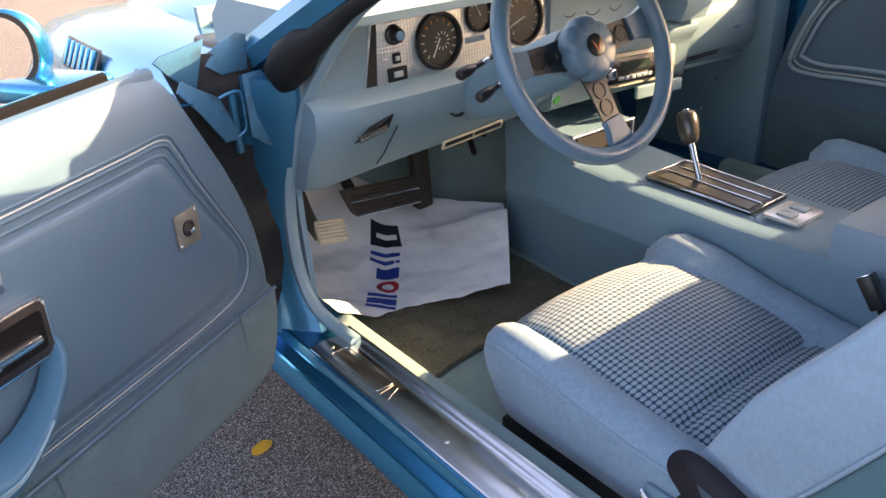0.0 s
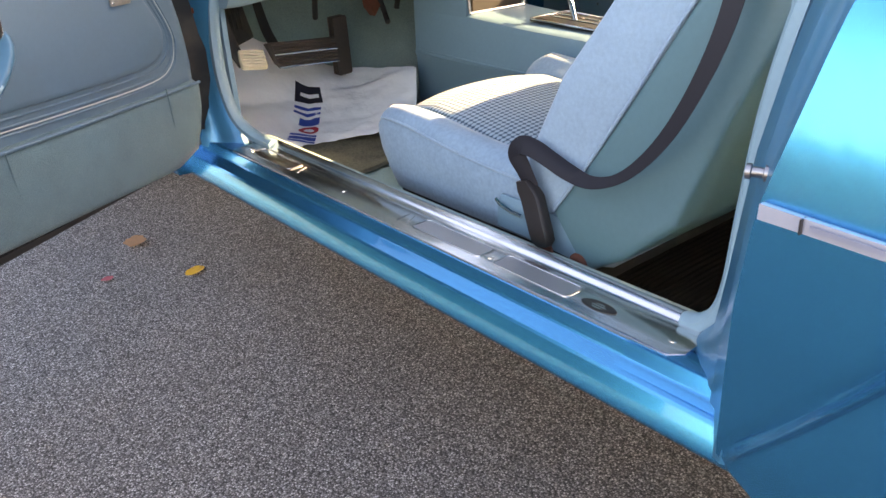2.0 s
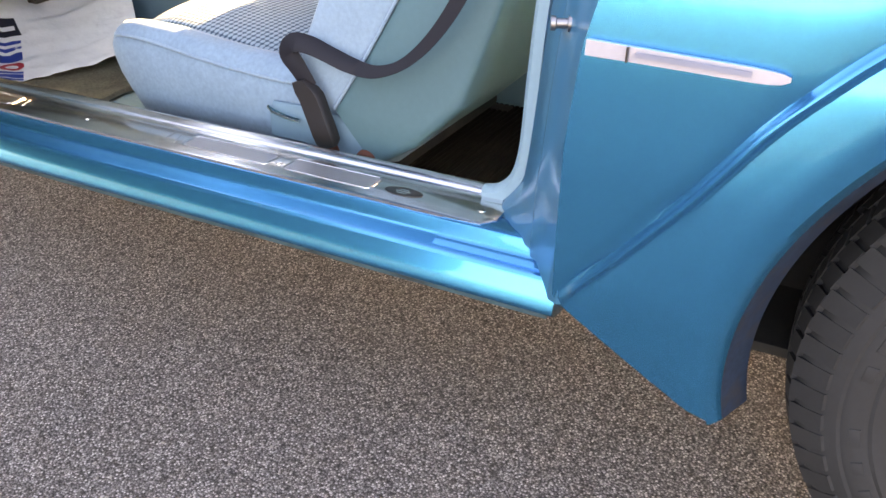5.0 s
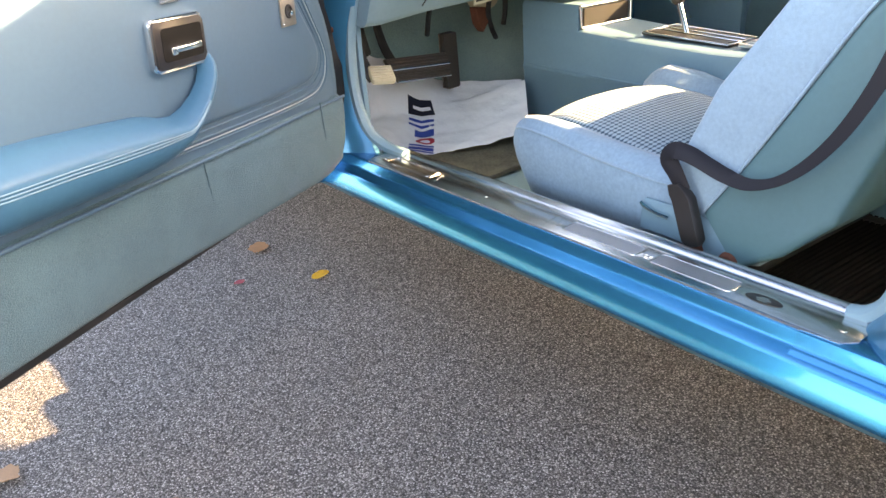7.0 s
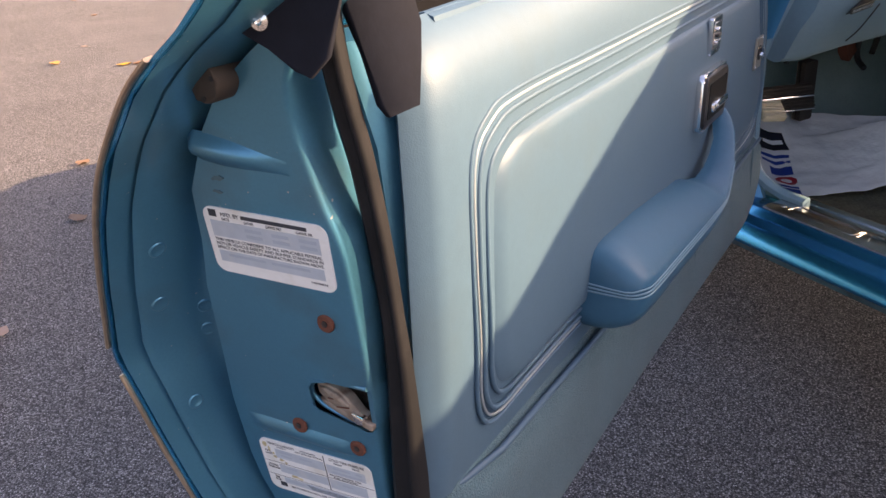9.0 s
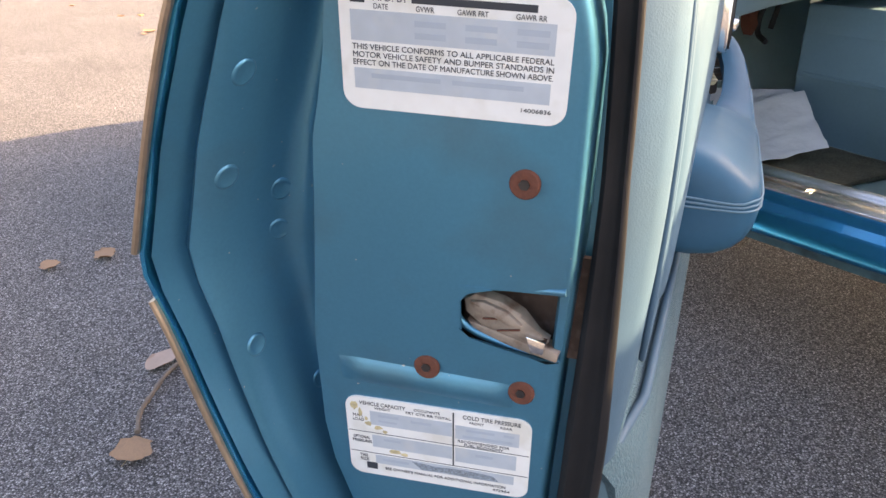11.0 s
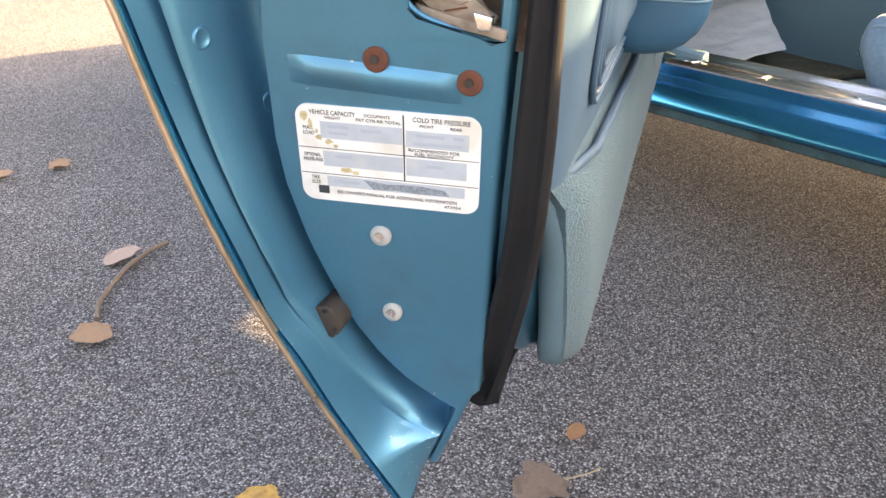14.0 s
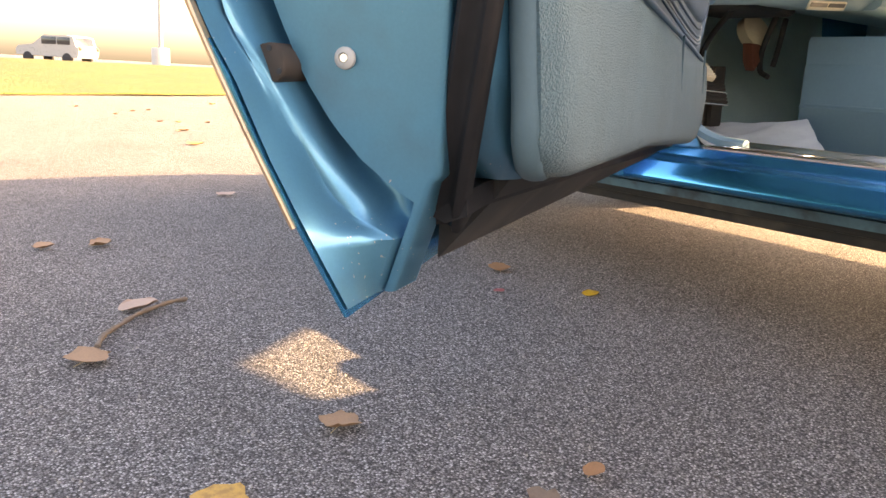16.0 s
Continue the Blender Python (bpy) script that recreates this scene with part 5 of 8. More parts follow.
for t, x, y, w in (("MAX", 0.0038, 0.0158, 0.0058), ("LOAD", 0.0036, 0.0190, 0.0066), ("OPTIONAL", 0.0030, 0.0332, 0.0100), ("PRESSURES", 0.0024, 0.0364, 0.0115), ("TIRE", 0.0062, 0.0484, 0.0048), ("SIZE", 0.0062, 0.0517, 0.0052)):
    words(s2, m2_, t, x, y, 0.0032, w)
for x0, x1, y0, y1 in ((0.0142, 0.0618, 0.0102, 0.0208), (0.0638, 0.0998, 0.0112, 0.0216), (0.0146, 0.0618, 0.0292, 0.0390), (0.0638, 0.0988, 0.0290, 0.0405), (0.0158, 0.0980, 0.0458, 0.0528)):
    bar(s2, m2_, x0, x1, y0, y1, sticker_grey)
for y in (0.0273, 0.0443):
    bar(s2, m2_, 0.0006, w2 - 0.0006, y, y + 0.0004, name="rule")
bar(s2, m2_, 0.0622, 0.0630, 0.002, 0.0443, name="rule")
words(s2, m2_, "RECOMMENDED FOR", 0.0650, 0.0243, 0.0027, 0.0294)
words(s2, m2_, "FUEL ECONOMY", 0.0686, 0.0269, 0.0027, 0.0224)
bar(s2, m2_, 0.0100, 0.0166, 0.0528, 0.0582, name="maker_mark")
words(s2, m2_, "SEE OWNER'S MANUAL FOR ADDITIONAL INFORMATION", 0.0212, 0.0574, 0.0031, 0.0722)
words(s2, m2_, "472954", 0.0860, 0.0606, 0.0027, 0.0100)
for x0, x1, y0, y1 in ((0.019, 0.031, 0.0122, 0.0140), (0.038, 0.050, 0.0132, 0.0150), (0.019, 0.030, 0.0165, 0.0180), (0.070, 0.086, 0.0132, 0.0150), (0.091, 0.097, 0.0132, 0.0150), (0.068, 0.096, 0.0182, 0.0200), (0.0755, 0.0855, 0.0325, 0.0343), (0.0215, 0.0315, 0.0312, 0.0330), (0.020, 0.036, 0.0482, 0.0500)):
    bar(s2, m2_, x0, x1, y0, y1, ghost, 0.0006, "faded_bar")
# peeled print along the lowest row, and an old yellow stain down the sticker
peeled = M("peeled_print", (0.20, 0.24, 0.28), 0.7, vary=0.5, vscale=300, fine=0.9, fscale=900)
prism_bm = B()
prism(prism_bm, [(0.038, -0.0465), (0.052, -0.0480), (0.070, -0.0470), (0.086, -0.0485), (0.089, -0.0520), (0.072, -0.0525), (0.058, -0.0515), (0.044, -0.0525)], 0.0007, m2_, 0, h0=0.0003)
part("peeled_patch", prism_bm, peeled, s2, "grey patch where the print has worn off")
stain = M("yellow_stain", (0.50, 0.42, 0.24), 0.6, vary=0.4, vscale=160, fine=0.5, fscale=500)
rnd = random.Random(5)
for x, y, a, b in ((0.005, 0.0075, 0.0022, 0.0030), (0.0085, 0.0125, 0.0012, 0.0035), (0.013, 0.0205, 0.0022, 0.0018), (0.0185, 0.0230, 0.0026, 0.0015), (0.0225, 0.0255, 0.0016, 0.0012), (0.0280, 0.0410, 0.0040, 0.0017), (0.0335, 0.0422, 0.0022, 0.0012), (0.0118, 0.0168, 0.0010, 0.0014)):
    bm = B()
    prism(bm, [(x + a * (0.7 + 0.5 * rnd.random()) * math.cos(q * math.pi / 6), -y + b * (0.7 + 0.5 * rnd.random()) * math.sin(q * math.pi / 6)) for q in range(12)], 0.00055, m2_, 0, h0=0.0002)
    part("stain", bm, stain, s2)

# ---- sill plate ----
plate = thing("sill_plate", "scuffed aluminium door sill plate with embossed panels", "sill plate")
bm = B()
PL = [(-0.031, 0.370), (-0.0315, 0.3765), (-0.027, 0.3785), (-0.018, 0.3785), (-0.016, 0.3795), (0.028, 0.3795), (0.030, 0.3785), (0.040, 0.3785), (0.046, 0.383), (0.056, 0.390), (0.062, 0.390), (0.062, 0.387), (0.045, 0.377), (0.0, 0.3755)]
loft(bm, [[Vector((x * (0.82 if y < -0.02 else 1) + (0.012 if y < -0.02 else 0), y, z)) for x, z in PL] for y in (-0.028, -0.012, 0.0, 0.1, 0.4, 0.8, 1.1, 1.15)])
part("tread_plate", bm, alu, plate, "brushed aluminium plate")
sat = M("satin_aluminium", (0.50, 0.51, 0.54), 0.5, metal=1.0, vary=0.06, fine=0.2, fscale=1500, rvary=0.06)
for y0, y1 in ((0.17, 0.325), (0.355, 0.525), (0.94, 1.10)):
    bm = B()
    loop = [(x + 0.006, y, 0.3798) for x, y in rrect(0.040, y1 - y0, 0.008, 4, 0.0, (y0 + y1) / 2)]
    tube(bm, loop, 0.0014 if y0 < 0.9 else 0.0008, 6, True)
    emb = part("embossed_rib", bm, alu, plate, sharp=80)
    if y0 > 0.9:
        continue
    bm = B()
    prism(bm, [(x + 0.006, y) for x, y in rrect(0.035, y1 - y0 - 0.006, 0.006, 4, 0.0, (y0 + y1) / 2)], 0.3803, h0=0.379)
    part("embossed_panel", bm, sat, emb)
for y0, y1 in ((0.54, 0.556), (0.905, 0.922), (0.93, 0.935), (0.565, 0.57)):
    bm = B()
    tube(bm, [(-0.012, y0, 0.3796), (0.02, y1, 0.3796)], 0.0012, 6)
    part("embossed_mark", bm, alu, plate, sharp=80)
for x, y in ((0.0, 0.751), (0.0, 0.0), (0.0, 0.34), (0.0, 1.12)):
    bm = B()
    lathe(bm, [(0.0062, 0), (0.0058, 0.0015), (0.003, 0.0023), (0.0004, 0.0014)], pose(x, y, 0.3793), 14)
    part("screw", bm, chrome, plate)
bm = B()
prism(bm, [(0.0 + 0.012 * math.cos(a * math.pi / 14), 0.1215 + 0.030 * math.sin(a * math.pi / 14)) for a in range(28)], 0.3808, None, 0.0006, h0=0.379)
badge = part("badge", bm, black_plastic, plate, "oval black and silver maker's badge")
bm = B()
for dx, w in ((0.004, 0.014), (-0.001, 0.024), (-0.006, 0.016)):
    box(bm, dx - 0.0012, dx + 0.0012, 0.1215 - w / 2, 0.1215 + w / 2, 0.3806, 0.3812)
part("badge_relief", bm, chrome, badge)

# ---- floor mats and paper ----
mat_ob = thing("floor_mat", "dark brown carpet floor mat with dusty edge", "floor mat")


def floor_z(y):
    return interp(y, FLOOR)


bm = B()


def mat_f(s, t):
    x, y = 0.15 + 0.50 * s, 0.985 + 0.52 * t + 0.05 * (1 - t) * math.sin(3.0 * s + 0.4) - 0.02 * s
    return Vector((x, y, floor_z(y) + 0.024 + 0.004 * noise.noise((x * 18, y * 18, 0)) + (0.012 * max(0, 1 - t * 8))))


grid(bm, mat_f, 30, 24)
thick(bm, -0.010)
part("mat_body", bm, mat_carpet, mat_ob, "dark brown pile")
rear_mat = thing("rear_floor_mat", "dark ribbed brown floor mat behind the front seat", "floor mat")
# ribs are near black so their colour carries the footwell's shade
shaded_rear_rubber = M("shaded_ribbed_mat", (0.006, 0.0055, 0.005), 0.9, spec=0.06, vary=0.3, vscale=14, fine=0.4, fscale=260, bump=0.6, bscale=330, dirt=(0.014, 0.012, 0.01), dirt_amount=0.5, dirt_scale=14)
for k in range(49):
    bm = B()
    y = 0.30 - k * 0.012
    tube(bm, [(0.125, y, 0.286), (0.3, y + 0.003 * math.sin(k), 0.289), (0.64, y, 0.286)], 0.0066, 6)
    part("rib", bm, shaded_rear_rubber, rear_mat, sharp=80)

paper = thing("paper_floor_mat", "creased white paper floor mat with a coloured oil logo", "paper mat")
paper_m = M("white_paper", (0.86, 0.85, 0.87), 0.75, vary=0.05, vscale=9, fine=0.02, bump=0.6, bscale=18, dist=0.010)


SHEET_S, SHEET_T = (0.0, 0.25, 0.5, 0.75, 1.0), (0.0, 0.33, 0.66, 1.0)
SHEET = (((0.105, 1.275, 0.335), (0.19, 1.262, 0.297), (0.276, 1.262, 0.284), (0.385, 1.195, 0.300), (0.490, 1.135, 0.325)),
         ((0.12, 1.40, 0.325), (0.215, 1.385, 0.305), (0.312, 1.40, 0.293), (0.43, 1.31, 0.318), (0.555, 1.21, 0.365)),
         ((0.14, 1.53, 0.360), (0.26, 1.52, 0.345), (0.385, 1.50, 0.338), (0.50, 1.42, 0.345), (0.618, 1.285, 0.400)),
         ((0.20, 1.69, 0.550), (0.33, 1.68, 0.520), (0.46, 1.63, 0.430), (0.55, 1.585, 0.388), (0.658, 1.344, 0.410)))


def sheet_point(s, t):
    """A point of the paper, lifted at its end, with a fold across it and small creases."""
    p = Vector([interp(t, [(q, interp(s, [(w, row[i][k]) for i, w in enumerate(SHEET_S)])) for q, row in zip(SHEET_T, SHEET)]) for k in range(3)])
    e = 1.0 - 0.5 * abs(2 * s - 1)
    p.z += 0.006 + 0.010 * abs(noise.noise((p.x * 6, p.y * 7, 1.3))) * e + 0.011 * (0.45 - abs(noise.noise((p.x * 9, p.y * 8, 4.0)))) * e + 0.009 * (0.4 - abs(noise.noise((p.x * 22, p.y * 20, 2.0)))) + 0.002 * noise.noise((p.x * 40, p.y * 36, 7.0))
    fold = 0.62 + 0.10 * s  # a fold near the free corner stands up as a ridge
    if s > 0.5:
        p.z += 0.026 * (s - 0.5) * 2 * max(0.0, 1 - abs(t - fold) / (0.05 if t > fold else 0.35))
    p.z = max(p.z, floor_z(p.y) + 0.030)
    return p


NS = 48
raw = [[sheet_point(i / NS, j / NS) for j in range(NS + 1)] for i in range(NS + 1)]
for _ in range(1):
    raw = [[(raw[i][j] * 2 + raw[max(i - 1, 0)][j] + raw[min(i + 1, NS)][j] + raw[i][max(j - 1, 0)] + raw[i][min(j + 1, NS)]) / 6 for j in range(NS + 1)] for i in range(NS + 1)]
flat = np.array([tuple(p) for col in raw for p in col])


def paper_z(x, y):
    d = (flat[:, 0] - x) ** 2 + (flat[:, 1] - y) ** 2
    k = np.argsort(d)[:4]
    w = 1 / (d[k] + 1e-7)
    return float((flat[k, 2] * w).sum() / w.sum())


bm = B()
grid(bm, lambda s, t: raw[round(s * NS)][round(t * NS)], NS, NS)
thick(bm, 0.0006)
part("sheet", bm, paper_m, paper, "creased white paper")
ink_blue, ink_red, ink_black = M("blue_ink", (0.012, 0.05, 0.30), 0.6), M("red_ink", (0.50, 0.02, 0.04), 0.6), M("black_ink", (0.015, 0.015, 0.03), 0.6)
LO, LX = Vector((0.222, 1.285)), Vector((0.622, 0.783)).normalized()
LY = Vector((-LX.y, LX.x))


def drape(name, poly, material, up=0.0016):
    """A flat printed shape, in the logo's own axes, laid on the paper."""
    bm = B()
    f = bm.faces.new([bm.verts.new((a, b, 0)) for a, b in poly])
    bmesh.ops.triangulate(bm, faces=[f])
    for _ in range(2):
        bmesh.ops.subdivide_edges(bm, edges=bm.edges[:], cuts=1, use_grid_fill=True)
    for v in bm.verts:
        q = LO + LX * (v.co.x * 1.06) + LY * (v.co.y * 1.12)
        v.co = (q.x, q.y, paper_z(q.x, q.y) + up)
    return part(name, bm, material, paper)


for x0, x1, h, up in ((0.0, 0.012, 0.062, 0.0), (0.048, 0.060, 0.062, 0.0), (0.125, 0.162, 0.050, 0.0), (0.176, 0.186, 0.066, 0.0), (0.197, 0.208, 0.066, 0.0)):
    drape("logo_bar", [(x0, -0.03 + up), (x1, -0.03 + up), (x1, -0.03 + up + h), (x0, -0.03 + up + h)], ink_blue)
drape("logo_bar", [(0.018, -0.03), (0.042, -0.03), (0.042, 0.032), (0.018, 0.032)], ink_blue)
for cx, ink in ((0.092, ink_red),):
    for k in range(10):
        a, b = 2 * math.pi * k / 10, 2 * math.pi * (k + 1) / 10
        drape("logo_ring", [(cx + r * math.cos(q), -0.008 + r * math.sin(q)) for r, q in ((0.025, a), (0.025, b), (0.013, b), (0.013, a))], ink)
drape("logo_block", [(0.225, -0.034), (0.288, -0.022), (0.292, 0.040), (0.229, 0.038)], ink_black)
drape("logo_bar", [(0.249, -0.022), (0.262, -0.020), (0.266, 0.026), (0.252, 0.026)], paper_m, 0.0034)

# ---- pedals ----
brown_rubber = M("worn_pedal_rubber", (0.045, 0.034, 0.028), 0.6, vary=0.3, vscale=30, fine=0.2)
pedals = thing("brake_pedal", "wide black rubber brake pedal with bright trim", "pedal")
pm = axes((0.365, 1.475, 0.488), (1, -0.12, -0.04), (0, 0.42, 0.9))
bm = B()
prism(bm, [(-0.105, 0.034), (0.100, 0.034), (0.105, 0.02), (0.098, -0.034), (-0.075, -0.036), (-0.088, -0.02)], 0.016, pm, 0.004)
pad = part("pad", bm, brown_rubber, pedals, "black rubber pad")
for k in range(7):
    if k == 3:
        continue
    bm = B()
    tube(bm, [pm @ Vector((-0.09 + 0.002 * k, 0.026 - k * 0.009, 0.0165)), pm @ Vector((0.098, 0.026 - k * 0.009, 0.0165))], 0.0028, 6)
    part("rib", bm, brown_rubber, pad, sharp=80)
bm = B()
tube(bm, [pm @ Vector((-0.088, -0.001, 0.0175)), pm @ Vector((0.10, -0.001, 0.0175))], 0.0025, 8)
tube(bm, [pm @ Vector((-0.078, -0.036, 0.015)), pm @ Vector((0.098, -0.036, 0.015))], 0.0018, 8)
part("bright_trim", bm, chrome, pedals, "thin bright trim")
bm = B()
sweep(bm, smooth_path([(0.30, 1.49, 0.50), (0.30, 1.55, 0.56), (0.29, 1.58, 0.68), (0.28, 1.56, 0.78)], 4), rrect(0.03, 0.008, 0.003, 2), up=(0, 0, 1))
part("arm", bm, under, pedals)
gas = thing("accelerator_pedal", "narrow upright brown rubber accelerator pedal", "pedal")
gm = axes((0.527, 1.53, 0.478), (0.055, 0.012, -1), (1, 0, 0.055))
bm = B()
prism(bm, rrect(0.168, 0.048, 0.004), 0.014, gm, 0.003)
prism(bm, rrect(0.168, 0.048, 0.004), -0.006, gm, 0.0, h0=-0.014)
part("pad", bm, brown_rubber, gas)
for dy in (-0.023, 0.0, 0.023):
    bm = B()
    tube(bm, [gm @ Vector((-0.082, dy, -0.0125)), gm @ Vector((0.082, dy, -0.0125))], 0.0016, 6)
    part("bright_edge", bm, tan, gas, sharp=80)
park = thing("parking_brake_pedal", "cream-worn ribbed parking brake pedal on a black arm", "pedal")
cream = M("worn_cream_rubber", (0.50, 0.45, 0.33), 0.7, vary=0.2, vscale=40)
km = axes((0.118, 1.292, 0.532), (1, -0.2, -0.1), (0, 0.75, 0.6))
bm = B()
prism(bm, rrect(0.064, 0.052, 0.006), 0.012, km, 0.003)
pk = part("pad", bm, cream, park, "ribbed cream pad")
for k in range(6):
    bm = B()
    tube(bm, [km @ Vector((-0.03, -0.021 + k * 0.0085, 0.0125)), km @ Vector((0.03, -0.021 + k * 0.0085, 0.0125))], 0.003, 6)
    part("rib", bm, cream, pk, sharp=80)
bm = B()
sweep(bm, smooth_path([(0.10, 1.30, 0.525), (0.085, 1.32, 0.57), (0.08, 1.36, 0.66), (0.08, 1.38, 0.75)], 4), rrect(0.03, 0.010, 0.004, 2), up=(0, 1, 0))
part("arm", bm, under, park)
# dark hardware below the dash
hw = thing("pedal_bracket", "dark ribbed duct and bracket below the dashboard", "bracket")
bm = B()
sweep(bm, smooth_path([(0.16, 1.55, 0.72), (0.20, 1.60, 0.62), (0.23, 1.61, 0.52)], 4), rrect(0.11, 0.07, 0.02, 3), up=(0, 1, 0))
part("duct", bm, under, hw)
for k in range(8):
    bm = B()
    tube(bm, [(0.115 + k * 0.013, 1.525, 0.70), (0.15 + k * 0.013, 1.566, 0.56)], 0.003, 6)
    part("duct_rib", bm, under, hw, sharp=80)
bm = B()
box(bm, 0.10, 0.62, 1.36, 1.60, 0.70, 0.78, 0.02)
part("bracket", bm, under, hw)
for q in ([(0.62, 1.42, 0.72), (0.63, 1.46, 0.62), (0.66, 1.48, 0.56), (0.64, 1.44, 0.54)], [(0.66, 1.42, 0.70), (0.69, 1.45, 0.62), (0.69, 1.46, 0.57)], [(0.40, 1.4, 0.72), (0.44, 1.5, 0.64), (0.47, 1.56, 0.56)]):
    bm = B()
    tube(bm, smooth_path(q, 5), 0.008, 8)
    part("cable", bm, under, hw)
bm = B()
lathe(bm, [(0.02, 0), (0.05, 0.0), (0.052, 0.03), (0.03, 0.045), (0.001, 0.046)], axes((0.645, 1.52, 0.655), (1, 0, 0.2), (0, 0.5, 1)), 24)
part("servo_can", bm, cream, hw, "tan round vacuum can")
bm = B()
prism(bm, [(-0.03, 0.03), (0.03, 0.03), (0.028, -0.01), (0.0, -0.045), (-0.02, -0.02)], 0.03, axes((0.62, 1.50, 0.60), (1, 0, 0), (0, 0, 1)), 0.005)
part("wiring_block", bm, rust, hw)

# ---- dashboard ----
dash = thing("dashboard", "pale blue vinyl dashboard with engine-turned instrument panel", "dashboard")


def dash_prof(x):
    lo = interp(x, ((0.03, 0.672), (0.2, 0.688), (0.5, 0.703), (0.66, 0.712), (1.1, 0.700), (1.5, 0.69)))
    dy = interp(x, ((0.03, 0.02), (0.06, 0.0), (1.45, 0.0), (1.5, 0.02)))
    if x < 0.62:
        mid = [(1.165, 0.975), (1.158, 0.862), (1.128, 0.855), (1.112, 0.842), (1.112, 0.815), (1.120, 0.79), (1.150, 0.745), (1.178, lo + 0.014), (1.190, lo + 0.003)]
    elif x < 1.09:
        mid = [(1.150, 0.975), (1.150, 0.862), (1.128, 0.852), (1.112, 0.842), (1.112, 0.83), (1.125, 0.815), (1.135, 0.79), (1.145, lo + 0.014), (1.16, lo + 0.003)]
    else:
        mid = [(1.165, 0.975), (1.195, 0.875), (1.190, 0.845), (1.188, 0.842), (1.188, 0.815), (1.19, 0.79), (1.20, 0.745), (1.215, lo + 0.014), (1.225, lo + 0.003)]
    return [Vector((x, y + dy, z)) for y, z in [(1.50, 0.97), (1.45, 1.01), (1.13, 1.012), (1.10, 1.0), (1.10, 0.985), *mid, (1.205, lo), (1.42, 0.72), (1.50, 0.8)]]


bm = B()
loft(bm, [dash_prof(x) for x in (0.03, 0.037, 0.06, 0.13, 0.2, 0.3, 0.4, 0.5, 0.6, 0.619, 0.621, 0.63, 0.75, 0.9, 1.06, 1.089, 1.1, 1.2, 1.35, 1.47, 1.5)])
part("dash_body", bm, dash_vinyl, dash, "pale blue vinyl dash", 50)


def turned_metal():
    """Engine-turned aluminium: a quilt of small swirled diamonds."""
    mt = M("engine_turned_metal", (0.66, 0.66, 0.64), 0.3, metal=1.0, vary=0.08, fine=0.1)
    nt = mt.node_tree
    N, Lk = nt.nodes, nt.links.new
    tc = N.new("ShaderNodeTexCoord")
    w = []
    for rot in (0, 90):
        mp = N.new("ShaderNodeMapping")
        mp.inputs["Rotation"].default_value = (0, radians(rot), 0)
        Lk(tc.outputs["Object"], mp.inputs["Vector"])
        t = N.new("ShaderNodeTexWave")
        t.inputs["Scale"].default_value = 44
        Lk(mp.outputs[0], t.inputs["Vector"])
        w.append(t.outputs["Fac"])
    ml = N.new("ShaderNodeMath")
    ml.operation = "MULTIPLY"
    Lk(w[0], ml.inputs[0])
    Lk(w[1], ml.inputs[1])
    bp = N.new("ShaderNodeBump")
    bp.inputs["Strength"].default_value, bp.inputs["Distance"].default_value = 0.6, 0.0015
    Lk(ml.outputs[0], bp.inputs["Height"])
    Lk(bp.outputs[0], N["Principled BSDF"].inputs["Normal"])
    return mt


turned = turned_metal()
CM = axes((0.0, 1.1585, 0.862), (1, 0, 0), (0, 0.062, 1))  # cluster face: x along the car's width, y up, z toward the seat
bm = B()
prism(bm, [(0.150, -0.012), (0.86, 0.010), (0.87, 0.115), (0.178, 0.112)], 0.003, CM, 0.001)
cl = part("instrument_panel", bm, turned, dash, "engine-turned aluminium instrument panel")
bm = B()
prism(bm, [(0.153, -0.008), (0.178, -0.006), (0.190, 0.108), (0.181, 0.108)], 0.0045, CM, 0, h0=0.002)
part("side_vent", bm, M("vent_black", (0.008, 0.008, 0.008), 0.6), cl, "black vent slot")
gauge_black = M("gauge_black", (0.012, 0.012, 0.013), 0.3, vary=0.1)
dial_m = M("dial_green_black", (0.016, 0.020, 0.018), 0.4, vary=0.1)
mark = M("dial_marking", (0.45, 0.47, 0.44), 0.6)
amber = M("amber_marking", (0.55, 0.22, 0.03), 0.6)


def gauge(x, y, r, needle=230):
    """A round instrument: rim, sunken dial, marks, needle."""
    bm = B()
    m = CM @ Matrix.Translation((x, y, 0.003))
    lathe(bm, [(r, 0), (r, 0.006), (r * 0.96, 0.009), (r * 0.88, 0.009), (r * 0.84, 0.004), (r * 0.82, 0.001), (0.0005, 0.001)], m, 36)
    g = part("gauge", bm, gauge_black, cl, "round black gauge")
    bm = B()
    lathe(bm, [(r * 0.8, 0.001), (r * 0.8, 0.0018), (0.0005, 0.0018)], m, 36)
    part("dial", bm, dial_m, g)
    n = 13 if r > 0.04 else 7
    for k in range(n):
        a = radians(225 - 270 * k / (n - 1))
        bm = B()
        box(bm, r * 0.62, r * 0.75, -0.0009, 0.0009, 0.0019, 0.0024, m=m @ Matrix.Rotation(a, 4, "Z"))
        part("tick", bm, amber if r > 0.04 and 4 <= k <= 8 and x < 0.4 else mark, g)
    bm = B()
    box(bm, -r * 0.1, r * 0.62, -0.0012, 0.0012, 0.003, 0.0038, m=m @ Matrix.Rotation(radians(needle), 4, "Z"))
    part("needle", bm, mark, g)
    return g


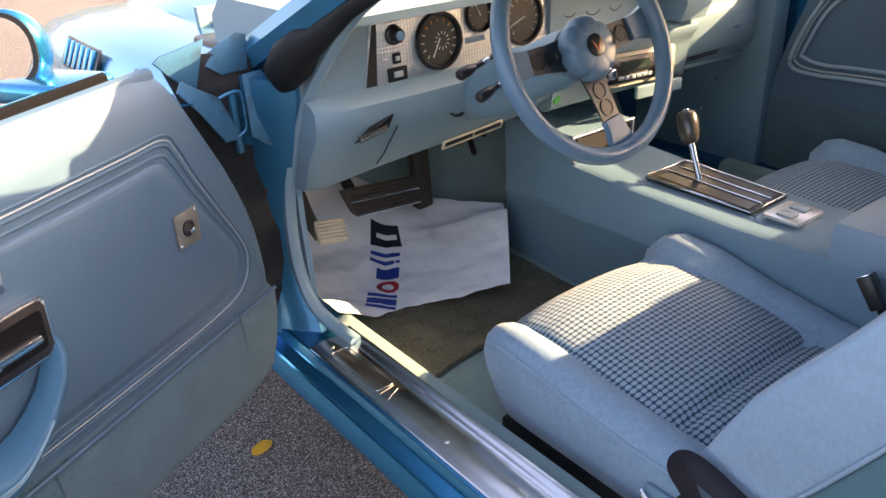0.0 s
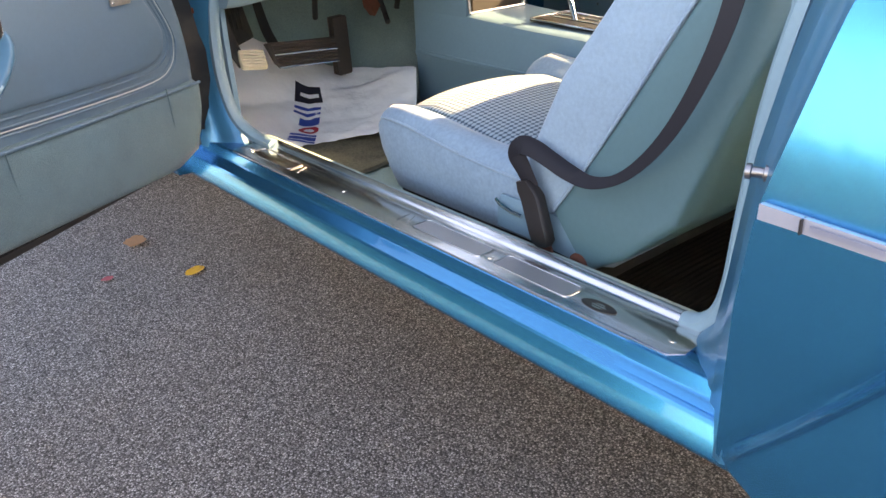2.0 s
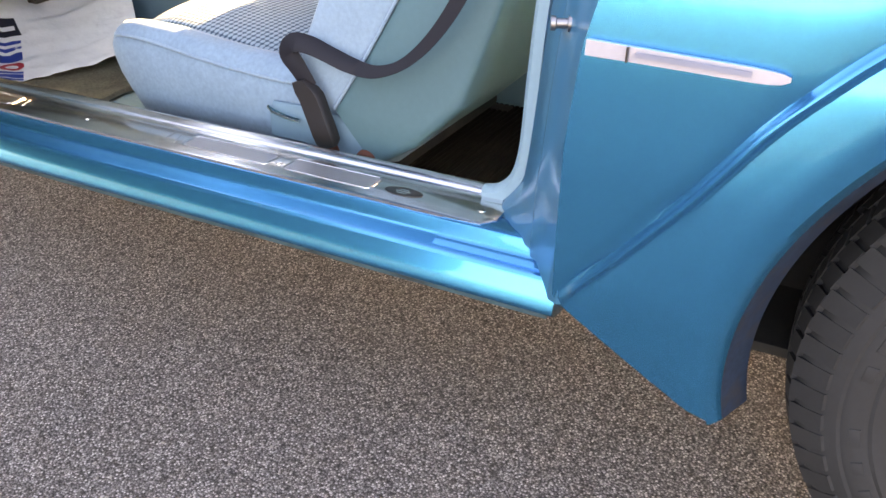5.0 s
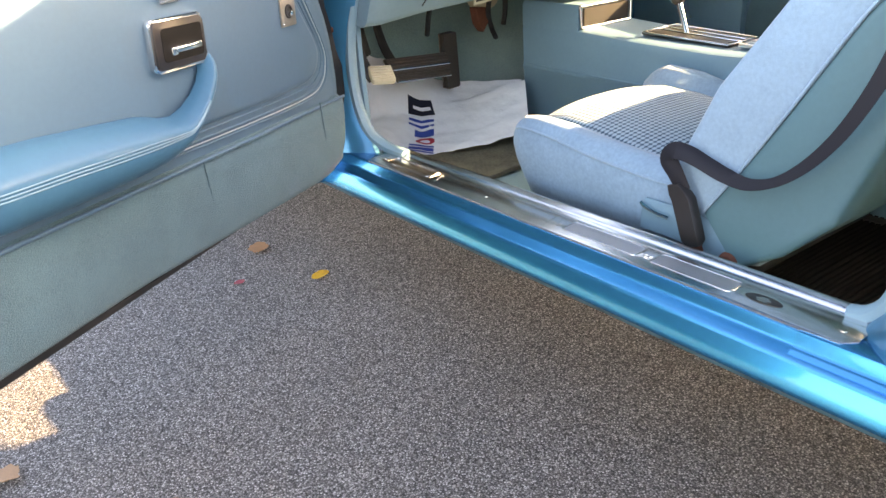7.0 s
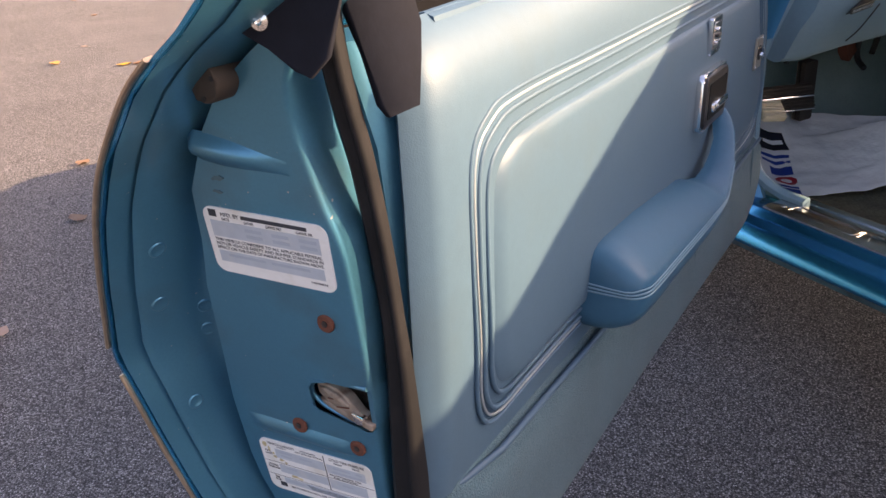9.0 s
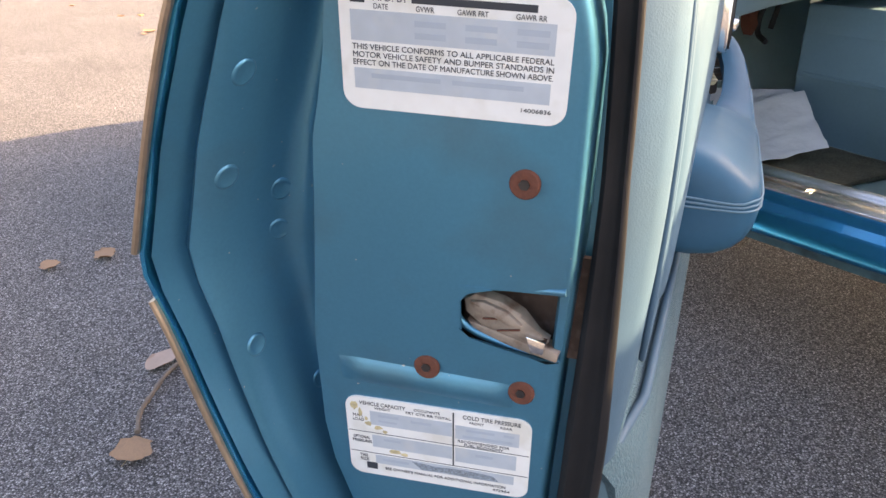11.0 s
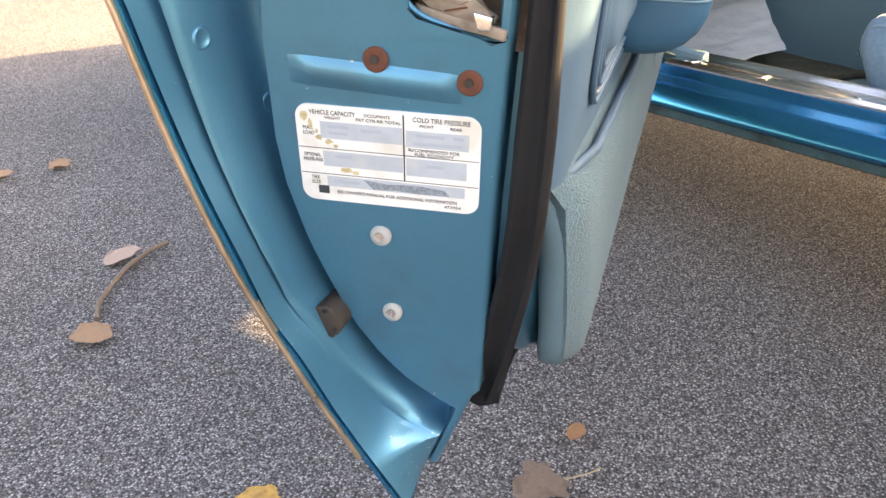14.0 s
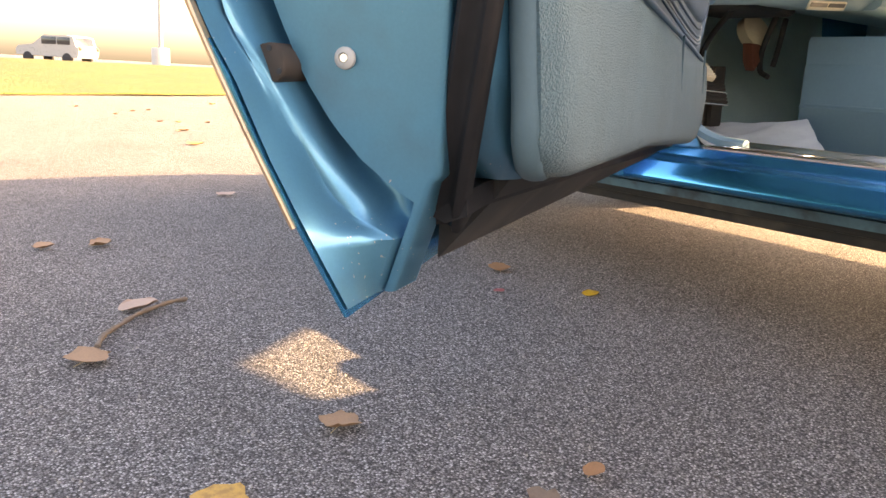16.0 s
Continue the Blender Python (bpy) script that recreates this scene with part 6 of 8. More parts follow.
tach = gauge(0.328, 0.057, 0.056, 240)
for k in range(12):
    a = radians(30 * k)
    bm = B()
    box(bm, 0.012, 0.018, -0.0008, 0.0008, 0.0019, 0.0024, m=CM @ Matrix.Translation((0.336, 0.056, 0.003)) @ Matrix.Rotation(a, 4, "Z"))
    part("clock_tick", bm, mark, tach)
gauge(0.433, 0.092, 0.036, 120)
gauge(0.548, 0.068, 0.056, 200)
gauge(0.679, 0.078, 0.030, 100)
gauge(0.752, 0.072, 0.030, 80)
gauge(0.825, 0.066, 0.024, 80)
bm = B()
lathe(bm, [(0.019, 0.003), (0.018, 0.008), (0.014, 0.010), (0.0135, 0.022), (0.011, 0.025), (0.008, 0.024), (0.0005, 0.025)], CM @ Matrix.Translation((0.226, 0.084, 0)), 24)
kn = part("lamp_knob", bm, black_plastic, cl, "black headlamp knob")
bm = B()
lathe(bm, [(0.0095, 0.024), (0.009, 0.0265), (0.0005, 0.0265)], CM @ Matrix.Translation((0.226, 0.084, 0)), 18)
part("knob_cap", bm, chrome, kn)
for x, y, w, h in ((0.227, 0.041, 0.018, 0.020), (0.226, 0.012, 0.044, 0.026)):
    bm = B()
    prism(bm, rrect(w, h, 0.002, 3, x, y), 0.006, CM, 0.001, h0=0.002)
    sp = part("switch_plate", bm, gauge_black, cl, "black switch")
    bm = B()
    prism(bm, rrect(w * 0.45, h * 0.42, 0.001, 2, x, y), 0.010, CM, 0.001, h0=0.005)
    part("switch_lever", bm, bead, sp)
bm = B()
prism(bm, rrect(0.05, 0.010, 0.001, 2, 0.418, 0.046), 0.005, CM, 0.0, h0=0.002)
part("badge_strip", bm, chrome, cl, "bright strip")
# lower dash fittings
bm = B()
DV = axes((0.42, 1.176, 0.706), (1, 0, 0.07), (0, -0.45, 1))
prism(bm, rrect(0.165, 0.022, 0.002, 2), 0.004, DV, 0.001)
vt = part("air_vent", bm, cream, dash, "cream-coloured slot vent")
for x0, x1 in ((-0.077, -0.003), (0.003, 0.077)):
    bm = B()
    prism(bm, rrect(x1 - x0, 0.010, 0.001, 2, (x0 + x1) / 2, 0.002), 0.0048, DV, 0, h0=0.003)
    part("vent_slot", bm, gauge_black, vt)
RM = axes((0.135, 1.117, 0.790), (1, 0.0, 0.16), (0, -0.3, 1))
bm = B()
prism(bm, [(-0.040, -0.006), (0.036, -0.006), (0.048, 0.020), (-0.005, 0.014)], 0.003, RM, 0.0005)
rel = part("brake_release", bm, gauge_black, dash, "brake release pull in a dark slot")
bm = B()
prism(bm, rrect(0.064, 0.012, 0.001, 2, 0.0, -0.001), 0.007, RM, 0.001, h0=0.002)
part("pull", bm, M("dark_olive_plastic", (0.05, 0.05, 0.04), 0.6), rel)
lettering("release_lettering", "BRAKE RELEASE", 0.0085, RM @ Matrix.Translation((-0.030, -0.004, 0.0072)), mark, rel, width=0.060)
bm = B()
tube(bm, smooth_path([(0.190, 1.1135, 0.790), (0.178, 1.122, 0.765), (0.170, 1.138, 0.735), (0.166, 1.160, 0.71)], 5), 0.0016, 6)
part("seam", bm, gauge_black, dash, sharp=80)
for x in (0.345, 0.445):
    bm = B()
    tube(bm, smooth_path([(x - 0.02, 1.124, 0.782), (x, 1.130, 0.772), (x + 0.022, 1.124, 0.780)], 5), 0.003, 6)
    part("column_gap", bm, gauge_black, dash, sharp=80)
# centre stack: radio and heater controls, ash tray
SM_ = axes((0.86, 1.122, 0.775), (1, 0, -0.05), (0, 0.06, 1))
bm = B()
prism(bm, rrect(0.30, 0.075, 0.006), 0.006, SM_, 0.002)
st = part("radio_panel", bm, cream, dash, "pale surround of the radio")
bm = B()
prism(bm, rrect(0.27, 0.058, 0.004), 0.010, SM_, 0.001, h0=0.004)
part("radio_face", bm, gauge_black, st, "black radio face")
bm = B()
prism(bm, rrect(0.10, 0.022, 0.002, 3, 0.0, 0.008), 0.012, SM_, 0, h0=0.009)
part("radio_dial", bm, M("radio_glass", (0.03, 0.045, 0.04), 0.15), st)
for x in (-0.10, 0.10):
    bm = B()
    lathe(bm, [(0.019, 0.009), (0.018, 0.016), (0.013, 0.018), (0.0125, 0.032), (0.009, 0.034), (0.0005, 0.033)], SM_ @ Matrix.Translation((x, 0, 0)), 24)
    part("radio_knob", bm, chrome, st, "chrome radio knob")
for k in range(6):
    bm = B()
    box(bm, -0.008, 0.008, -0.004, 0.004, 0.009, 0.016, 0.001, m=SM_ @ Matrix.Translation((-0.05 + k * 0.02, -0.018, 0)))
    part("radio_button", bm, bead, st)
bm = B()
prism(bm, rrect(0.17, 0.03, 0.004, 3, 0.1, -0.062), 0.008, SM_, 0.003)
part("ash_tray", bm, dash_vinyl, dash, "ash tray lid")
# glove box door and its lock, passenger vent
GM_ = axes((1.29, 1.197, 0.775), (1, 0, -0.02), (0, -0.12, 1))
bm = B()
prism(bm, rrect(0.36, 0.085, 0.006), 0.004, GM_, 0.002)
gb = part("glove_box", bm, dash_vinyl, dash, "blue glove box lid")
bm = B()
prism(bm, rrect(0.022, 0.010, 0.004, 3, 0.08, 0.01), 0.010, GM_, 0.002, h0=0.003)
part("lock", bm, chrome, gb)
bm = B()
GV = axes((1.255, 1.212, 0.722), (1, 0, 0.0), (0, -0.45, 1))
prism(bm, rrect(0.15, 0.022, 0.002), 0.004, GV, 0.001)
gv = part("air_vent", bm, bead, dash, "slot vent below the glove box")
for k in (-1, 1):
    bm = B()
    prism(bm, rrect(0.14, 0.006, 0.001, 2, 0, k * 0.0045), 0.005, GV, 0, h0=0.003)
    part("vent_slot", bm, gauge_black, gv)
bm = B()
loft(bm, [[Vector((x, y, z)) for y, z in ((1.10, 0.99), (1.085, 0.90), (1.10, 0.86), (1.16, 0.86), (1.17, 0.99))] for x in (1.0, 1.03, 1.09, 1.095)])
part("dash_return", bm, dash_vinyl, dash)

# ---- steering wheel and column ----
WE2 = Vector((0, 0.43, 0.9)).normalized()
WHM = axes((0.403, 0.842, 0.938), (1, 0, 0), WE2)
steer = thing("steering_wheel", "blue three-spoke steering wheel with drilled metal spokes", "steering wheel")
wheel_vinyl = M("wheel_vinyl", (0.105, 0.205, 0.29), 0.38, vary=0.1, vscale=20, fine=0.05, bump=0.1, bscale=300)
bm = B()
R = 0.184
loops = []
for i in range(73):
    a = 2 * math.pi * i / 72
    loops.append([WHM @ Vector(((R + 0.0150 * math.cos(b)) * math.cos(a), (R + 0.0150 * math.cos(b)) * math.sin(a), 0.0165 * math.sin(b))) for b in [2 * math.pi * k / 14 for k in range(14)]])
loft(bm, loops, caps=False)
bmesh.ops.remove_doubles(bm, verts=bm.verts[:], dist=1e-5)
part("rim", bm, wheel_vinyl, steer, "thick padded blue rim", 80)
spoke_m = M("brushed_spoke", (0.075, 0.082, 0.09), 0.42, metal=0.8, vary=0.1, fine=0.15, fscale=700)
for ang in (180, 8, -80):
    m = WHM @ Matrix.Rotation(radians(ang), 4, "Z") @ Matrix.Translation((0, 0, -0.018))
    bm = B()
    poly = [(0.03, -0.030), (0.08, -0.023), (0.13, -0.020), (0.16, -0.024), (0.16, 0.024), (0.13, 0.020), (0.08, 0.023), (0.03, 0.030)]
    prism(bm, poly, 0.004, m, 0.001)
    sk = part("spoke", bm, spoke_m, steer, "flat metal spoke with round holes")
    for x, r in ((0.073, 0.013), (0.104, 0.013)):
        bm = B()
        lathe(bm, [(r + 0.0025, 0.0035), (r + 0.002, 0.0055), (r, 0.0055), (r - 0.001, 0.0042), (0.0004, 0.0042)], m @ Matrix.Translation((x, 0, 0)), 20)
        part("spoke_hole", bm, gauge_black, sk)
    bm = B()
    loft(bm, [[m @ Vector((x, y * k, z)) for y, z in ((-0.024, 0.0), (-0.022, 0.010), (0.022, 0.010), (0.024, 0.0), (0.022, -0.004), (-0.022, -0.004))] for x, k in ((0.125, 0.9), (0.15, 1.0), (0.178, 1.3))])
    part("spoke_boot", bm, wheel_vinyl, sk, "vinyl spoke end", 60)
bm = B()
loops = []
for d, k in ((-0.03, 0.8), (-0.012, 1.0), (0.006, 1.0), (0.014, 0.93), (0.018, 0.8), (0.0185, 0.35)):
    loops.append([WHM @ Vector((k * (0.055 - 0.006 * max(0, math.cos(6 * a)) ** 4) * math.cos(a), k * (0.055 - 0.006 * max(0, math.cos(6 * a)) ** 4) * math.sin(a), d)) for a in [2 * math.pi * i / 72 for i in range(72)]])
loft(bm, loops)
part("horn_pad", bm, wheel_vinyl, steer, "scalloped blue horn pad", 60)
bm = B()
lathe(bm, [(0.019, 0.0182), (0.019, 0.021), (0.016, 0.022), (0.0005, 0.0225)], WHM, 28)
hb = part("hub_badge", bm, gauge_black, steer, "round black hub badge with a red motif")
bm = B()
for pl in ([(-0.010, 0.008), (-0.004, -0.008), (0, -0.010), (-0.002, 0.0)], [(0.010, 0.008), (0.004, -0.008), (0, -0.010), (0.002, 0.0)]):
    prism(bm, pl, 0.0233, WHM, h0=0.022)
part("badge_motif", bm, M("badge_red", (0.4, 0.1, 0.04), 0.4), hb)
col = thing("steering_column", "blue plastic steering column with two black stalks", "steering column")
bm = B()
lathe(bm, [(0.03, -0.03), (0.048, -0.034), (0.052, -0.06), (0.052, -0.16), (0.058, -0.17), (0.060, -0.27), (0.05, -0.34), (0.03, -0.36)], WHM @ Matrix.Diagonal((1.0, 0.95, 1, 1)), 28)
part("shroud", bm, plastic, col, "blue column shroud", 50)
for q in ([(0.36, 0.995, 0.868), (0.315, 0.988, 0.858), (0.29, 0.985, 0.852)], [(0.36, 1.03, 0.905), (0.305, 1.023, 0.895), (0.275, 1.02, 0.889)]):
    bm = B()
    tube(bm, q, 0.006, 10, scale=[0.8, 1.0, 1.1])
    s_ = part("stalk", bm, gauge_black, col, "black and chrome stalk", 60)
    bm = B()
    e, f = Vector(q[2]), Vector(q[1])
    d = (e - f).normalized()
    tube(bm, [e - d * 0.03, e - d * 0.015, e + d * 0.008, e + d * 0.012], 0.0105, 12, scale=[0.6, 1, 1, 0.7])
    part("stalk_tip", bm, black_plastic, s_, sharp=60)
    bm = B()
    tube(bm, [f + (f - e) * 0.3, f + (f - e) * 1.2], 0.005, 10)
    part("stalk_collar", bm, chrome, s_, sharp=80)
bm = B()
box(bm, 0.345, 0.352, 0.975, 1.0, 0.86, 0.888, 0.002)
part("ignition_slot", bm, gauge_black, col)
bm = B()
prism(bm, rrect(0.02, 0.012, 0.004), 0.004, axes((0.49, 1.0, 0.80), (1, 0.1, 0.2), (0, -0.3, 1)))
tagged(part("green_tag", bm, M("green_plastic", (0.02, 0.45, 0.05), 0.4), col, "small green plastic tag"))

# ---- centre console ----
console = thing("centre_console", "blue plastic centre console with shifter and rear lid", "console")
bm = B()


def cons_loop(y, zt, xl, xr):
    return [Vector((x, y, z)) for x, z in ((xl + 0.012, 0.24), (xl + 0.004, 0.45), (xl - 0.002, 0.462), (xl + 0.002, 0.474), (xl, zt - 0.02), (xl + 0.006, zt - 0.005), (xl + 0.018, zt), (xr - 0.018, zt), (xr - 0.006, zt - 0.005), (xr, zt - 0.02), (xr - 0.002, 0.474), (xr + 0.002, 0.462), (xr - 0.004, 0.45), (xr - 0.012, 0.24))]


loft(bm, [cons_loop(y, z, xl, 2 * CX - xl + 0.05) for y, z, xl in ((1.352, 0.585, 0.672), (1.345, 0.592, 0.664), (1.30, 0.592, 0.662), (1.12, 0.588, 0.660), (0.95, 0.578, 0.662), (0.70, 0.572, 0.664), (0.62, 0.574, 0.665), (0.60, 0.576, 0.665), (0.2, 0.578, 0.665), (-0.1, 0.575, 0.668), (-0.2, 0.54, 0.675))])
part("body", bm, plastic, console, "blue moulded console body", 40)
bm = B()
loft(bm, [[Vector((x, y, z)) for x, z in ((0.664, 0.58), (0.664, 0.64), (0.672, 0.652), (0.87, 0.652), (0.88, 0.64), (0.88, 0.58))] for y in (1.125, 1.345)])
bin_ = part("front_bin", bm, plastic, console, "open storage bin with bright rim")
bm = B()
box(bm, 0.682, 0.864, 1.118, 1.126, 0.596, 0.642)
part("bin_opening", bm, M("bin_black", (0.005, 0.005, 0.005), 0.8), bin_, "dark bin opening")
bm = B()
rim = [(0.672, 1.118, 0.591), (0.874, 1.118, 0.591), (0.878, 1.122, 0.648), (0.669, 1.122, 0.648)]
for a, b in zip(rim, rim[1:] + rim[:1]):
    tube(bm, [a, b], 0.0045, 8)
part("bin_rim", bm, chrome, bin_, "bright rim", 80)
SP = axes((0.795, 0.825, 0.5785), (0, 1, 0.035), (-1, 0, 0))
bm = B()
prism(bm, [(-0.125, -0.068), (0.122, -0.075), (0.132, -0.066), (0.132, 0.066), (0.122, 0.072), (-0.125, 0.062)], 0.005, SP, 0.002)
sp_ = part("shift_plate", bm, M("dark_steel", (0.035, 0.035, 0.036), 0.35, metal=0.6), console, "black shift plate with bright edges and rails")
bm = B()
tube(bm, [SP @ Vector((x, y, 0.0055)) for x, y in ((-0.123, -0.066), (0.121, -0.073), (0.130, -0.064), (0.130, 0.064), (0.121, 0.070), (-0.123, 0.060))], 0.0026, 8, True)
part("plate_edge", bm, chrome, sp_, "bright edge", 80)
for y0, y1 in ((-0.056, -0.030), (-0.022, 0.004), (0.014, 0.052)):
    bm = B()
    prism(bm, [(-0.112, y0), (0.112, y0), (0.112, y1), (-0.112, y1)], 0.0062, SP, 0, h0=0.004)
    part("shift_slot", bm, gauge_black, sp_)
for y0 in (-0.026, 0.009):
    bm = B()
    tube(bm, [SP @ Vector((-0.115, y0, 0.007)), SP @ Vector((0.115, y0, 0.007))], 0.0022, 8)
    part("shift_rail", bm, chrome, sp_, sharp=80)
bm = B()
tube(bm, [(0.796, 0.862, 0.575), (0.808, 0.893, 0.628), (0.815, 0.911, 0.66)], 0.0068, 14)
lv = part("shift_lever", bm, chrome, console, "chrome shift lever")
kd = Vector((0.18, 0.42, 0.89)).normalized()
KM = Matrix.Translation((0.814, 0.909, 0.652)) @ kd.to_track_quat("Z", "Y").to_matrix().to_4x4()
bm = B()
lathe(bm, [(0.010, 0.0), (0.017, 0.006), (0.0215, 0.022), (0.0235, 0.045), (0.022, 0.062), (0.017, 0.070), (0.008, 0.073), (0.0005, 0.0735)], KM, 28)
part("shift_knob", bm, M("shift_knob_pewter", (0.10, 0.095, 0.085), 0.25, metal=0.6, vary=0.1), lv, "dark pewter shift knob", 60)
bm = B()
lathe(bm, [(0.006, 0.0728), (0.0055, 0.076), (0.0005, 0.0765)], KM, 16)
part("shift_button", bm, chrome, lv)
bm = B()
WS = axes((0.785, 0.64, 0.5785), (0, 1, 0), (-1, 0, 0))
prism(bm, rrect(0.075, 0.095, 0.006), 0.007, WS, 0.002)
# plate metal is near white to stand for the sun on it
ws_ = part("window_switch_plate", bm, M("sunlit_plate", (0.75, 0.75, 0.74), 0.3, metal=0.7), console, "window switch plate, its metal whitened as if sunlit")
for y0 in (-0.022, 0.022):
    bm = B()
    box(bm, -0.018, 0.018, y0 - 0.013, y0 + 0.013, 0.005, 0.012, 0.003, m=WS)
    part("window_switch", bm, bead, ws_)
bm = B()
loft(bm, [[Vector((x, y, z)) for x, z in ((0.672, 0.57), (0.668, 0.628), (0.678, 0.642), (0.88, 0.642), (0.898, 0.628), (0.894, 0.57))] for y in (0.505, 0.50, 0.2, -0.1, -0.12)])
lid = part("lid", bm, vinyl, console, "padded console lid", 50)
bm = B()
box(bm, 0.725, 0.76, 0.502, 0.512, 0.61, 0.63, 0.003)
part("lid_latch", bm, gauge_black, lid)
bm = B()
tube(bm, [(0.6655, 1.33, 0.47), (0.660, 1.1, 0.468), (0.663, 0.8, 0.466), (0.665, 0.4, 0.465)], 0.004, 8)
part("crease", bm, plastic, console, sharp=80)

# ---- seats ----
def knit_material():
    """Knit cloth: rows of pale oval loops on a dark ground."""
    mt = bpy.data.materials.new("knit_cloth")
    mt.use_nodes = True
    nt = mt.node_tree
    N, Lk = nt.nodes, nt.links.new
    p = N["Principled BSDF"]
    tc = N.new("ShaderNodeTexCoord")
    sep = N.new("ShaderNodeSeparateXYZ")
    Lk(tc.outputs["Object"], sep.inputs[0])

    def mth(op, a, b=None):
        t = N.new("ShaderNodeMath")
        t.operation = op
        for k, q in enumerate((a, b)):
            if q is None:
                continue
            if isinstance(q, (int, float)):
                t.inputs[k].default_value = q
            else:
                Lk(q, t.inputs[k])
        return t.outputs[0]

    PX, PY = 0.0118, 0.0108
    crown = mth("MINIMUM", mth("MAXIMUM", mth("MULTIPLY", mth("SUBTRACT", sep.outputs[1], 0.74), 8.0), -0.5), 1.0)
    along = mth("SUBTRACT", sep.outputs[1], mth("MULTIPLY", mth("SUBTRACT", sep.outputs[2], 0.52), crown))
    row = mth("DIVIDE", along, PY)
    fx = mth("SUBTRACT", mth("FRACT", mth("DIVIDE", sep.outputs[0], PX)), 0.5)
    fy = mth("SUBTRACT", mth("FRACT", row), 0.5)
    d = mth("SQRT", mth("ADD", mth("POWER", mth("MULTIPLY", fx, 1.05), 2.0), mth("POWER", mth("MULTIPLY", fy, 1.2), 2.0)))
    wob = N.new("ShaderNodeTexNoise")
    wob.inputs["Scale"].default_value = 160
    Lk(tc.outputs["Object"], wob.inputs["Vector"])
    d = mth("ADD", d, mth("MULTIPLY", mth("SUBTRACT", wob.outputs[0], 0.5), 0.22))
    mr = N.new("ShaderNodeMapRange")
    mr.inputs["From Min"].default_value, mr.inputs["From Max"].default_value = 0.41, 0.55
    mr.inputs["To Min"].default_value, mr.inputs["To Max"].default_value = 1.0, 0.0
    Lk(d, mr.inputs["Value"])
    mix = N.new("ShaderNodeMix")
    mix.data_type = "RGBA"
    mix.inputs["A"].default_value = (0.028, 0.078, 0.125, 1)
    mix.inputs["B"].default_value = (0.31, 0.43, 0.505, 1)
    Lk(mr.outputs[0], mix.inputs["Factor"])
    Lk(mix.outputs["Result"], p.inputs["Base Color"])
    p.inputs["Roughness"].default_value = 0.9
    p.inputs["Sheen Weight"].default_value = 0.2
    bp = N.new("ShaderNodeBump")
    bp.inputs["Strength"].default_value, bp.inputs["Distance"].default_value = 0.8, 0.003
    Lk(mr.outputs[0], bp.inputs["Height"])
    Lk(bp.outputs[0], p.inputs["Normal"])
    return mt


knit = knit_material()
seat = thing("car_seat", "blue velour front bucket seat with knit cloth centre", "car seat", group="front seats")
XL, XR = 0.145, 0.655


def bolster_z(y):
    return interp(y, ((0.25, 0.480), (0.40, 0.478), (0.55, 0.488), (0.70, 0.505), (0.79, 0.508), (0.83, 0.496), (0.85, 0.47)))


bm = B()
loops = []
for y, k in ((0.24, 0.9), (0.255, 1), (0.32, 1), (0.45, 1), (0.58, 1), (0.70, 1), (0.78, 1), (0.815, 1), (0.835, 0.985), (0.848, 0.955), (0.852, 0.93)):
    zt = bolster_z(y)
    zb = 0.332
    cs = [(XL + 0.030, zb), (XL + 0.006, zb + 0.010), (XL - 0.002, zb + 0.05), (XL - 0.006, zt - 0.050), (XL - 0.003, zt - 0.020), (XL + 0.010, zt - 0.005), (XL + 0.032, zt + 0.002), (XL + 0.060, zt - 0.006), (XL + 0.085, zt - 0.030)]
    lobe = interp(y, ((0.40, 0.004), (0.55, 0.014), (0.70, 0.032), (0.79, 0.034), (0.83, 0.022), (0.852, 0.0)))  # the inner bolster stands higher
    cs = cs + [(XL + XR - x, z + (lobe if z > zb + 0.07 else 0.0)) for x, z in cs[::-1]]
    lp = []
    for x, z in cs:
        x2 = (XL + XR) / 2 + (x - (XL + XR) / 2) * (1 - (1 - k) * 0.5)
        lp.append(Vector((x2, y - max(0, (0.5 - z)) * 0.42 * (1 if y > 0.7 else 0.0), zb + (z - zb) * k)))
    loops.append(lp)
loft(bm, loops)
part("cushion", bm, velour_side, seat, "pale blue velour seat cushion", 60)
bm = B()
tube(bm, smooth_path([(XL - 0.004, 0.30, 0.455), (XL - 0.005, 0.45, 0.455), (XL - 0.005, 0.6, 0.467), (XL - 0.005, 0.72, 0.484), (XL - 0.003, 0.795, 0.486), (XL + 0.004, 0.818, 0.478), (XL + 0.022, 0.828, 0.470)], 5), 0.0030, 8)
part("piping", bm, velour, seat, sharp=80)


def insert(s, t):
    x, y = 0.202 + 0.395 * s, 0.262 + 0.60 * t
    z = interp(y, ((0.26, 0.462), (0.36, 0.470), (0.45, 0.482), (0.55, 0.503), (0.65, 0.518), (0.74, 0.523), (0.80, 0.512), (0.835, 0.490), (0.86, 0.44)))
    e = abs(2 * s - 1)
    z -= 0.024 * e ** 2.5 + 0.006 * (1 if e == 1 else 0)
    for c in (0.345, 0.405, 0.465):
        z -= 0.013 * math.exp(-((y - c) / 0.011) ** 2)
    return Vector((x, min(y, 0.853), z))


bm = B()
grid(bm, insert, 26, 70)
thick(bm, 0.01)
part("cushion_insert", bm, knit, seat, "knit cloth cushion centre with pale loops", 80)

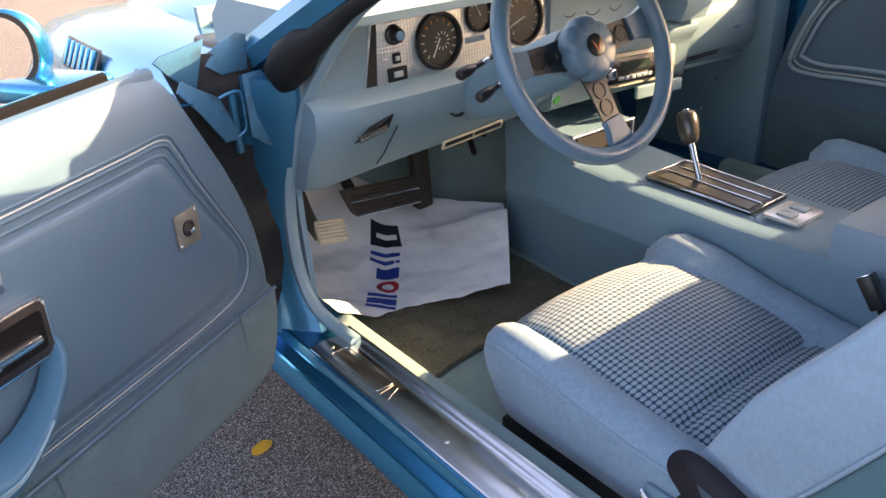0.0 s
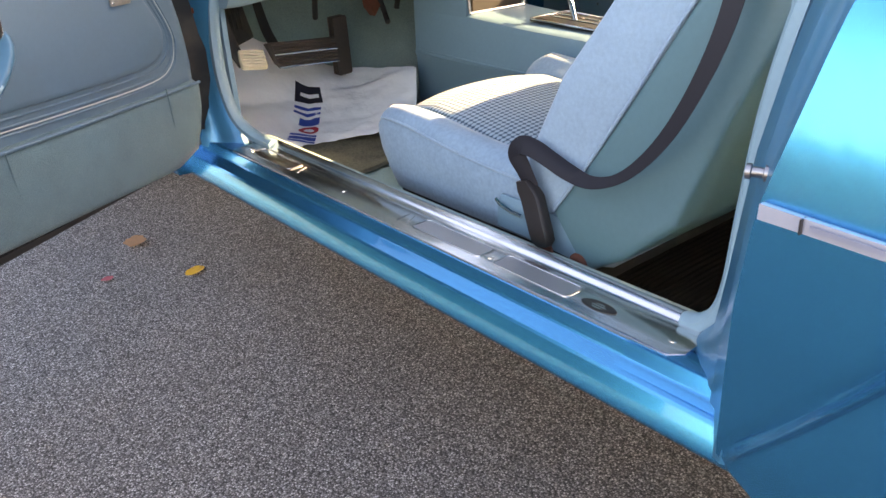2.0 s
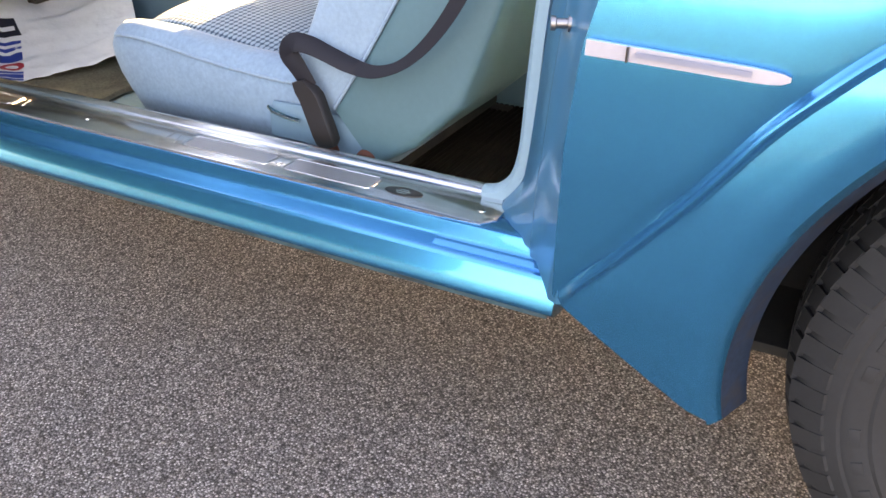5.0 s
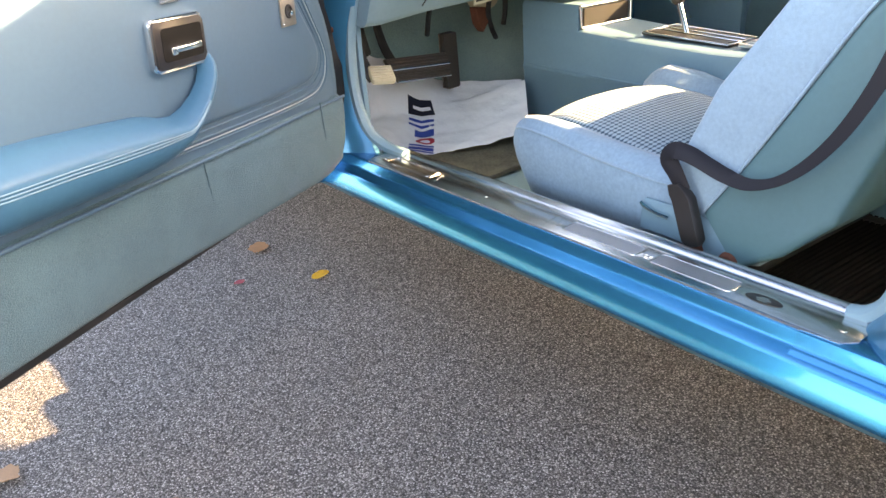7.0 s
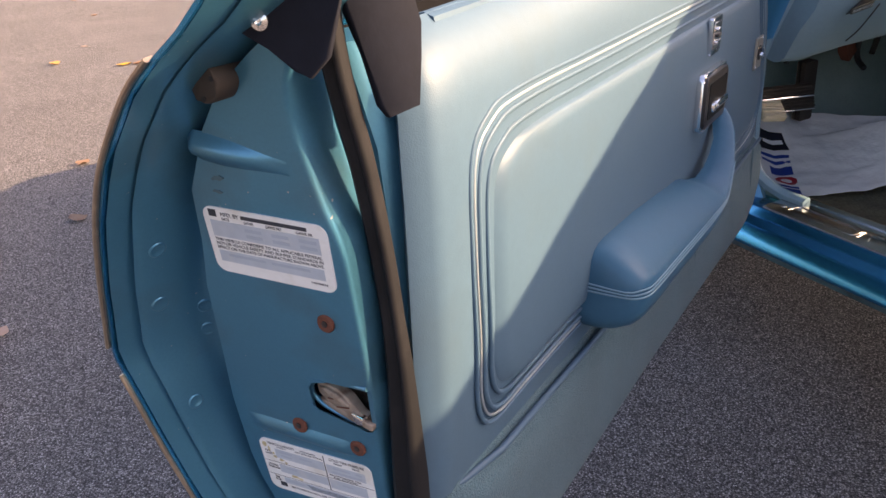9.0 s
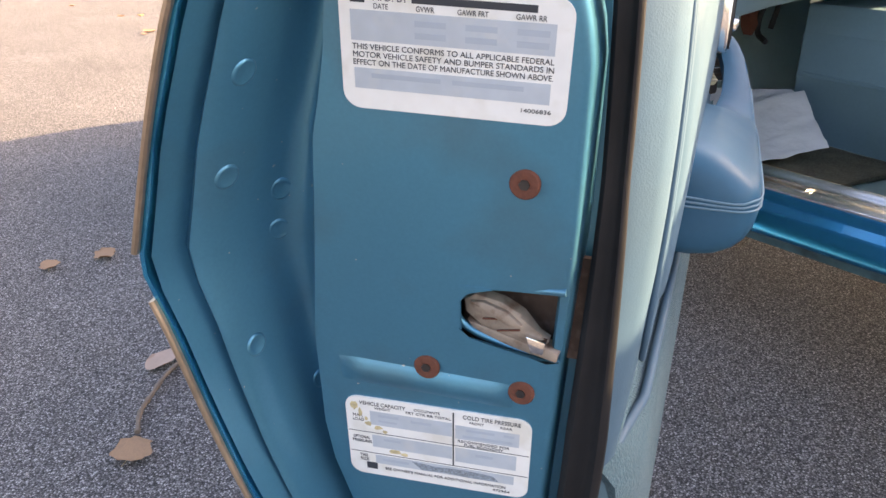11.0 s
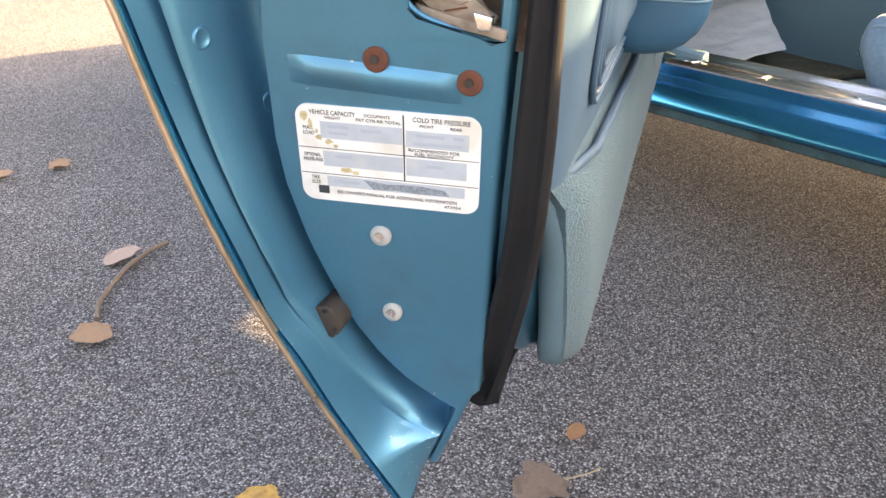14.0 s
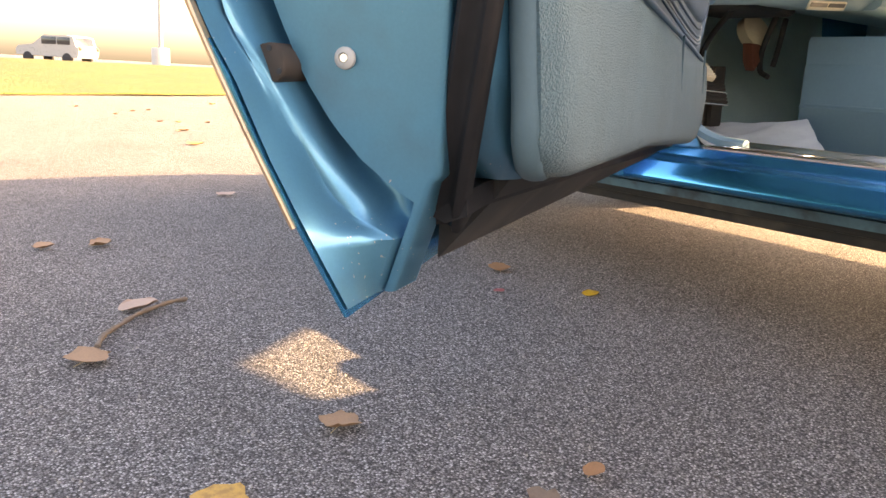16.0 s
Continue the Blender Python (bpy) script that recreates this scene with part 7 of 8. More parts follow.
FRONT_P = [(0.392, 0.455), (0.378, 0.515), (0.313, 0.650), (0.226, 0.768), (0.133, 0.900), (0.065, 0.985), (0.0, 1.05), (-0.05, 1.075)]
PIPE_P = [(0.318, 0.432), (0.26, 0.515), (0.195, 0.617), (0.094, 0.781), (0.034, 0.850), (-0.03, 0.935), (-0.075, 1.0), (-0.095, 1.06)]
BACK_P = [(0.245, 0.345), (0.17, 0.392), (0.092, 0.470), (0.026, 0.640), (-0.046, 0.795), (-0.09, 0.90), (-0.13, 1.0), (-0.115, 1.062)]


def slab(front, back, insets):
    """A seat-back shell between two side profiles, lofted across the seat with rounded flanks."""
    bm = B()
    ring_ = [Vector((0, y, z)) for y, z in front] + [Vector((0, y, z)) for y, z in back[::-1]]
    mids = [(Vector((0, *a)) + Vector((0, *b))) / 2 for a, b in zip(front, back)]
    mids = mids + mids[::-1]
    loops = []
    for x, k in insets:
        loops.append([Vector((x, 0, 0)) + c + (p - c) * k for p, c in zip(ring_, mids)])
    loft(bm, loops)
    return bm


ins = [(0.122, 0.72), (0.1235, 0.90), (0.128, 0.98), (0.14, 1.0), (0.2, 1.0), (0.23, 0.93), (0.40, 0.90), (0.57, 0.93), (0.6, 1.0), (0.66, 1.0), (0.672, 0.98), (0.6765, 0.90), (0.678, 0.72)]
part("backrest", slab(FRONT_P, [(y - 0.004, z - 0.002) for y, z in PIPE_P], ins), velour, seat, "pale blue velour backrest", 60)
shell_m = M("seat_back_vinyl", (0.080, 0.172, 0.195), 0.42, vary=0.06, vscale=5, bump=0.15, bscale=900, kind="grain")
ins = [(0.121, 0.80), (0.1225, 0.93), (0.128, 1.0), (0.2, 1.0), (0.40, 1.05), (0.6, 1.0), (0.672, 1.0), (0.6775, 0.93), (0.679, 0.80)]
part("back_shell", slab(PIPE_P, BACK_P, ins), shell_m, seat, "smooth blue vinyl back of the seat", 60)
bm = B()
tube(bm, smooth_path([(0.1215, y, z) for y, z in PIPE_P], 5), 0.0028, 8)
part("piping", bm, velour, seat, "", 80)
bm = B()
tube(bm, smooth_path([(0.130, y - 0.006, z) for y, z in FRONT_P], 5), 0.0025, 8)
part("piping", bm, velour, seat, sharp=80)
bm = B()
loops = []
for y, z, k in ((0.455, 0.356, 0.8), (0.45, 0.358, 1), (0.40, 0.358, 1), (0.30, 0.352, 1), (0.27, 0.35, 0.9)):
    loops.append([Vector((0.136 - 0.011 * k * a, y, z + 0.062 * b * k)) for a, b in ((0, 0), (0.9, 0.05), (1, 0.5), (0.9, 0.85), (0.4, 1.0), (0, 1.0))])
loft(bm, loops)
cover = part("hinge_cover", bm, plastic, seat, "blue plastic hinge cover")
bm = B()
tube(bm, smooth_path([(0.122, 0.452, 0.413), (0.118, 0.44, 0.409), (0.116, 0.41, 0.403), (0.116, 0.385, 0.401)], 4), 0.0038, 8)
part("release_lever", bm, chrome, cover, "bright release lever")
bm = B()
lathe(bm, [(0.02, 0), (0.02, 0.014), (0.014, 0.02), (0.0005, 0.021)], axes((0.135, 0.262, 0.352), (0, 0, 1), (0, 1, 0)), 18)
part("pivot_cap", bm, rust, seat, "rusty pivot")
bm = B()
box(bm, 0.16, 0.64, 0.26, 0.78, 0.29, 0.355, 0.01)
part("seat_frame", bm, under, seat, "dark seat frame")
for x in (0.18, 0.60):
    bm = B()
    box(bm, x, x + 0.03, 0.22, 0.82, 0.262, 0.295, 0.004)
    part("seat_rail", bm, under, seat)
passenger = copy_thing(seat, pose(0.745, 0.075, 0.0))
for ob in passenger.children:  # its unseen backrest is bent to shape the sun patches
    if ob.name.split(".")[0] in ("backrest", "back_shell") or (ob.name.startswith("piping") and max(v.co.z for v in ob.data.vertices) > 0.7):
        ob.data = ob.data.copy()
        for v in ob.data.vertices:
            v.co.y += interp(v.co.z, ((0.45, 0.0), (0.80, 0.100), (0.86, 0.085), (0.93, 0.135), (0.97, 0.110), (1.02, 0.100), (1.07, 0.090)))
tagged(passenger, "blue velour passenger bucket seat with knit cloth centre")

# ---- seat belt by the driver's seat ----
belt = thing("seat_belt", "black seat belt looped over the seat's outer side", "seat belt")
web = M("belt_webbing", (0.008, 0.007, 0.012), 0.75, vary=0.15, fine=0.3, fscale=900, bump=0.4, bscale=900, dist=0.0004)
bm = B()
bp_ = smooth_path([(0.098, 0.345, 0.470), (0.094, 0.362, 0.500), (0.092, 0.376, 0.522), (0.092, 0.366, 0.538), (0.092, 0.336, 0.538), (0.092, 0.300, 0.528), (0.090, 0.262, 0.518), (0.088, 0.220, 0.514), (0.085, 0.173, 0.531), (0.078, 0.125, 0.570), (0.071, 0.080, 0.626), (0.069, 0.044, 0.695), (0.073, 0.022, 0.762), (0.085, 0.014, 0.828), (0.100, 0.008, 0.89), (0.112, -0.005, 0.95), (0.125, -0.04, 1.03), (0.14, -0.10, 1.12)], 6)
loops = []
for i, p in enumerate(bp_):
    t = (bp_[min(i + 1, len(bp_) - 1)] - bp_[max(i - 1, 0)]).normalized()
    f = i / (len(bp_) - 1)
    turn = interp(f, ((0, 0.1), (0.15, 0.6), (0.28, 1.0), (0.45, 0.9), (0.6, 0.45), (1, 0.1)))  # how far the band lies edge on
    n = Vector((-math.cos(turn), -0.25 * math.sin(turn), math.sin(turn)))
    s = t.cross(n).normalized()
    n = s.cross(t)
    w = interp(f, ((0, 0.014), (0.18, 0.016), (0.35, 0.014), (0.46, 0.0095), (0.62, 0.011), (0.85, 0.015), (1, 0.020)))
    loops.append([p + s * (a * w) + n * b for a, b in ((-1, -0.0007), (1, -0.0007), (1.03, 0), (1, 0.0007), (-1, 0.0007), (-1.03, 0))])
loft(bm, loops)
part("webbing", bm, web, belt, "black webbing", 60)
bm = B()
loops = []
for y, z, k in ((0.362, 0.478, 0.62), (0.350, 0.465, 0.95), (0.342, 0.455, 1.0), (0.322, 0.40, 1.0), (0.316, 0.385, 0.95), (0.312, 0.377, 0.6)):
    t = Vector((0, 0.32, 0.95))
    s = Vector((0, 0.95, -0.32))
    loops.append([Vector((0.094, y, z)) + s * (a * 0.021 * k) + Vector((-1, 0, 0)) * (b * 0.009 * k) for a, b in ((-1, -1), (-1, 0.4), (-0.8, 1), (0.8, 1), (1, 0.4), (1, -1))])
loft(bm, loops)
part("sleeve", bm, M("belt_sleeve", (0.018, 0.015, 0.015), 0.45, vary=0.2, vscale=30, bump=0.2, bscale=300), belt, "dark brown plastic sleeve", 40)
bm = B()
sweep(bm, [(0.096, 0.318, 0.39), (0.10, 0.31, 0.36), (0.104, 0.305, 0.33)], rrect(0.03, 0.004, 0.001, 1), up=(-1, 0, 0))
part("anchor", bm, rust, belt, "anchor strap")
bm = B()
ring_path = [(0.100, 0.042, 0.872), (0.098, 0.036, 0.905), (0.100, -0.004, 0.897), (0.102, 0.0, 0.866)]
tube(bm, smooth_path(ring_path, 4, True), 0.0042, 8, True, up=(1, 0, 0))
part("guide_loop", bm, cream, belt, "cream guide loop on the backrest", 80)
buckle = thing("belt_buckle", "black seat belt buckle beside the console", "buckle")
bm = B()
box(bm, -0.018, 0.018, -0.030, 0.030, -0.012, 0.012, 0.004, m=pose(0.632, 0.405, 0.565, 55, 10, 10))
part("buckle_body", bm, black_plastic, buckle)
bm = B()
box(bm, -0.016, 0.016, 0.022, 0.031, -0.010, 0.010, 0.002, m=pose(0.632, 0.405, 0.565, 55, 10, 10))
part("buckle_button", bm, chrome, buckle)
bm = B()
tube(bm, [(0.634, 0.39, 0.545), (0.645, 0.35, 0.47), (0.65, 0.33, 0.36)], 0.009, 8)
part("stalk", bm, black_plastic, buckle)

# ---- rear seat and quarter trim ----
rear = thing("rear_seat", "blue vinyl rear seat in shade", "car seat")
bm = B()
box(bm, 0.28, 0.70, -1.05, -0.62, 0.30, 0.50, 0.04, 4)
part("cushion", bm, shell_m, rear)
bm = B()
box(bm, 0.86, 1.38, -1.05, -0.62, 0.30, 0.50, 0.04, 4)
part("cushion", bm, shell_m, rear)
bm = B()
box(bm, 0.16, 1.38, -0.10, 0.10, -0.30, 0.30, 0.04, 4, m=pose(0, -1.15, 0.74, 18, 0, 0))
part("backrest", bm, shell_m, rear)
trim_q = thing("quarter_trim", "blue plastic trim panel beside the rear seat", "trim panel")
bm = B()
loft(bm, [[Vector((x, y, z)) for x, z in ((0.10, 0.25), (0.115, 0.45), (0.13, 0.50), (0.10, 0.55), (0.095, 0.93), (0.06, 0.95), (0.06, 0.25))] for y in (-0.06, -0.29)])
part("panel", bm, plastic, trim_q)
bm = B()
box(bm, 0.245, 0.27, -1.3, -0.3, 0.25, 0.95, 0.01)
part("panel", bm, plastic, trim_q)

# ---- passenger door panel and kick panel ----
pdoor = thing("passenger_door_panel", "closed passenger door with blue vinyl panel and carpet foot", "car door")
PM = axes((1.50, 0, 0), (0, 1, 0), (0, 0, 1))  # x along the car, y up, z toward the outside
bm = B()
prism(bm, [(-0.15, 0.36), (1.13, 0.36), (1.155, 0.40), (1.150, 0.52), (1.135, 0.62), (1.105, 0.74), (1.06, 0.87), (1.0, 0.965), (-0.1, 0.965)], 0.06, PM)
part("trim_panel", bm, dimmed_door_vinyl, pdoor, "blue vinyl door panel")
bm = B()
prism(bm, [(-0.15, 0.37), (1.11, 0.37), (1.135, 0.41), (1.132, 0.52), (1.12, 0.575), (-0.15, 0.60)], 0.0, PM, 0, h0=-0.012)
part("lower_carpet", bm, door_carpet, pdoor, "dark blue-grey carpet")
for k, r, m in ((0.0, 0.006, vinyl), (0.012, 0.003, bead), (0.03, 0.005, vinyl)):
    bm = B()
    tube(bm, smooth_path([(1.496, 0.0, 0.665 + k), (1.496, 0.8, 0.662 + k), (1.496, 1.02 - k, 0.655 + k), (1.496, 1.085 - k, 0.668 + k), (1.496, 1.085 - k, 0.715), (1.496, 1.04 - k, 0.82), (1.496, 0.97 - k, 0.91 - k), (1.496, 0.8, 0.925 - k), (1.496, 0.0, 0.925 - k)], 6), r, 8)
    part("piping", bm, m, pdoor, sharp=80)
bm = B()
prism(bm, [(0.0, 0.66), (0.62, 0.66), (0.66, 0.72), (0.60, 0.735), (0.0, 0.74)], 0.0, PM, 0.01, h0=-0.08)
part("armrest", bm, arm_vinyl, pdoor)
kick = thing("kick_panel", "blue plastic kick panel in the passenger footwell", "trim panel")
bm = B()
prism(bm, [(1.142, 0.26), (1.75, 0.26), (1.75, 0.95), (1.142, 0.95)], 0.04, PM, 0, h0=-0.03)
part("panel", bm, plastic, kick)
for y, z in ((1.30, 0.60), (1.34, 0.5)):
    bm = B()
    lathe(bm, [(0.006, 0), (0.005, 0.004), (0.0005, 0.005)], PM @ Matrix.Translation((y, z, -0.03)) @ Matrix.Rotation(math.pi, 4, "X"), 12)
    part("clip", bm, chrome, kick)
lk_ = thing("left_kick_panel", "blue plastic kick panel in the driver's footwell", "trim panel")
bm = B()
prism(bm, [(1.24, 0.26), (1.75, 0.26), (1.75, 0.72), (1.26, 0.72), (1.26, 0.6)], 0.012, axes((0.038, 0, 0), (0, 1, 0), (0, 0, 1)))
part("panel", bm, plastic, lk_)

# ---- hinge side details of the door opening ----
hinge = thing("door_hinge", "blue painted steel door hinge", "hinge")
bm = B()
prism(bm, [(-0.03, -0.045), (0.0, -0.05), (0.012, -0.03), (0.012, 0.04), (-0.005, 0.05), (-0.03, 0.045)], 0.06, axes((-0.055, 1.285, 0.82), (-0.5, 0.85, 0), (0, 0, 1)), 0.004)
part("leaf", bm, pillar_paint, hinge)
bm = B()
tube(bm, [(-0.062, 1.262, 0.765), (-0.062, 1.262, 0.875)], 0.008, 12)
part("pin", bm, jamb_paint, hinge)
# thin black plate stands for the dark opening inside the hinge bracket
bm = B()
box(bm, -0.088, -0.056, 1.262, 1.268, 0.80, 0.872, 0.002)
part("check_strap", bm, under, hinge)
bm = B()
tube(bm, smooth_path([(-0.096, 1.252, 0.872), (-0.070, 1.25, 0.880), (-0.050, 1.25, 0.877), (-0.047, 1.25, 0.846), (-0.049, 1.25, 0.811), (-0.067, 1.252, 0.796)], 4), 0.0032, 8)
part("hinge_loop", bm, pillar_paint, hinge, "pale blue bent hinge strap")
bm = B()
prism(bm, [(-0.0035, 0.0), (0.0035, 0.0), (0.0035, 0.056), (-0.0035, 0.056)], 0.008, axes((-0.069, 1.255, 0.821), (1, 0.2, 0), (0, 0, 1)), 0.001)
part("hinge_bar", bm, pillar_paint, hinge)
gap = thing("hinge_gap_panels", "dull blue sheet metal round a dark gap behind the door hinge", "body panel")
# the black plate among these only stands for the shade inside the gap
for name, y, poly, mt in (("corner_plate", 1.27, [(-0.185, 0.948), (-0.172, 0.957), (-0.089, 0.974), (-0.102, 0.95), (-0.118, 0.895), (-0.140, 0.900), (-0.165, 0.925)], dull_jamb),
                          ("gap_backing", 1.282, [(-0.17, 0.93), (-0.101, 0.950), (-0.01, 0.935), (-0.01, 0.76), (-0.044, 0.74), (-0.12, 0.78)], under),
                          ("cowl_plate", 1.275, [(-0.096, 0.927), (-0.073, 0.956), (-0.028, 0.975), (-0.010, 0.97), (-0.020, 0.909), (-0.071, 0.907), (-0.080, 0.918)], dull_jamb),
                          ("post_plate", 1.25, [(-0.043, 0.907), (-0.007, 0.910), (0.013, 0.886), (0.006, 0.777), (-0.013, 0.77), (-0.046, 0.796)], dull_jamb),
                          ("edge_plate", 1.24, [(-0.155, 0.918), (-0.096, 0.879), (-0.090, 0.862), (-0.081, 0.841), (-0.073, 0.801), (-0.10, 0.80), (-0.135, 0.86), (-0.165, 0.90)], dull_jamb)):
    bm = B()
    lean = 0.0 if mt is under else 0.12
    prism(bm, [(x, z - 0.9) for x, z in poly], 0.006, axes((0, y, 0.9), (1, -0.2 * lean, 0), (0, lean, 1)), 0.0015)
    part(name, bm, mt, gap)
boot = thing("pillar_seal", "weathered black rubber seal at the foot of the windscreen pillar", "seal")
bm = B()
loops = []
for x, y, z, a, b in ((0.010, 1.205, 0.885, 0.014, 0.014), (0.010, 1.185, 0.912, 0.036, 0.030), (0.014, 1.15, 0.942, 0.040, 0.036), (0.022, 1.12, 0.968, 0.030, 0.028), (0.035, 1.09, 0.985, 0.019, 0.020), (0.048, 1.01, 1.035, 0.013, 0.014), (0.068, 0.90, 1.09, 0.011, 0.012), (0.085, 0.80, 1.13, 0.010, 0.010)):
    loops.append([Vector((x + a * math.cos(q) * (1 + 0.12 * math.sin(3 * q)), y + 0.5 * b * math.sin(q), z + b * math.sin(q))) for q in [2 * math.pi * i / 14 for i in range(14)]])
loft(bm, loops)
part("rubber", bm, rubber, boot, sharp=60)
bm = B()
prism(bm, [(-0.05, -0.03), (0.0, -0.05), (0.03, -0.01), (0.045, 0.03), (0.0, 0.035), (-0.055, 0.02)], 0.008, axes((-0.035, 1.30, 0.925), (1, 0.15, 0.1), (0, 0.3, 1)), 0.002)
part("flap", bm, rubber, boot)
vent = thing("fender_vent", "blue louvred vent on the front fender", "vent")
FV = axes((-0.128, 1.97, 0.838), (0, 1, 0.0), (0.42, 0, 0.9))
bm = B()
prism(bm, rrect(0.26, 0.075, 0.008), 0.006, FV @ Matrix.Rotation(math.pi, 4, "X"), 0.002)
part("frame", bm, gauge_black, vent)
for k in range(6):
    bm = B()
    box(bm, -0.112 + k * 0.040, -0.088 + k * 0.040, -0.032, 0.032, -0.014, -0.002, 0.003, m=FV)
    part("louvre", bm, paint, vent)

# ---- leaves, twig, litter on the asphalt ----
def leaf(x, y, size, colour, turn, kind="oval", curl=0.25, stem=0.0, label="dry leaf"):
    """A fallen leaf: an outline of its kind, curled, with a midrib and stalk."""
    ob = thing("leaf", label, "leaf", pose(x, y, 0.004, 0, 0, turn), group="fallen leaves")
    mt = leaf_mats[colour]
    n = 28
    rim = []
    for i in range(n):
        a = 2 * math.pi * i / n
        if kind == "oval":
            r = 1.0 / math.sqrt((math.cos(a) / 1.0) ** 2 + (math.sin(a) / 0.62) ** 2)
        elif kind == "fan":
            r = (0.55 + 0.45 * math.cos(a)) * 1.1 + 0.08 * math.sin(9 * a) + 0.12
        else:
            r = 0.78 + 0.08 * math.sin(3 * a + 1) + 0.05 * math.sin(7 * a) + 0.22 * noise.noise((3 * math.cos(a) + x * 9, 3 * math.sin(a), y * 7))
        rim.append((r * math.cos(a), r * math.sin(a)))
    bm = B()
    rows = []
    for k in (0.05, 0.35, 0.65, 0.88, 1.0):
        row = []
        for px, py in rim:
            q, w = px * k * size / 2, py * k * size / 2
            z = curl * size * (k ** 2) * (0.35 + 0.4 * noise.noise((px * 1.3 + x * 5, py * 1.3, y * 3))) + 0.05 * size * abs(py) * k
            row.append(Vector((q, w, max(0.0, z))))
        rows.append(row)
    loft(bm, rows, caps=True)
    thick(bm, 0.0006)
    part("blade", bm, mt, ob, sharp=80)
    bm = B()
    tube(bm, [(-size * 0.45, 0, 0.002), (0, 0, curl * size * 0.08 + 0.0012), (size * 0.42, 0, curl * size * 0.2 + 0.001)], 0.0007, 5)
    part("midrib", bm, leaf_mats["stalk"], ob, sharp=80)
    if stem:
        bm = B()
        tube(bm, smooth_path([(-size * 0.42, 0, 0.003), (-size * 0.5 - stem * 0.5, 0.004, 0.006), (-size * 0.5 - stem, -0.002, 0.003)], 4), 0.0011, 6)
        part("stalk", bm, leaf_mats["stalk"], ob, sharp=80)
    return ob


leaf_mats = {
    "yellow": M("yellow_leaf", (0.60, 0.31, 0.01), 0.6, vary=0.15, vscale=60, fine=0.15, fscale=400, dirt=(0.25, 0.10, 0.02), dirt_amount=0.5, dirt_scale=70),
    "straw": M("straw_leaf", (0.50, 0.28, 0.06), 0.7, vary=0.2, vscale=60, fine=0.2, fscale=400, dirt=(0.22, 0.11, 0.04), dirt_amount=0.7, dirt_scale=60),
    "tan": M("tan_leaf", (0.30, 0.17, 0.09), 0.75, vary=0.25, vscale=60, fine=0.2, fscale=400, dirt=(0.2, 0.12, 0.07), dirt_amount=0.5, dirt_scale=60),
    "brown": M("brown_leaf", (0.30, 0.145, 0.065), 0.75, vary=0.3, vscale=60, fine=0.2, fscale=400),
    "grey": M("grey_leaf", (0.17, 0.115, 0.08), 0.8, vary=0.3, vscale=60, fine=0.25, fscale=500, dirt=(0.09, 0.055, 0.035), dirt_amount=0.6, dirt_scale=55, bump=0.5, bscale=120, dist=0.002),
    "red": M("red_leaf", (0.30, 0.035, 0.045), 0.5, vary=0.2, vscale=80),
    "pale": M("pale_leaf", (0.36, 0.25, 0.19), 0.7, vary=0.2, vscale=50),
    "stalk": M("leaf_stalk", (0.42, 0.32, 0.18), 0.7),
}
leaf(-0.082, 1.378, 0.060, "yellow", 20, "oval", 0.10, label="small bright yellow leaf on the asphalt")
leaf(-0.128, 1.663, 0.075, "brown", 60, "ragged", 0.35, label="crumpled brown leaf on the asphalt")
leaf(-0.270, 1.495, 0.034, "red", 10, "oval", 0.2, label="tiny dark red leaf on the asphalt")
leaf(-0.955, 1.035, 0.075, "tan", 35, "ragged", 0.35, label="torn tan leaf on the asphalt")
leaf(-1.035, 1.716, 0.085, "pale", 15, "oval", 0.30, label="pale curled leaf beside a twig")
leaf(-1.190, 1.458, 0.085, "tan", 40, "ragged", 0.30, label="tan leaf at the end of a twig")
leaf(-1.172, 0.905, 0.080, "straw", 115, "fan", 0.18, 0.045, label="straw-yellow fan-shaped leaf with a stalk")
leaf(-0.872, 0.708, 0.095, "grey", 160, "ragged", 0.22, 0.05, label="grey-brown dry leaf with a pale stalk")
leaf(-0.748, 0.748, 0.042, "brown", 20, "oval", 0.35, label="small reddish brown leaf on the asphalt")
leaf(-1.092, 2.352, 0.065, "tan", 70, "ragged", 0.35, label="small tan leaf on the asphalt")
leaf(-0.955, 2.334, 0.075, "tan", 20, "ragged", 0.35, label="crumpled tan leaf on the asphalt")
leaf(-0.320, 3.052, 0.08, "pale", 10, "oval", 0.25, label="pale dry leaf on the asphalt")
leaf(-0.116, 3.036, 0.05, "yellow", 50, "oval", 0.2, label="yellow leaf on the asphalt")
leaf(0.258, 4.999, 0.12, "straw", 50, "ragged", 0.25, label="straw leaf on sunlit asphalt")
leaf(-1.286, 3.664, 0.07, "tan", 10, "ragged", 0.3, label="tan leaf on shaded asphalt")
leaf(-1.364, 2.981, 0.08, "grey", 80, "ragged", 0.3, label="grey leaf on shaded asphalt")
leaf(-1.634, 2.207, 0.07, "pale", 130, "ragged", 0.3, label="pale leaf on shaded asphalt")
leaf(-0.827, 5.825, 0.10, "yellow", 0, "oval", 0.2, label="yellow leaf on sunlit asphalt")
rng = random.Random(4)
for _ in range(26):
    a = rng.random()
    leaf(-2.2 + 5 * rng.random(), 4.3 + 6 * rng.random(), 0.05 + 0.06 * rng.random(), rng.choice(("tan", "brown", "straw", "pale")), 360 * a, "ragged", 0.3, label="small dry leaf on sunlit asphalt")
twig = thing("twig", "thin knobbly twig on the asphalt", "twig")
bm = B()
tp = smooth_path([(-0.935, 1.722, 0.010), (-0.985, 1.700, 0.013), (-1.05, 1.66, 0.011), (-1.10, 1.61, 0.009), (-1.14, 1.565, 0.008), (-1.165, 1.51, 0.007)], 8)
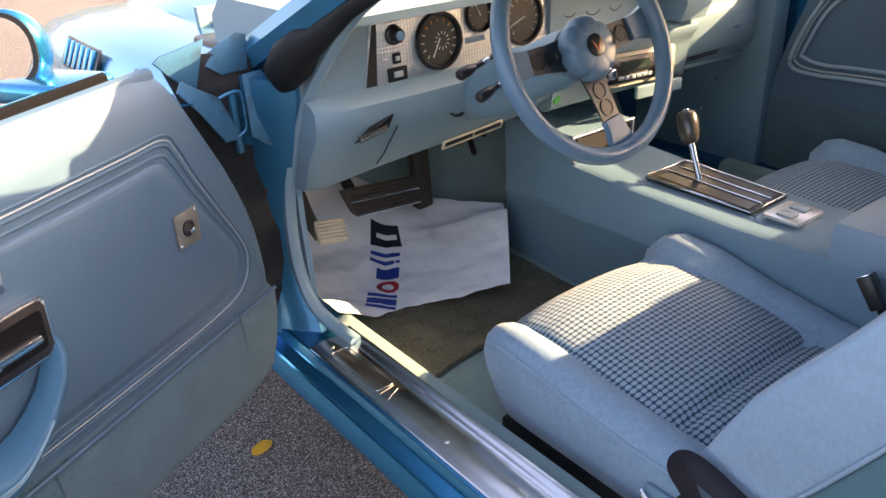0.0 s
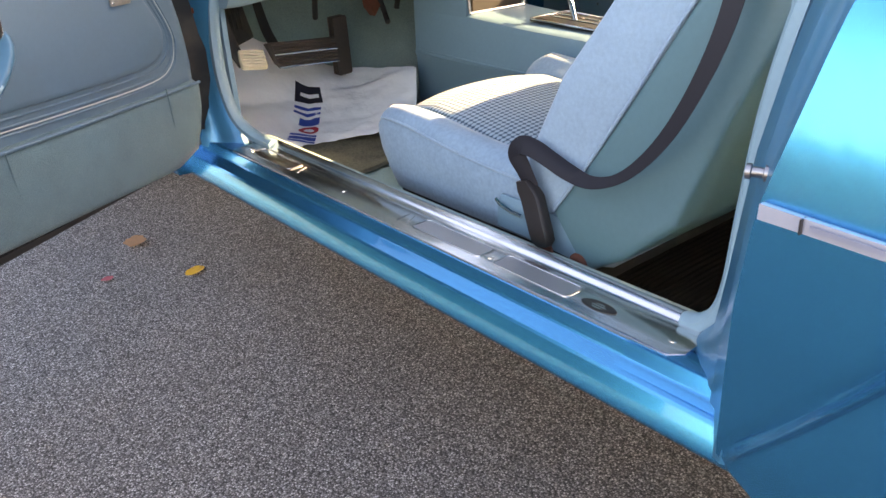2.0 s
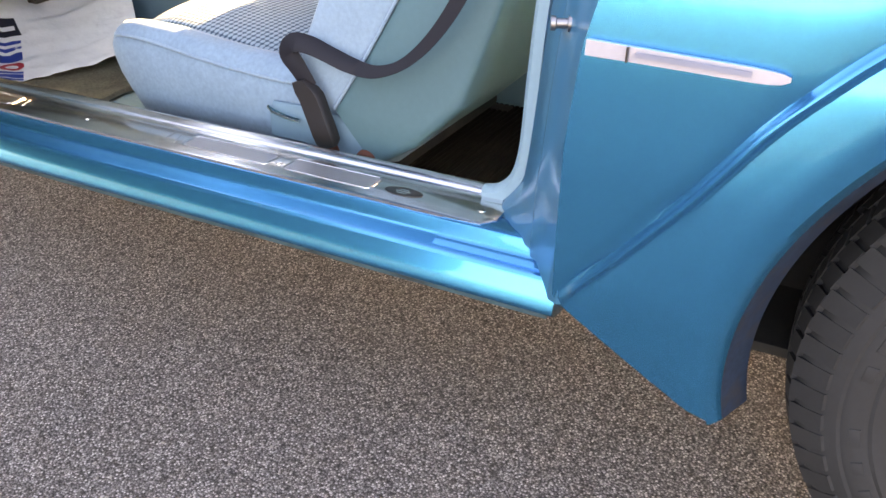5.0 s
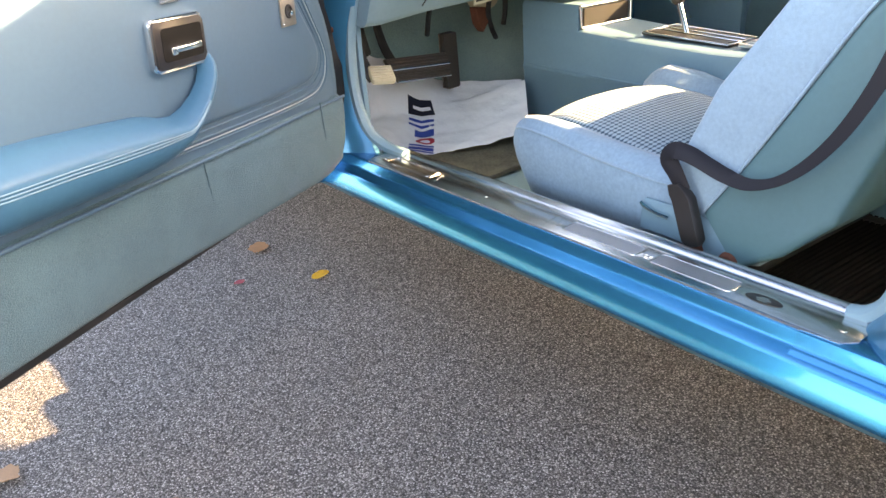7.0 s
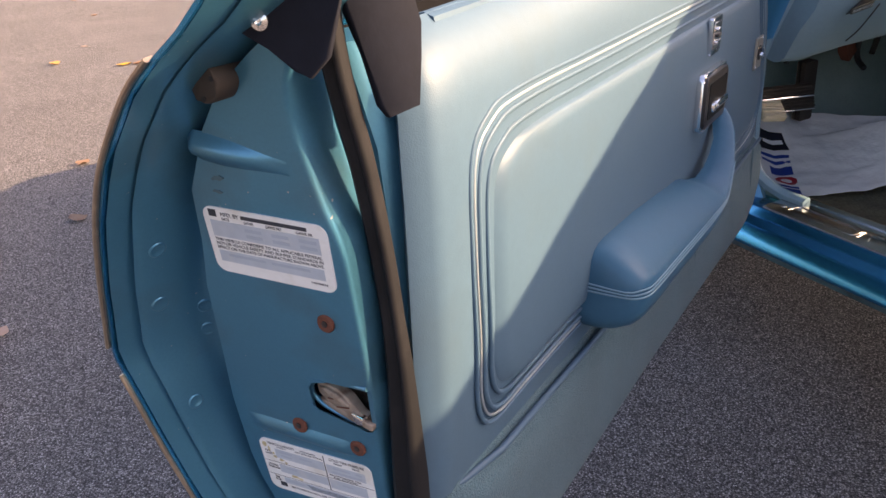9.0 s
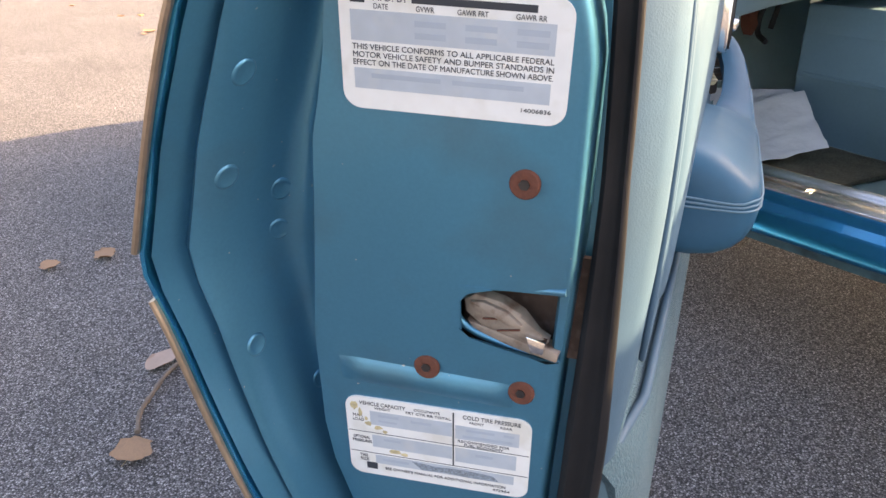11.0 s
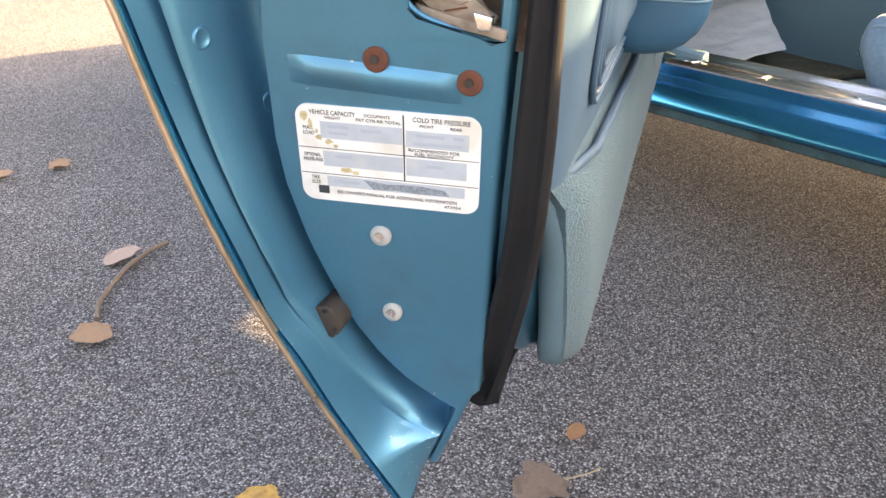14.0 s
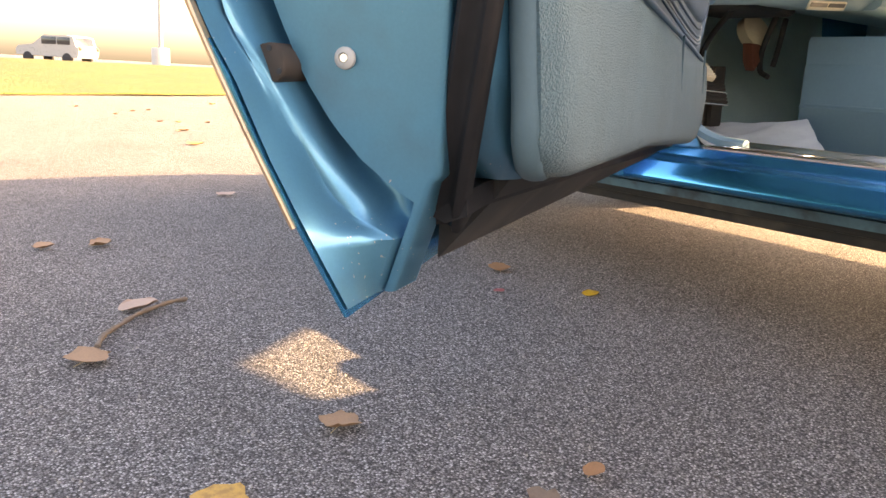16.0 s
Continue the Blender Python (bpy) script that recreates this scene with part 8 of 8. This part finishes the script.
tube(bm, tp, 0.0046, 7, scale=[0.7 + 0.5 * abs(math.sin(i * 1.9)) + 0.15 * math.sin(i) for i in range(len(tp))])
part("stem", bm, M("twig_bark", (0.16, 0.12, 0.09), 0.85, vary=0.3, vscale=100, fine=0.3, fscale=500), twig, sharp=80)
# loose grit
bm = B()
rng = random.Random(9)
for _ in range(2600):
    x, y = -1.9 + 2.3 * rng.random(), -0.4 + 3.6 * rng.random() ** 1.2
    s = 0.0012 + 0.0022 * rng.random()
    c = Vector((x, y, s * 0.6))
    q = [bm.verts.new(c + Vector((s * rng.uniform(0.6, 1.3) * dx, s * rng.uniform(0.6, 1.3) * dy, s * rng.uniform(0.6, 1.0) * dz))) for dx, dy, dz in ((1, 0, -0.6), (-0.5, 0.9, -0.6), (-0.5, -0.9, -0.6), (0, 0, 1))]
    for f in ((0, 1, 3), (1, 2, 3), (2, 0, 3)):
        bm.faces.new([q[i] for i in f])
tagged(part("grit", bm, M("grit_stone", (0.30, 0.28, 0.26), 0.85, vary=0.4, vscale=30)), "loose pale grit on the asphalt", "grit", kind="stuff")

# ---- far things: lamp pole and a white car beyond the verge ----
pole = thing("lamp_pole", "slender grey lamp pole on a concrete base", "lamp pole", pose(7.59, 28.71, 0.30))
bm = B()
lathe(bm, [(0.30, 0), (0.30, 0.62), (0.27, 0.66), (0.001, 0.66)], None, 20)
part("base", bm, M("concrete", (0.42, 0.41, 0.39), 0.85, vary=0.15), pole, "round concrete base")
bm = B()
lathe(bm, [(0.085, 0.6), (0.075, 3.5), (0.06, 7.5), (0.001, 7.5)], None, 14)
part("shaft", bm, M("grey_steel", (0.35, 0.35, 0.34), 0.5, metal=0.5), pole)
suv = thing("white_car", "distant white sport utility car seen from behind", "car", pose(9.5, 54.2, 0.06, 0, 0, 128))
white_p = M("white_paint", (0.30, 0.30, 0.29), 0.3, coat=0.5, vary=0.03)
bm = B()
body = [(-2.2, 0.55), (-2.25, 0.95), (-2.05, 1.05), (-1.85, 1.62), (-1.4, 1.70), (0.2, 1.68), (1.0, 1.10), (2.05, 0.98), (2.25, 0.75), (2.2, 0.45), (-2.1, 0.38)]
loft(bm, [[Vector((x, y, z if z < 1.2 or abs(y) < 0.8 else z - 0.02)) for x, z in body] for y in (-0.9, -0.86, 0.86, 0.9)])
part("body", bm, white_p, suv, "white body")
dark_g = M("dark_glass", (0.02, 0.025, 0.03), 0.1)
for y in (-0.91, 0.905):
    for x0, x1 in ((-1.65, -0.75), (-0.68, 0.35)):
        bm = B()
        box(bm, x0, x1, y - 0.005, y + 0.01, 1.12, 1.55, 0.004)
        part("window", bm, dark_g, suv)
bm = B()
box(bm, -0.01, 0.01, -0.7, 0.7, -0.24, 0.24, 0.004, m=pose(-1.965, 0, 1.33, 0, 18, 0))
part("rear_window", bm, dark_g, suv)
for y in (-0.76, 0.76):
    bm = B()
    box(bm, -2.27, -2.18, y - 0.1, y + 0.1, 0.82, 1.05, 0.02)
    part("tail_light", bm, M("tail_light", (0.4, 0.02, 0.02), 0.25), suv)
for x in (-1.4, 1.4):
    for y in (-0.84, 0.84):
        bm = B()
        lathe(bm, [(0.02, -0.1), (0.3, -0.1), (0.34, -0.07), (0.34, 0.07), (0.3, 0.1), (0.02, 0.1)], pose(x, y, 0.30, 90, 0, 0), 24)
        part("wheel", bm, tyre_m, suv)
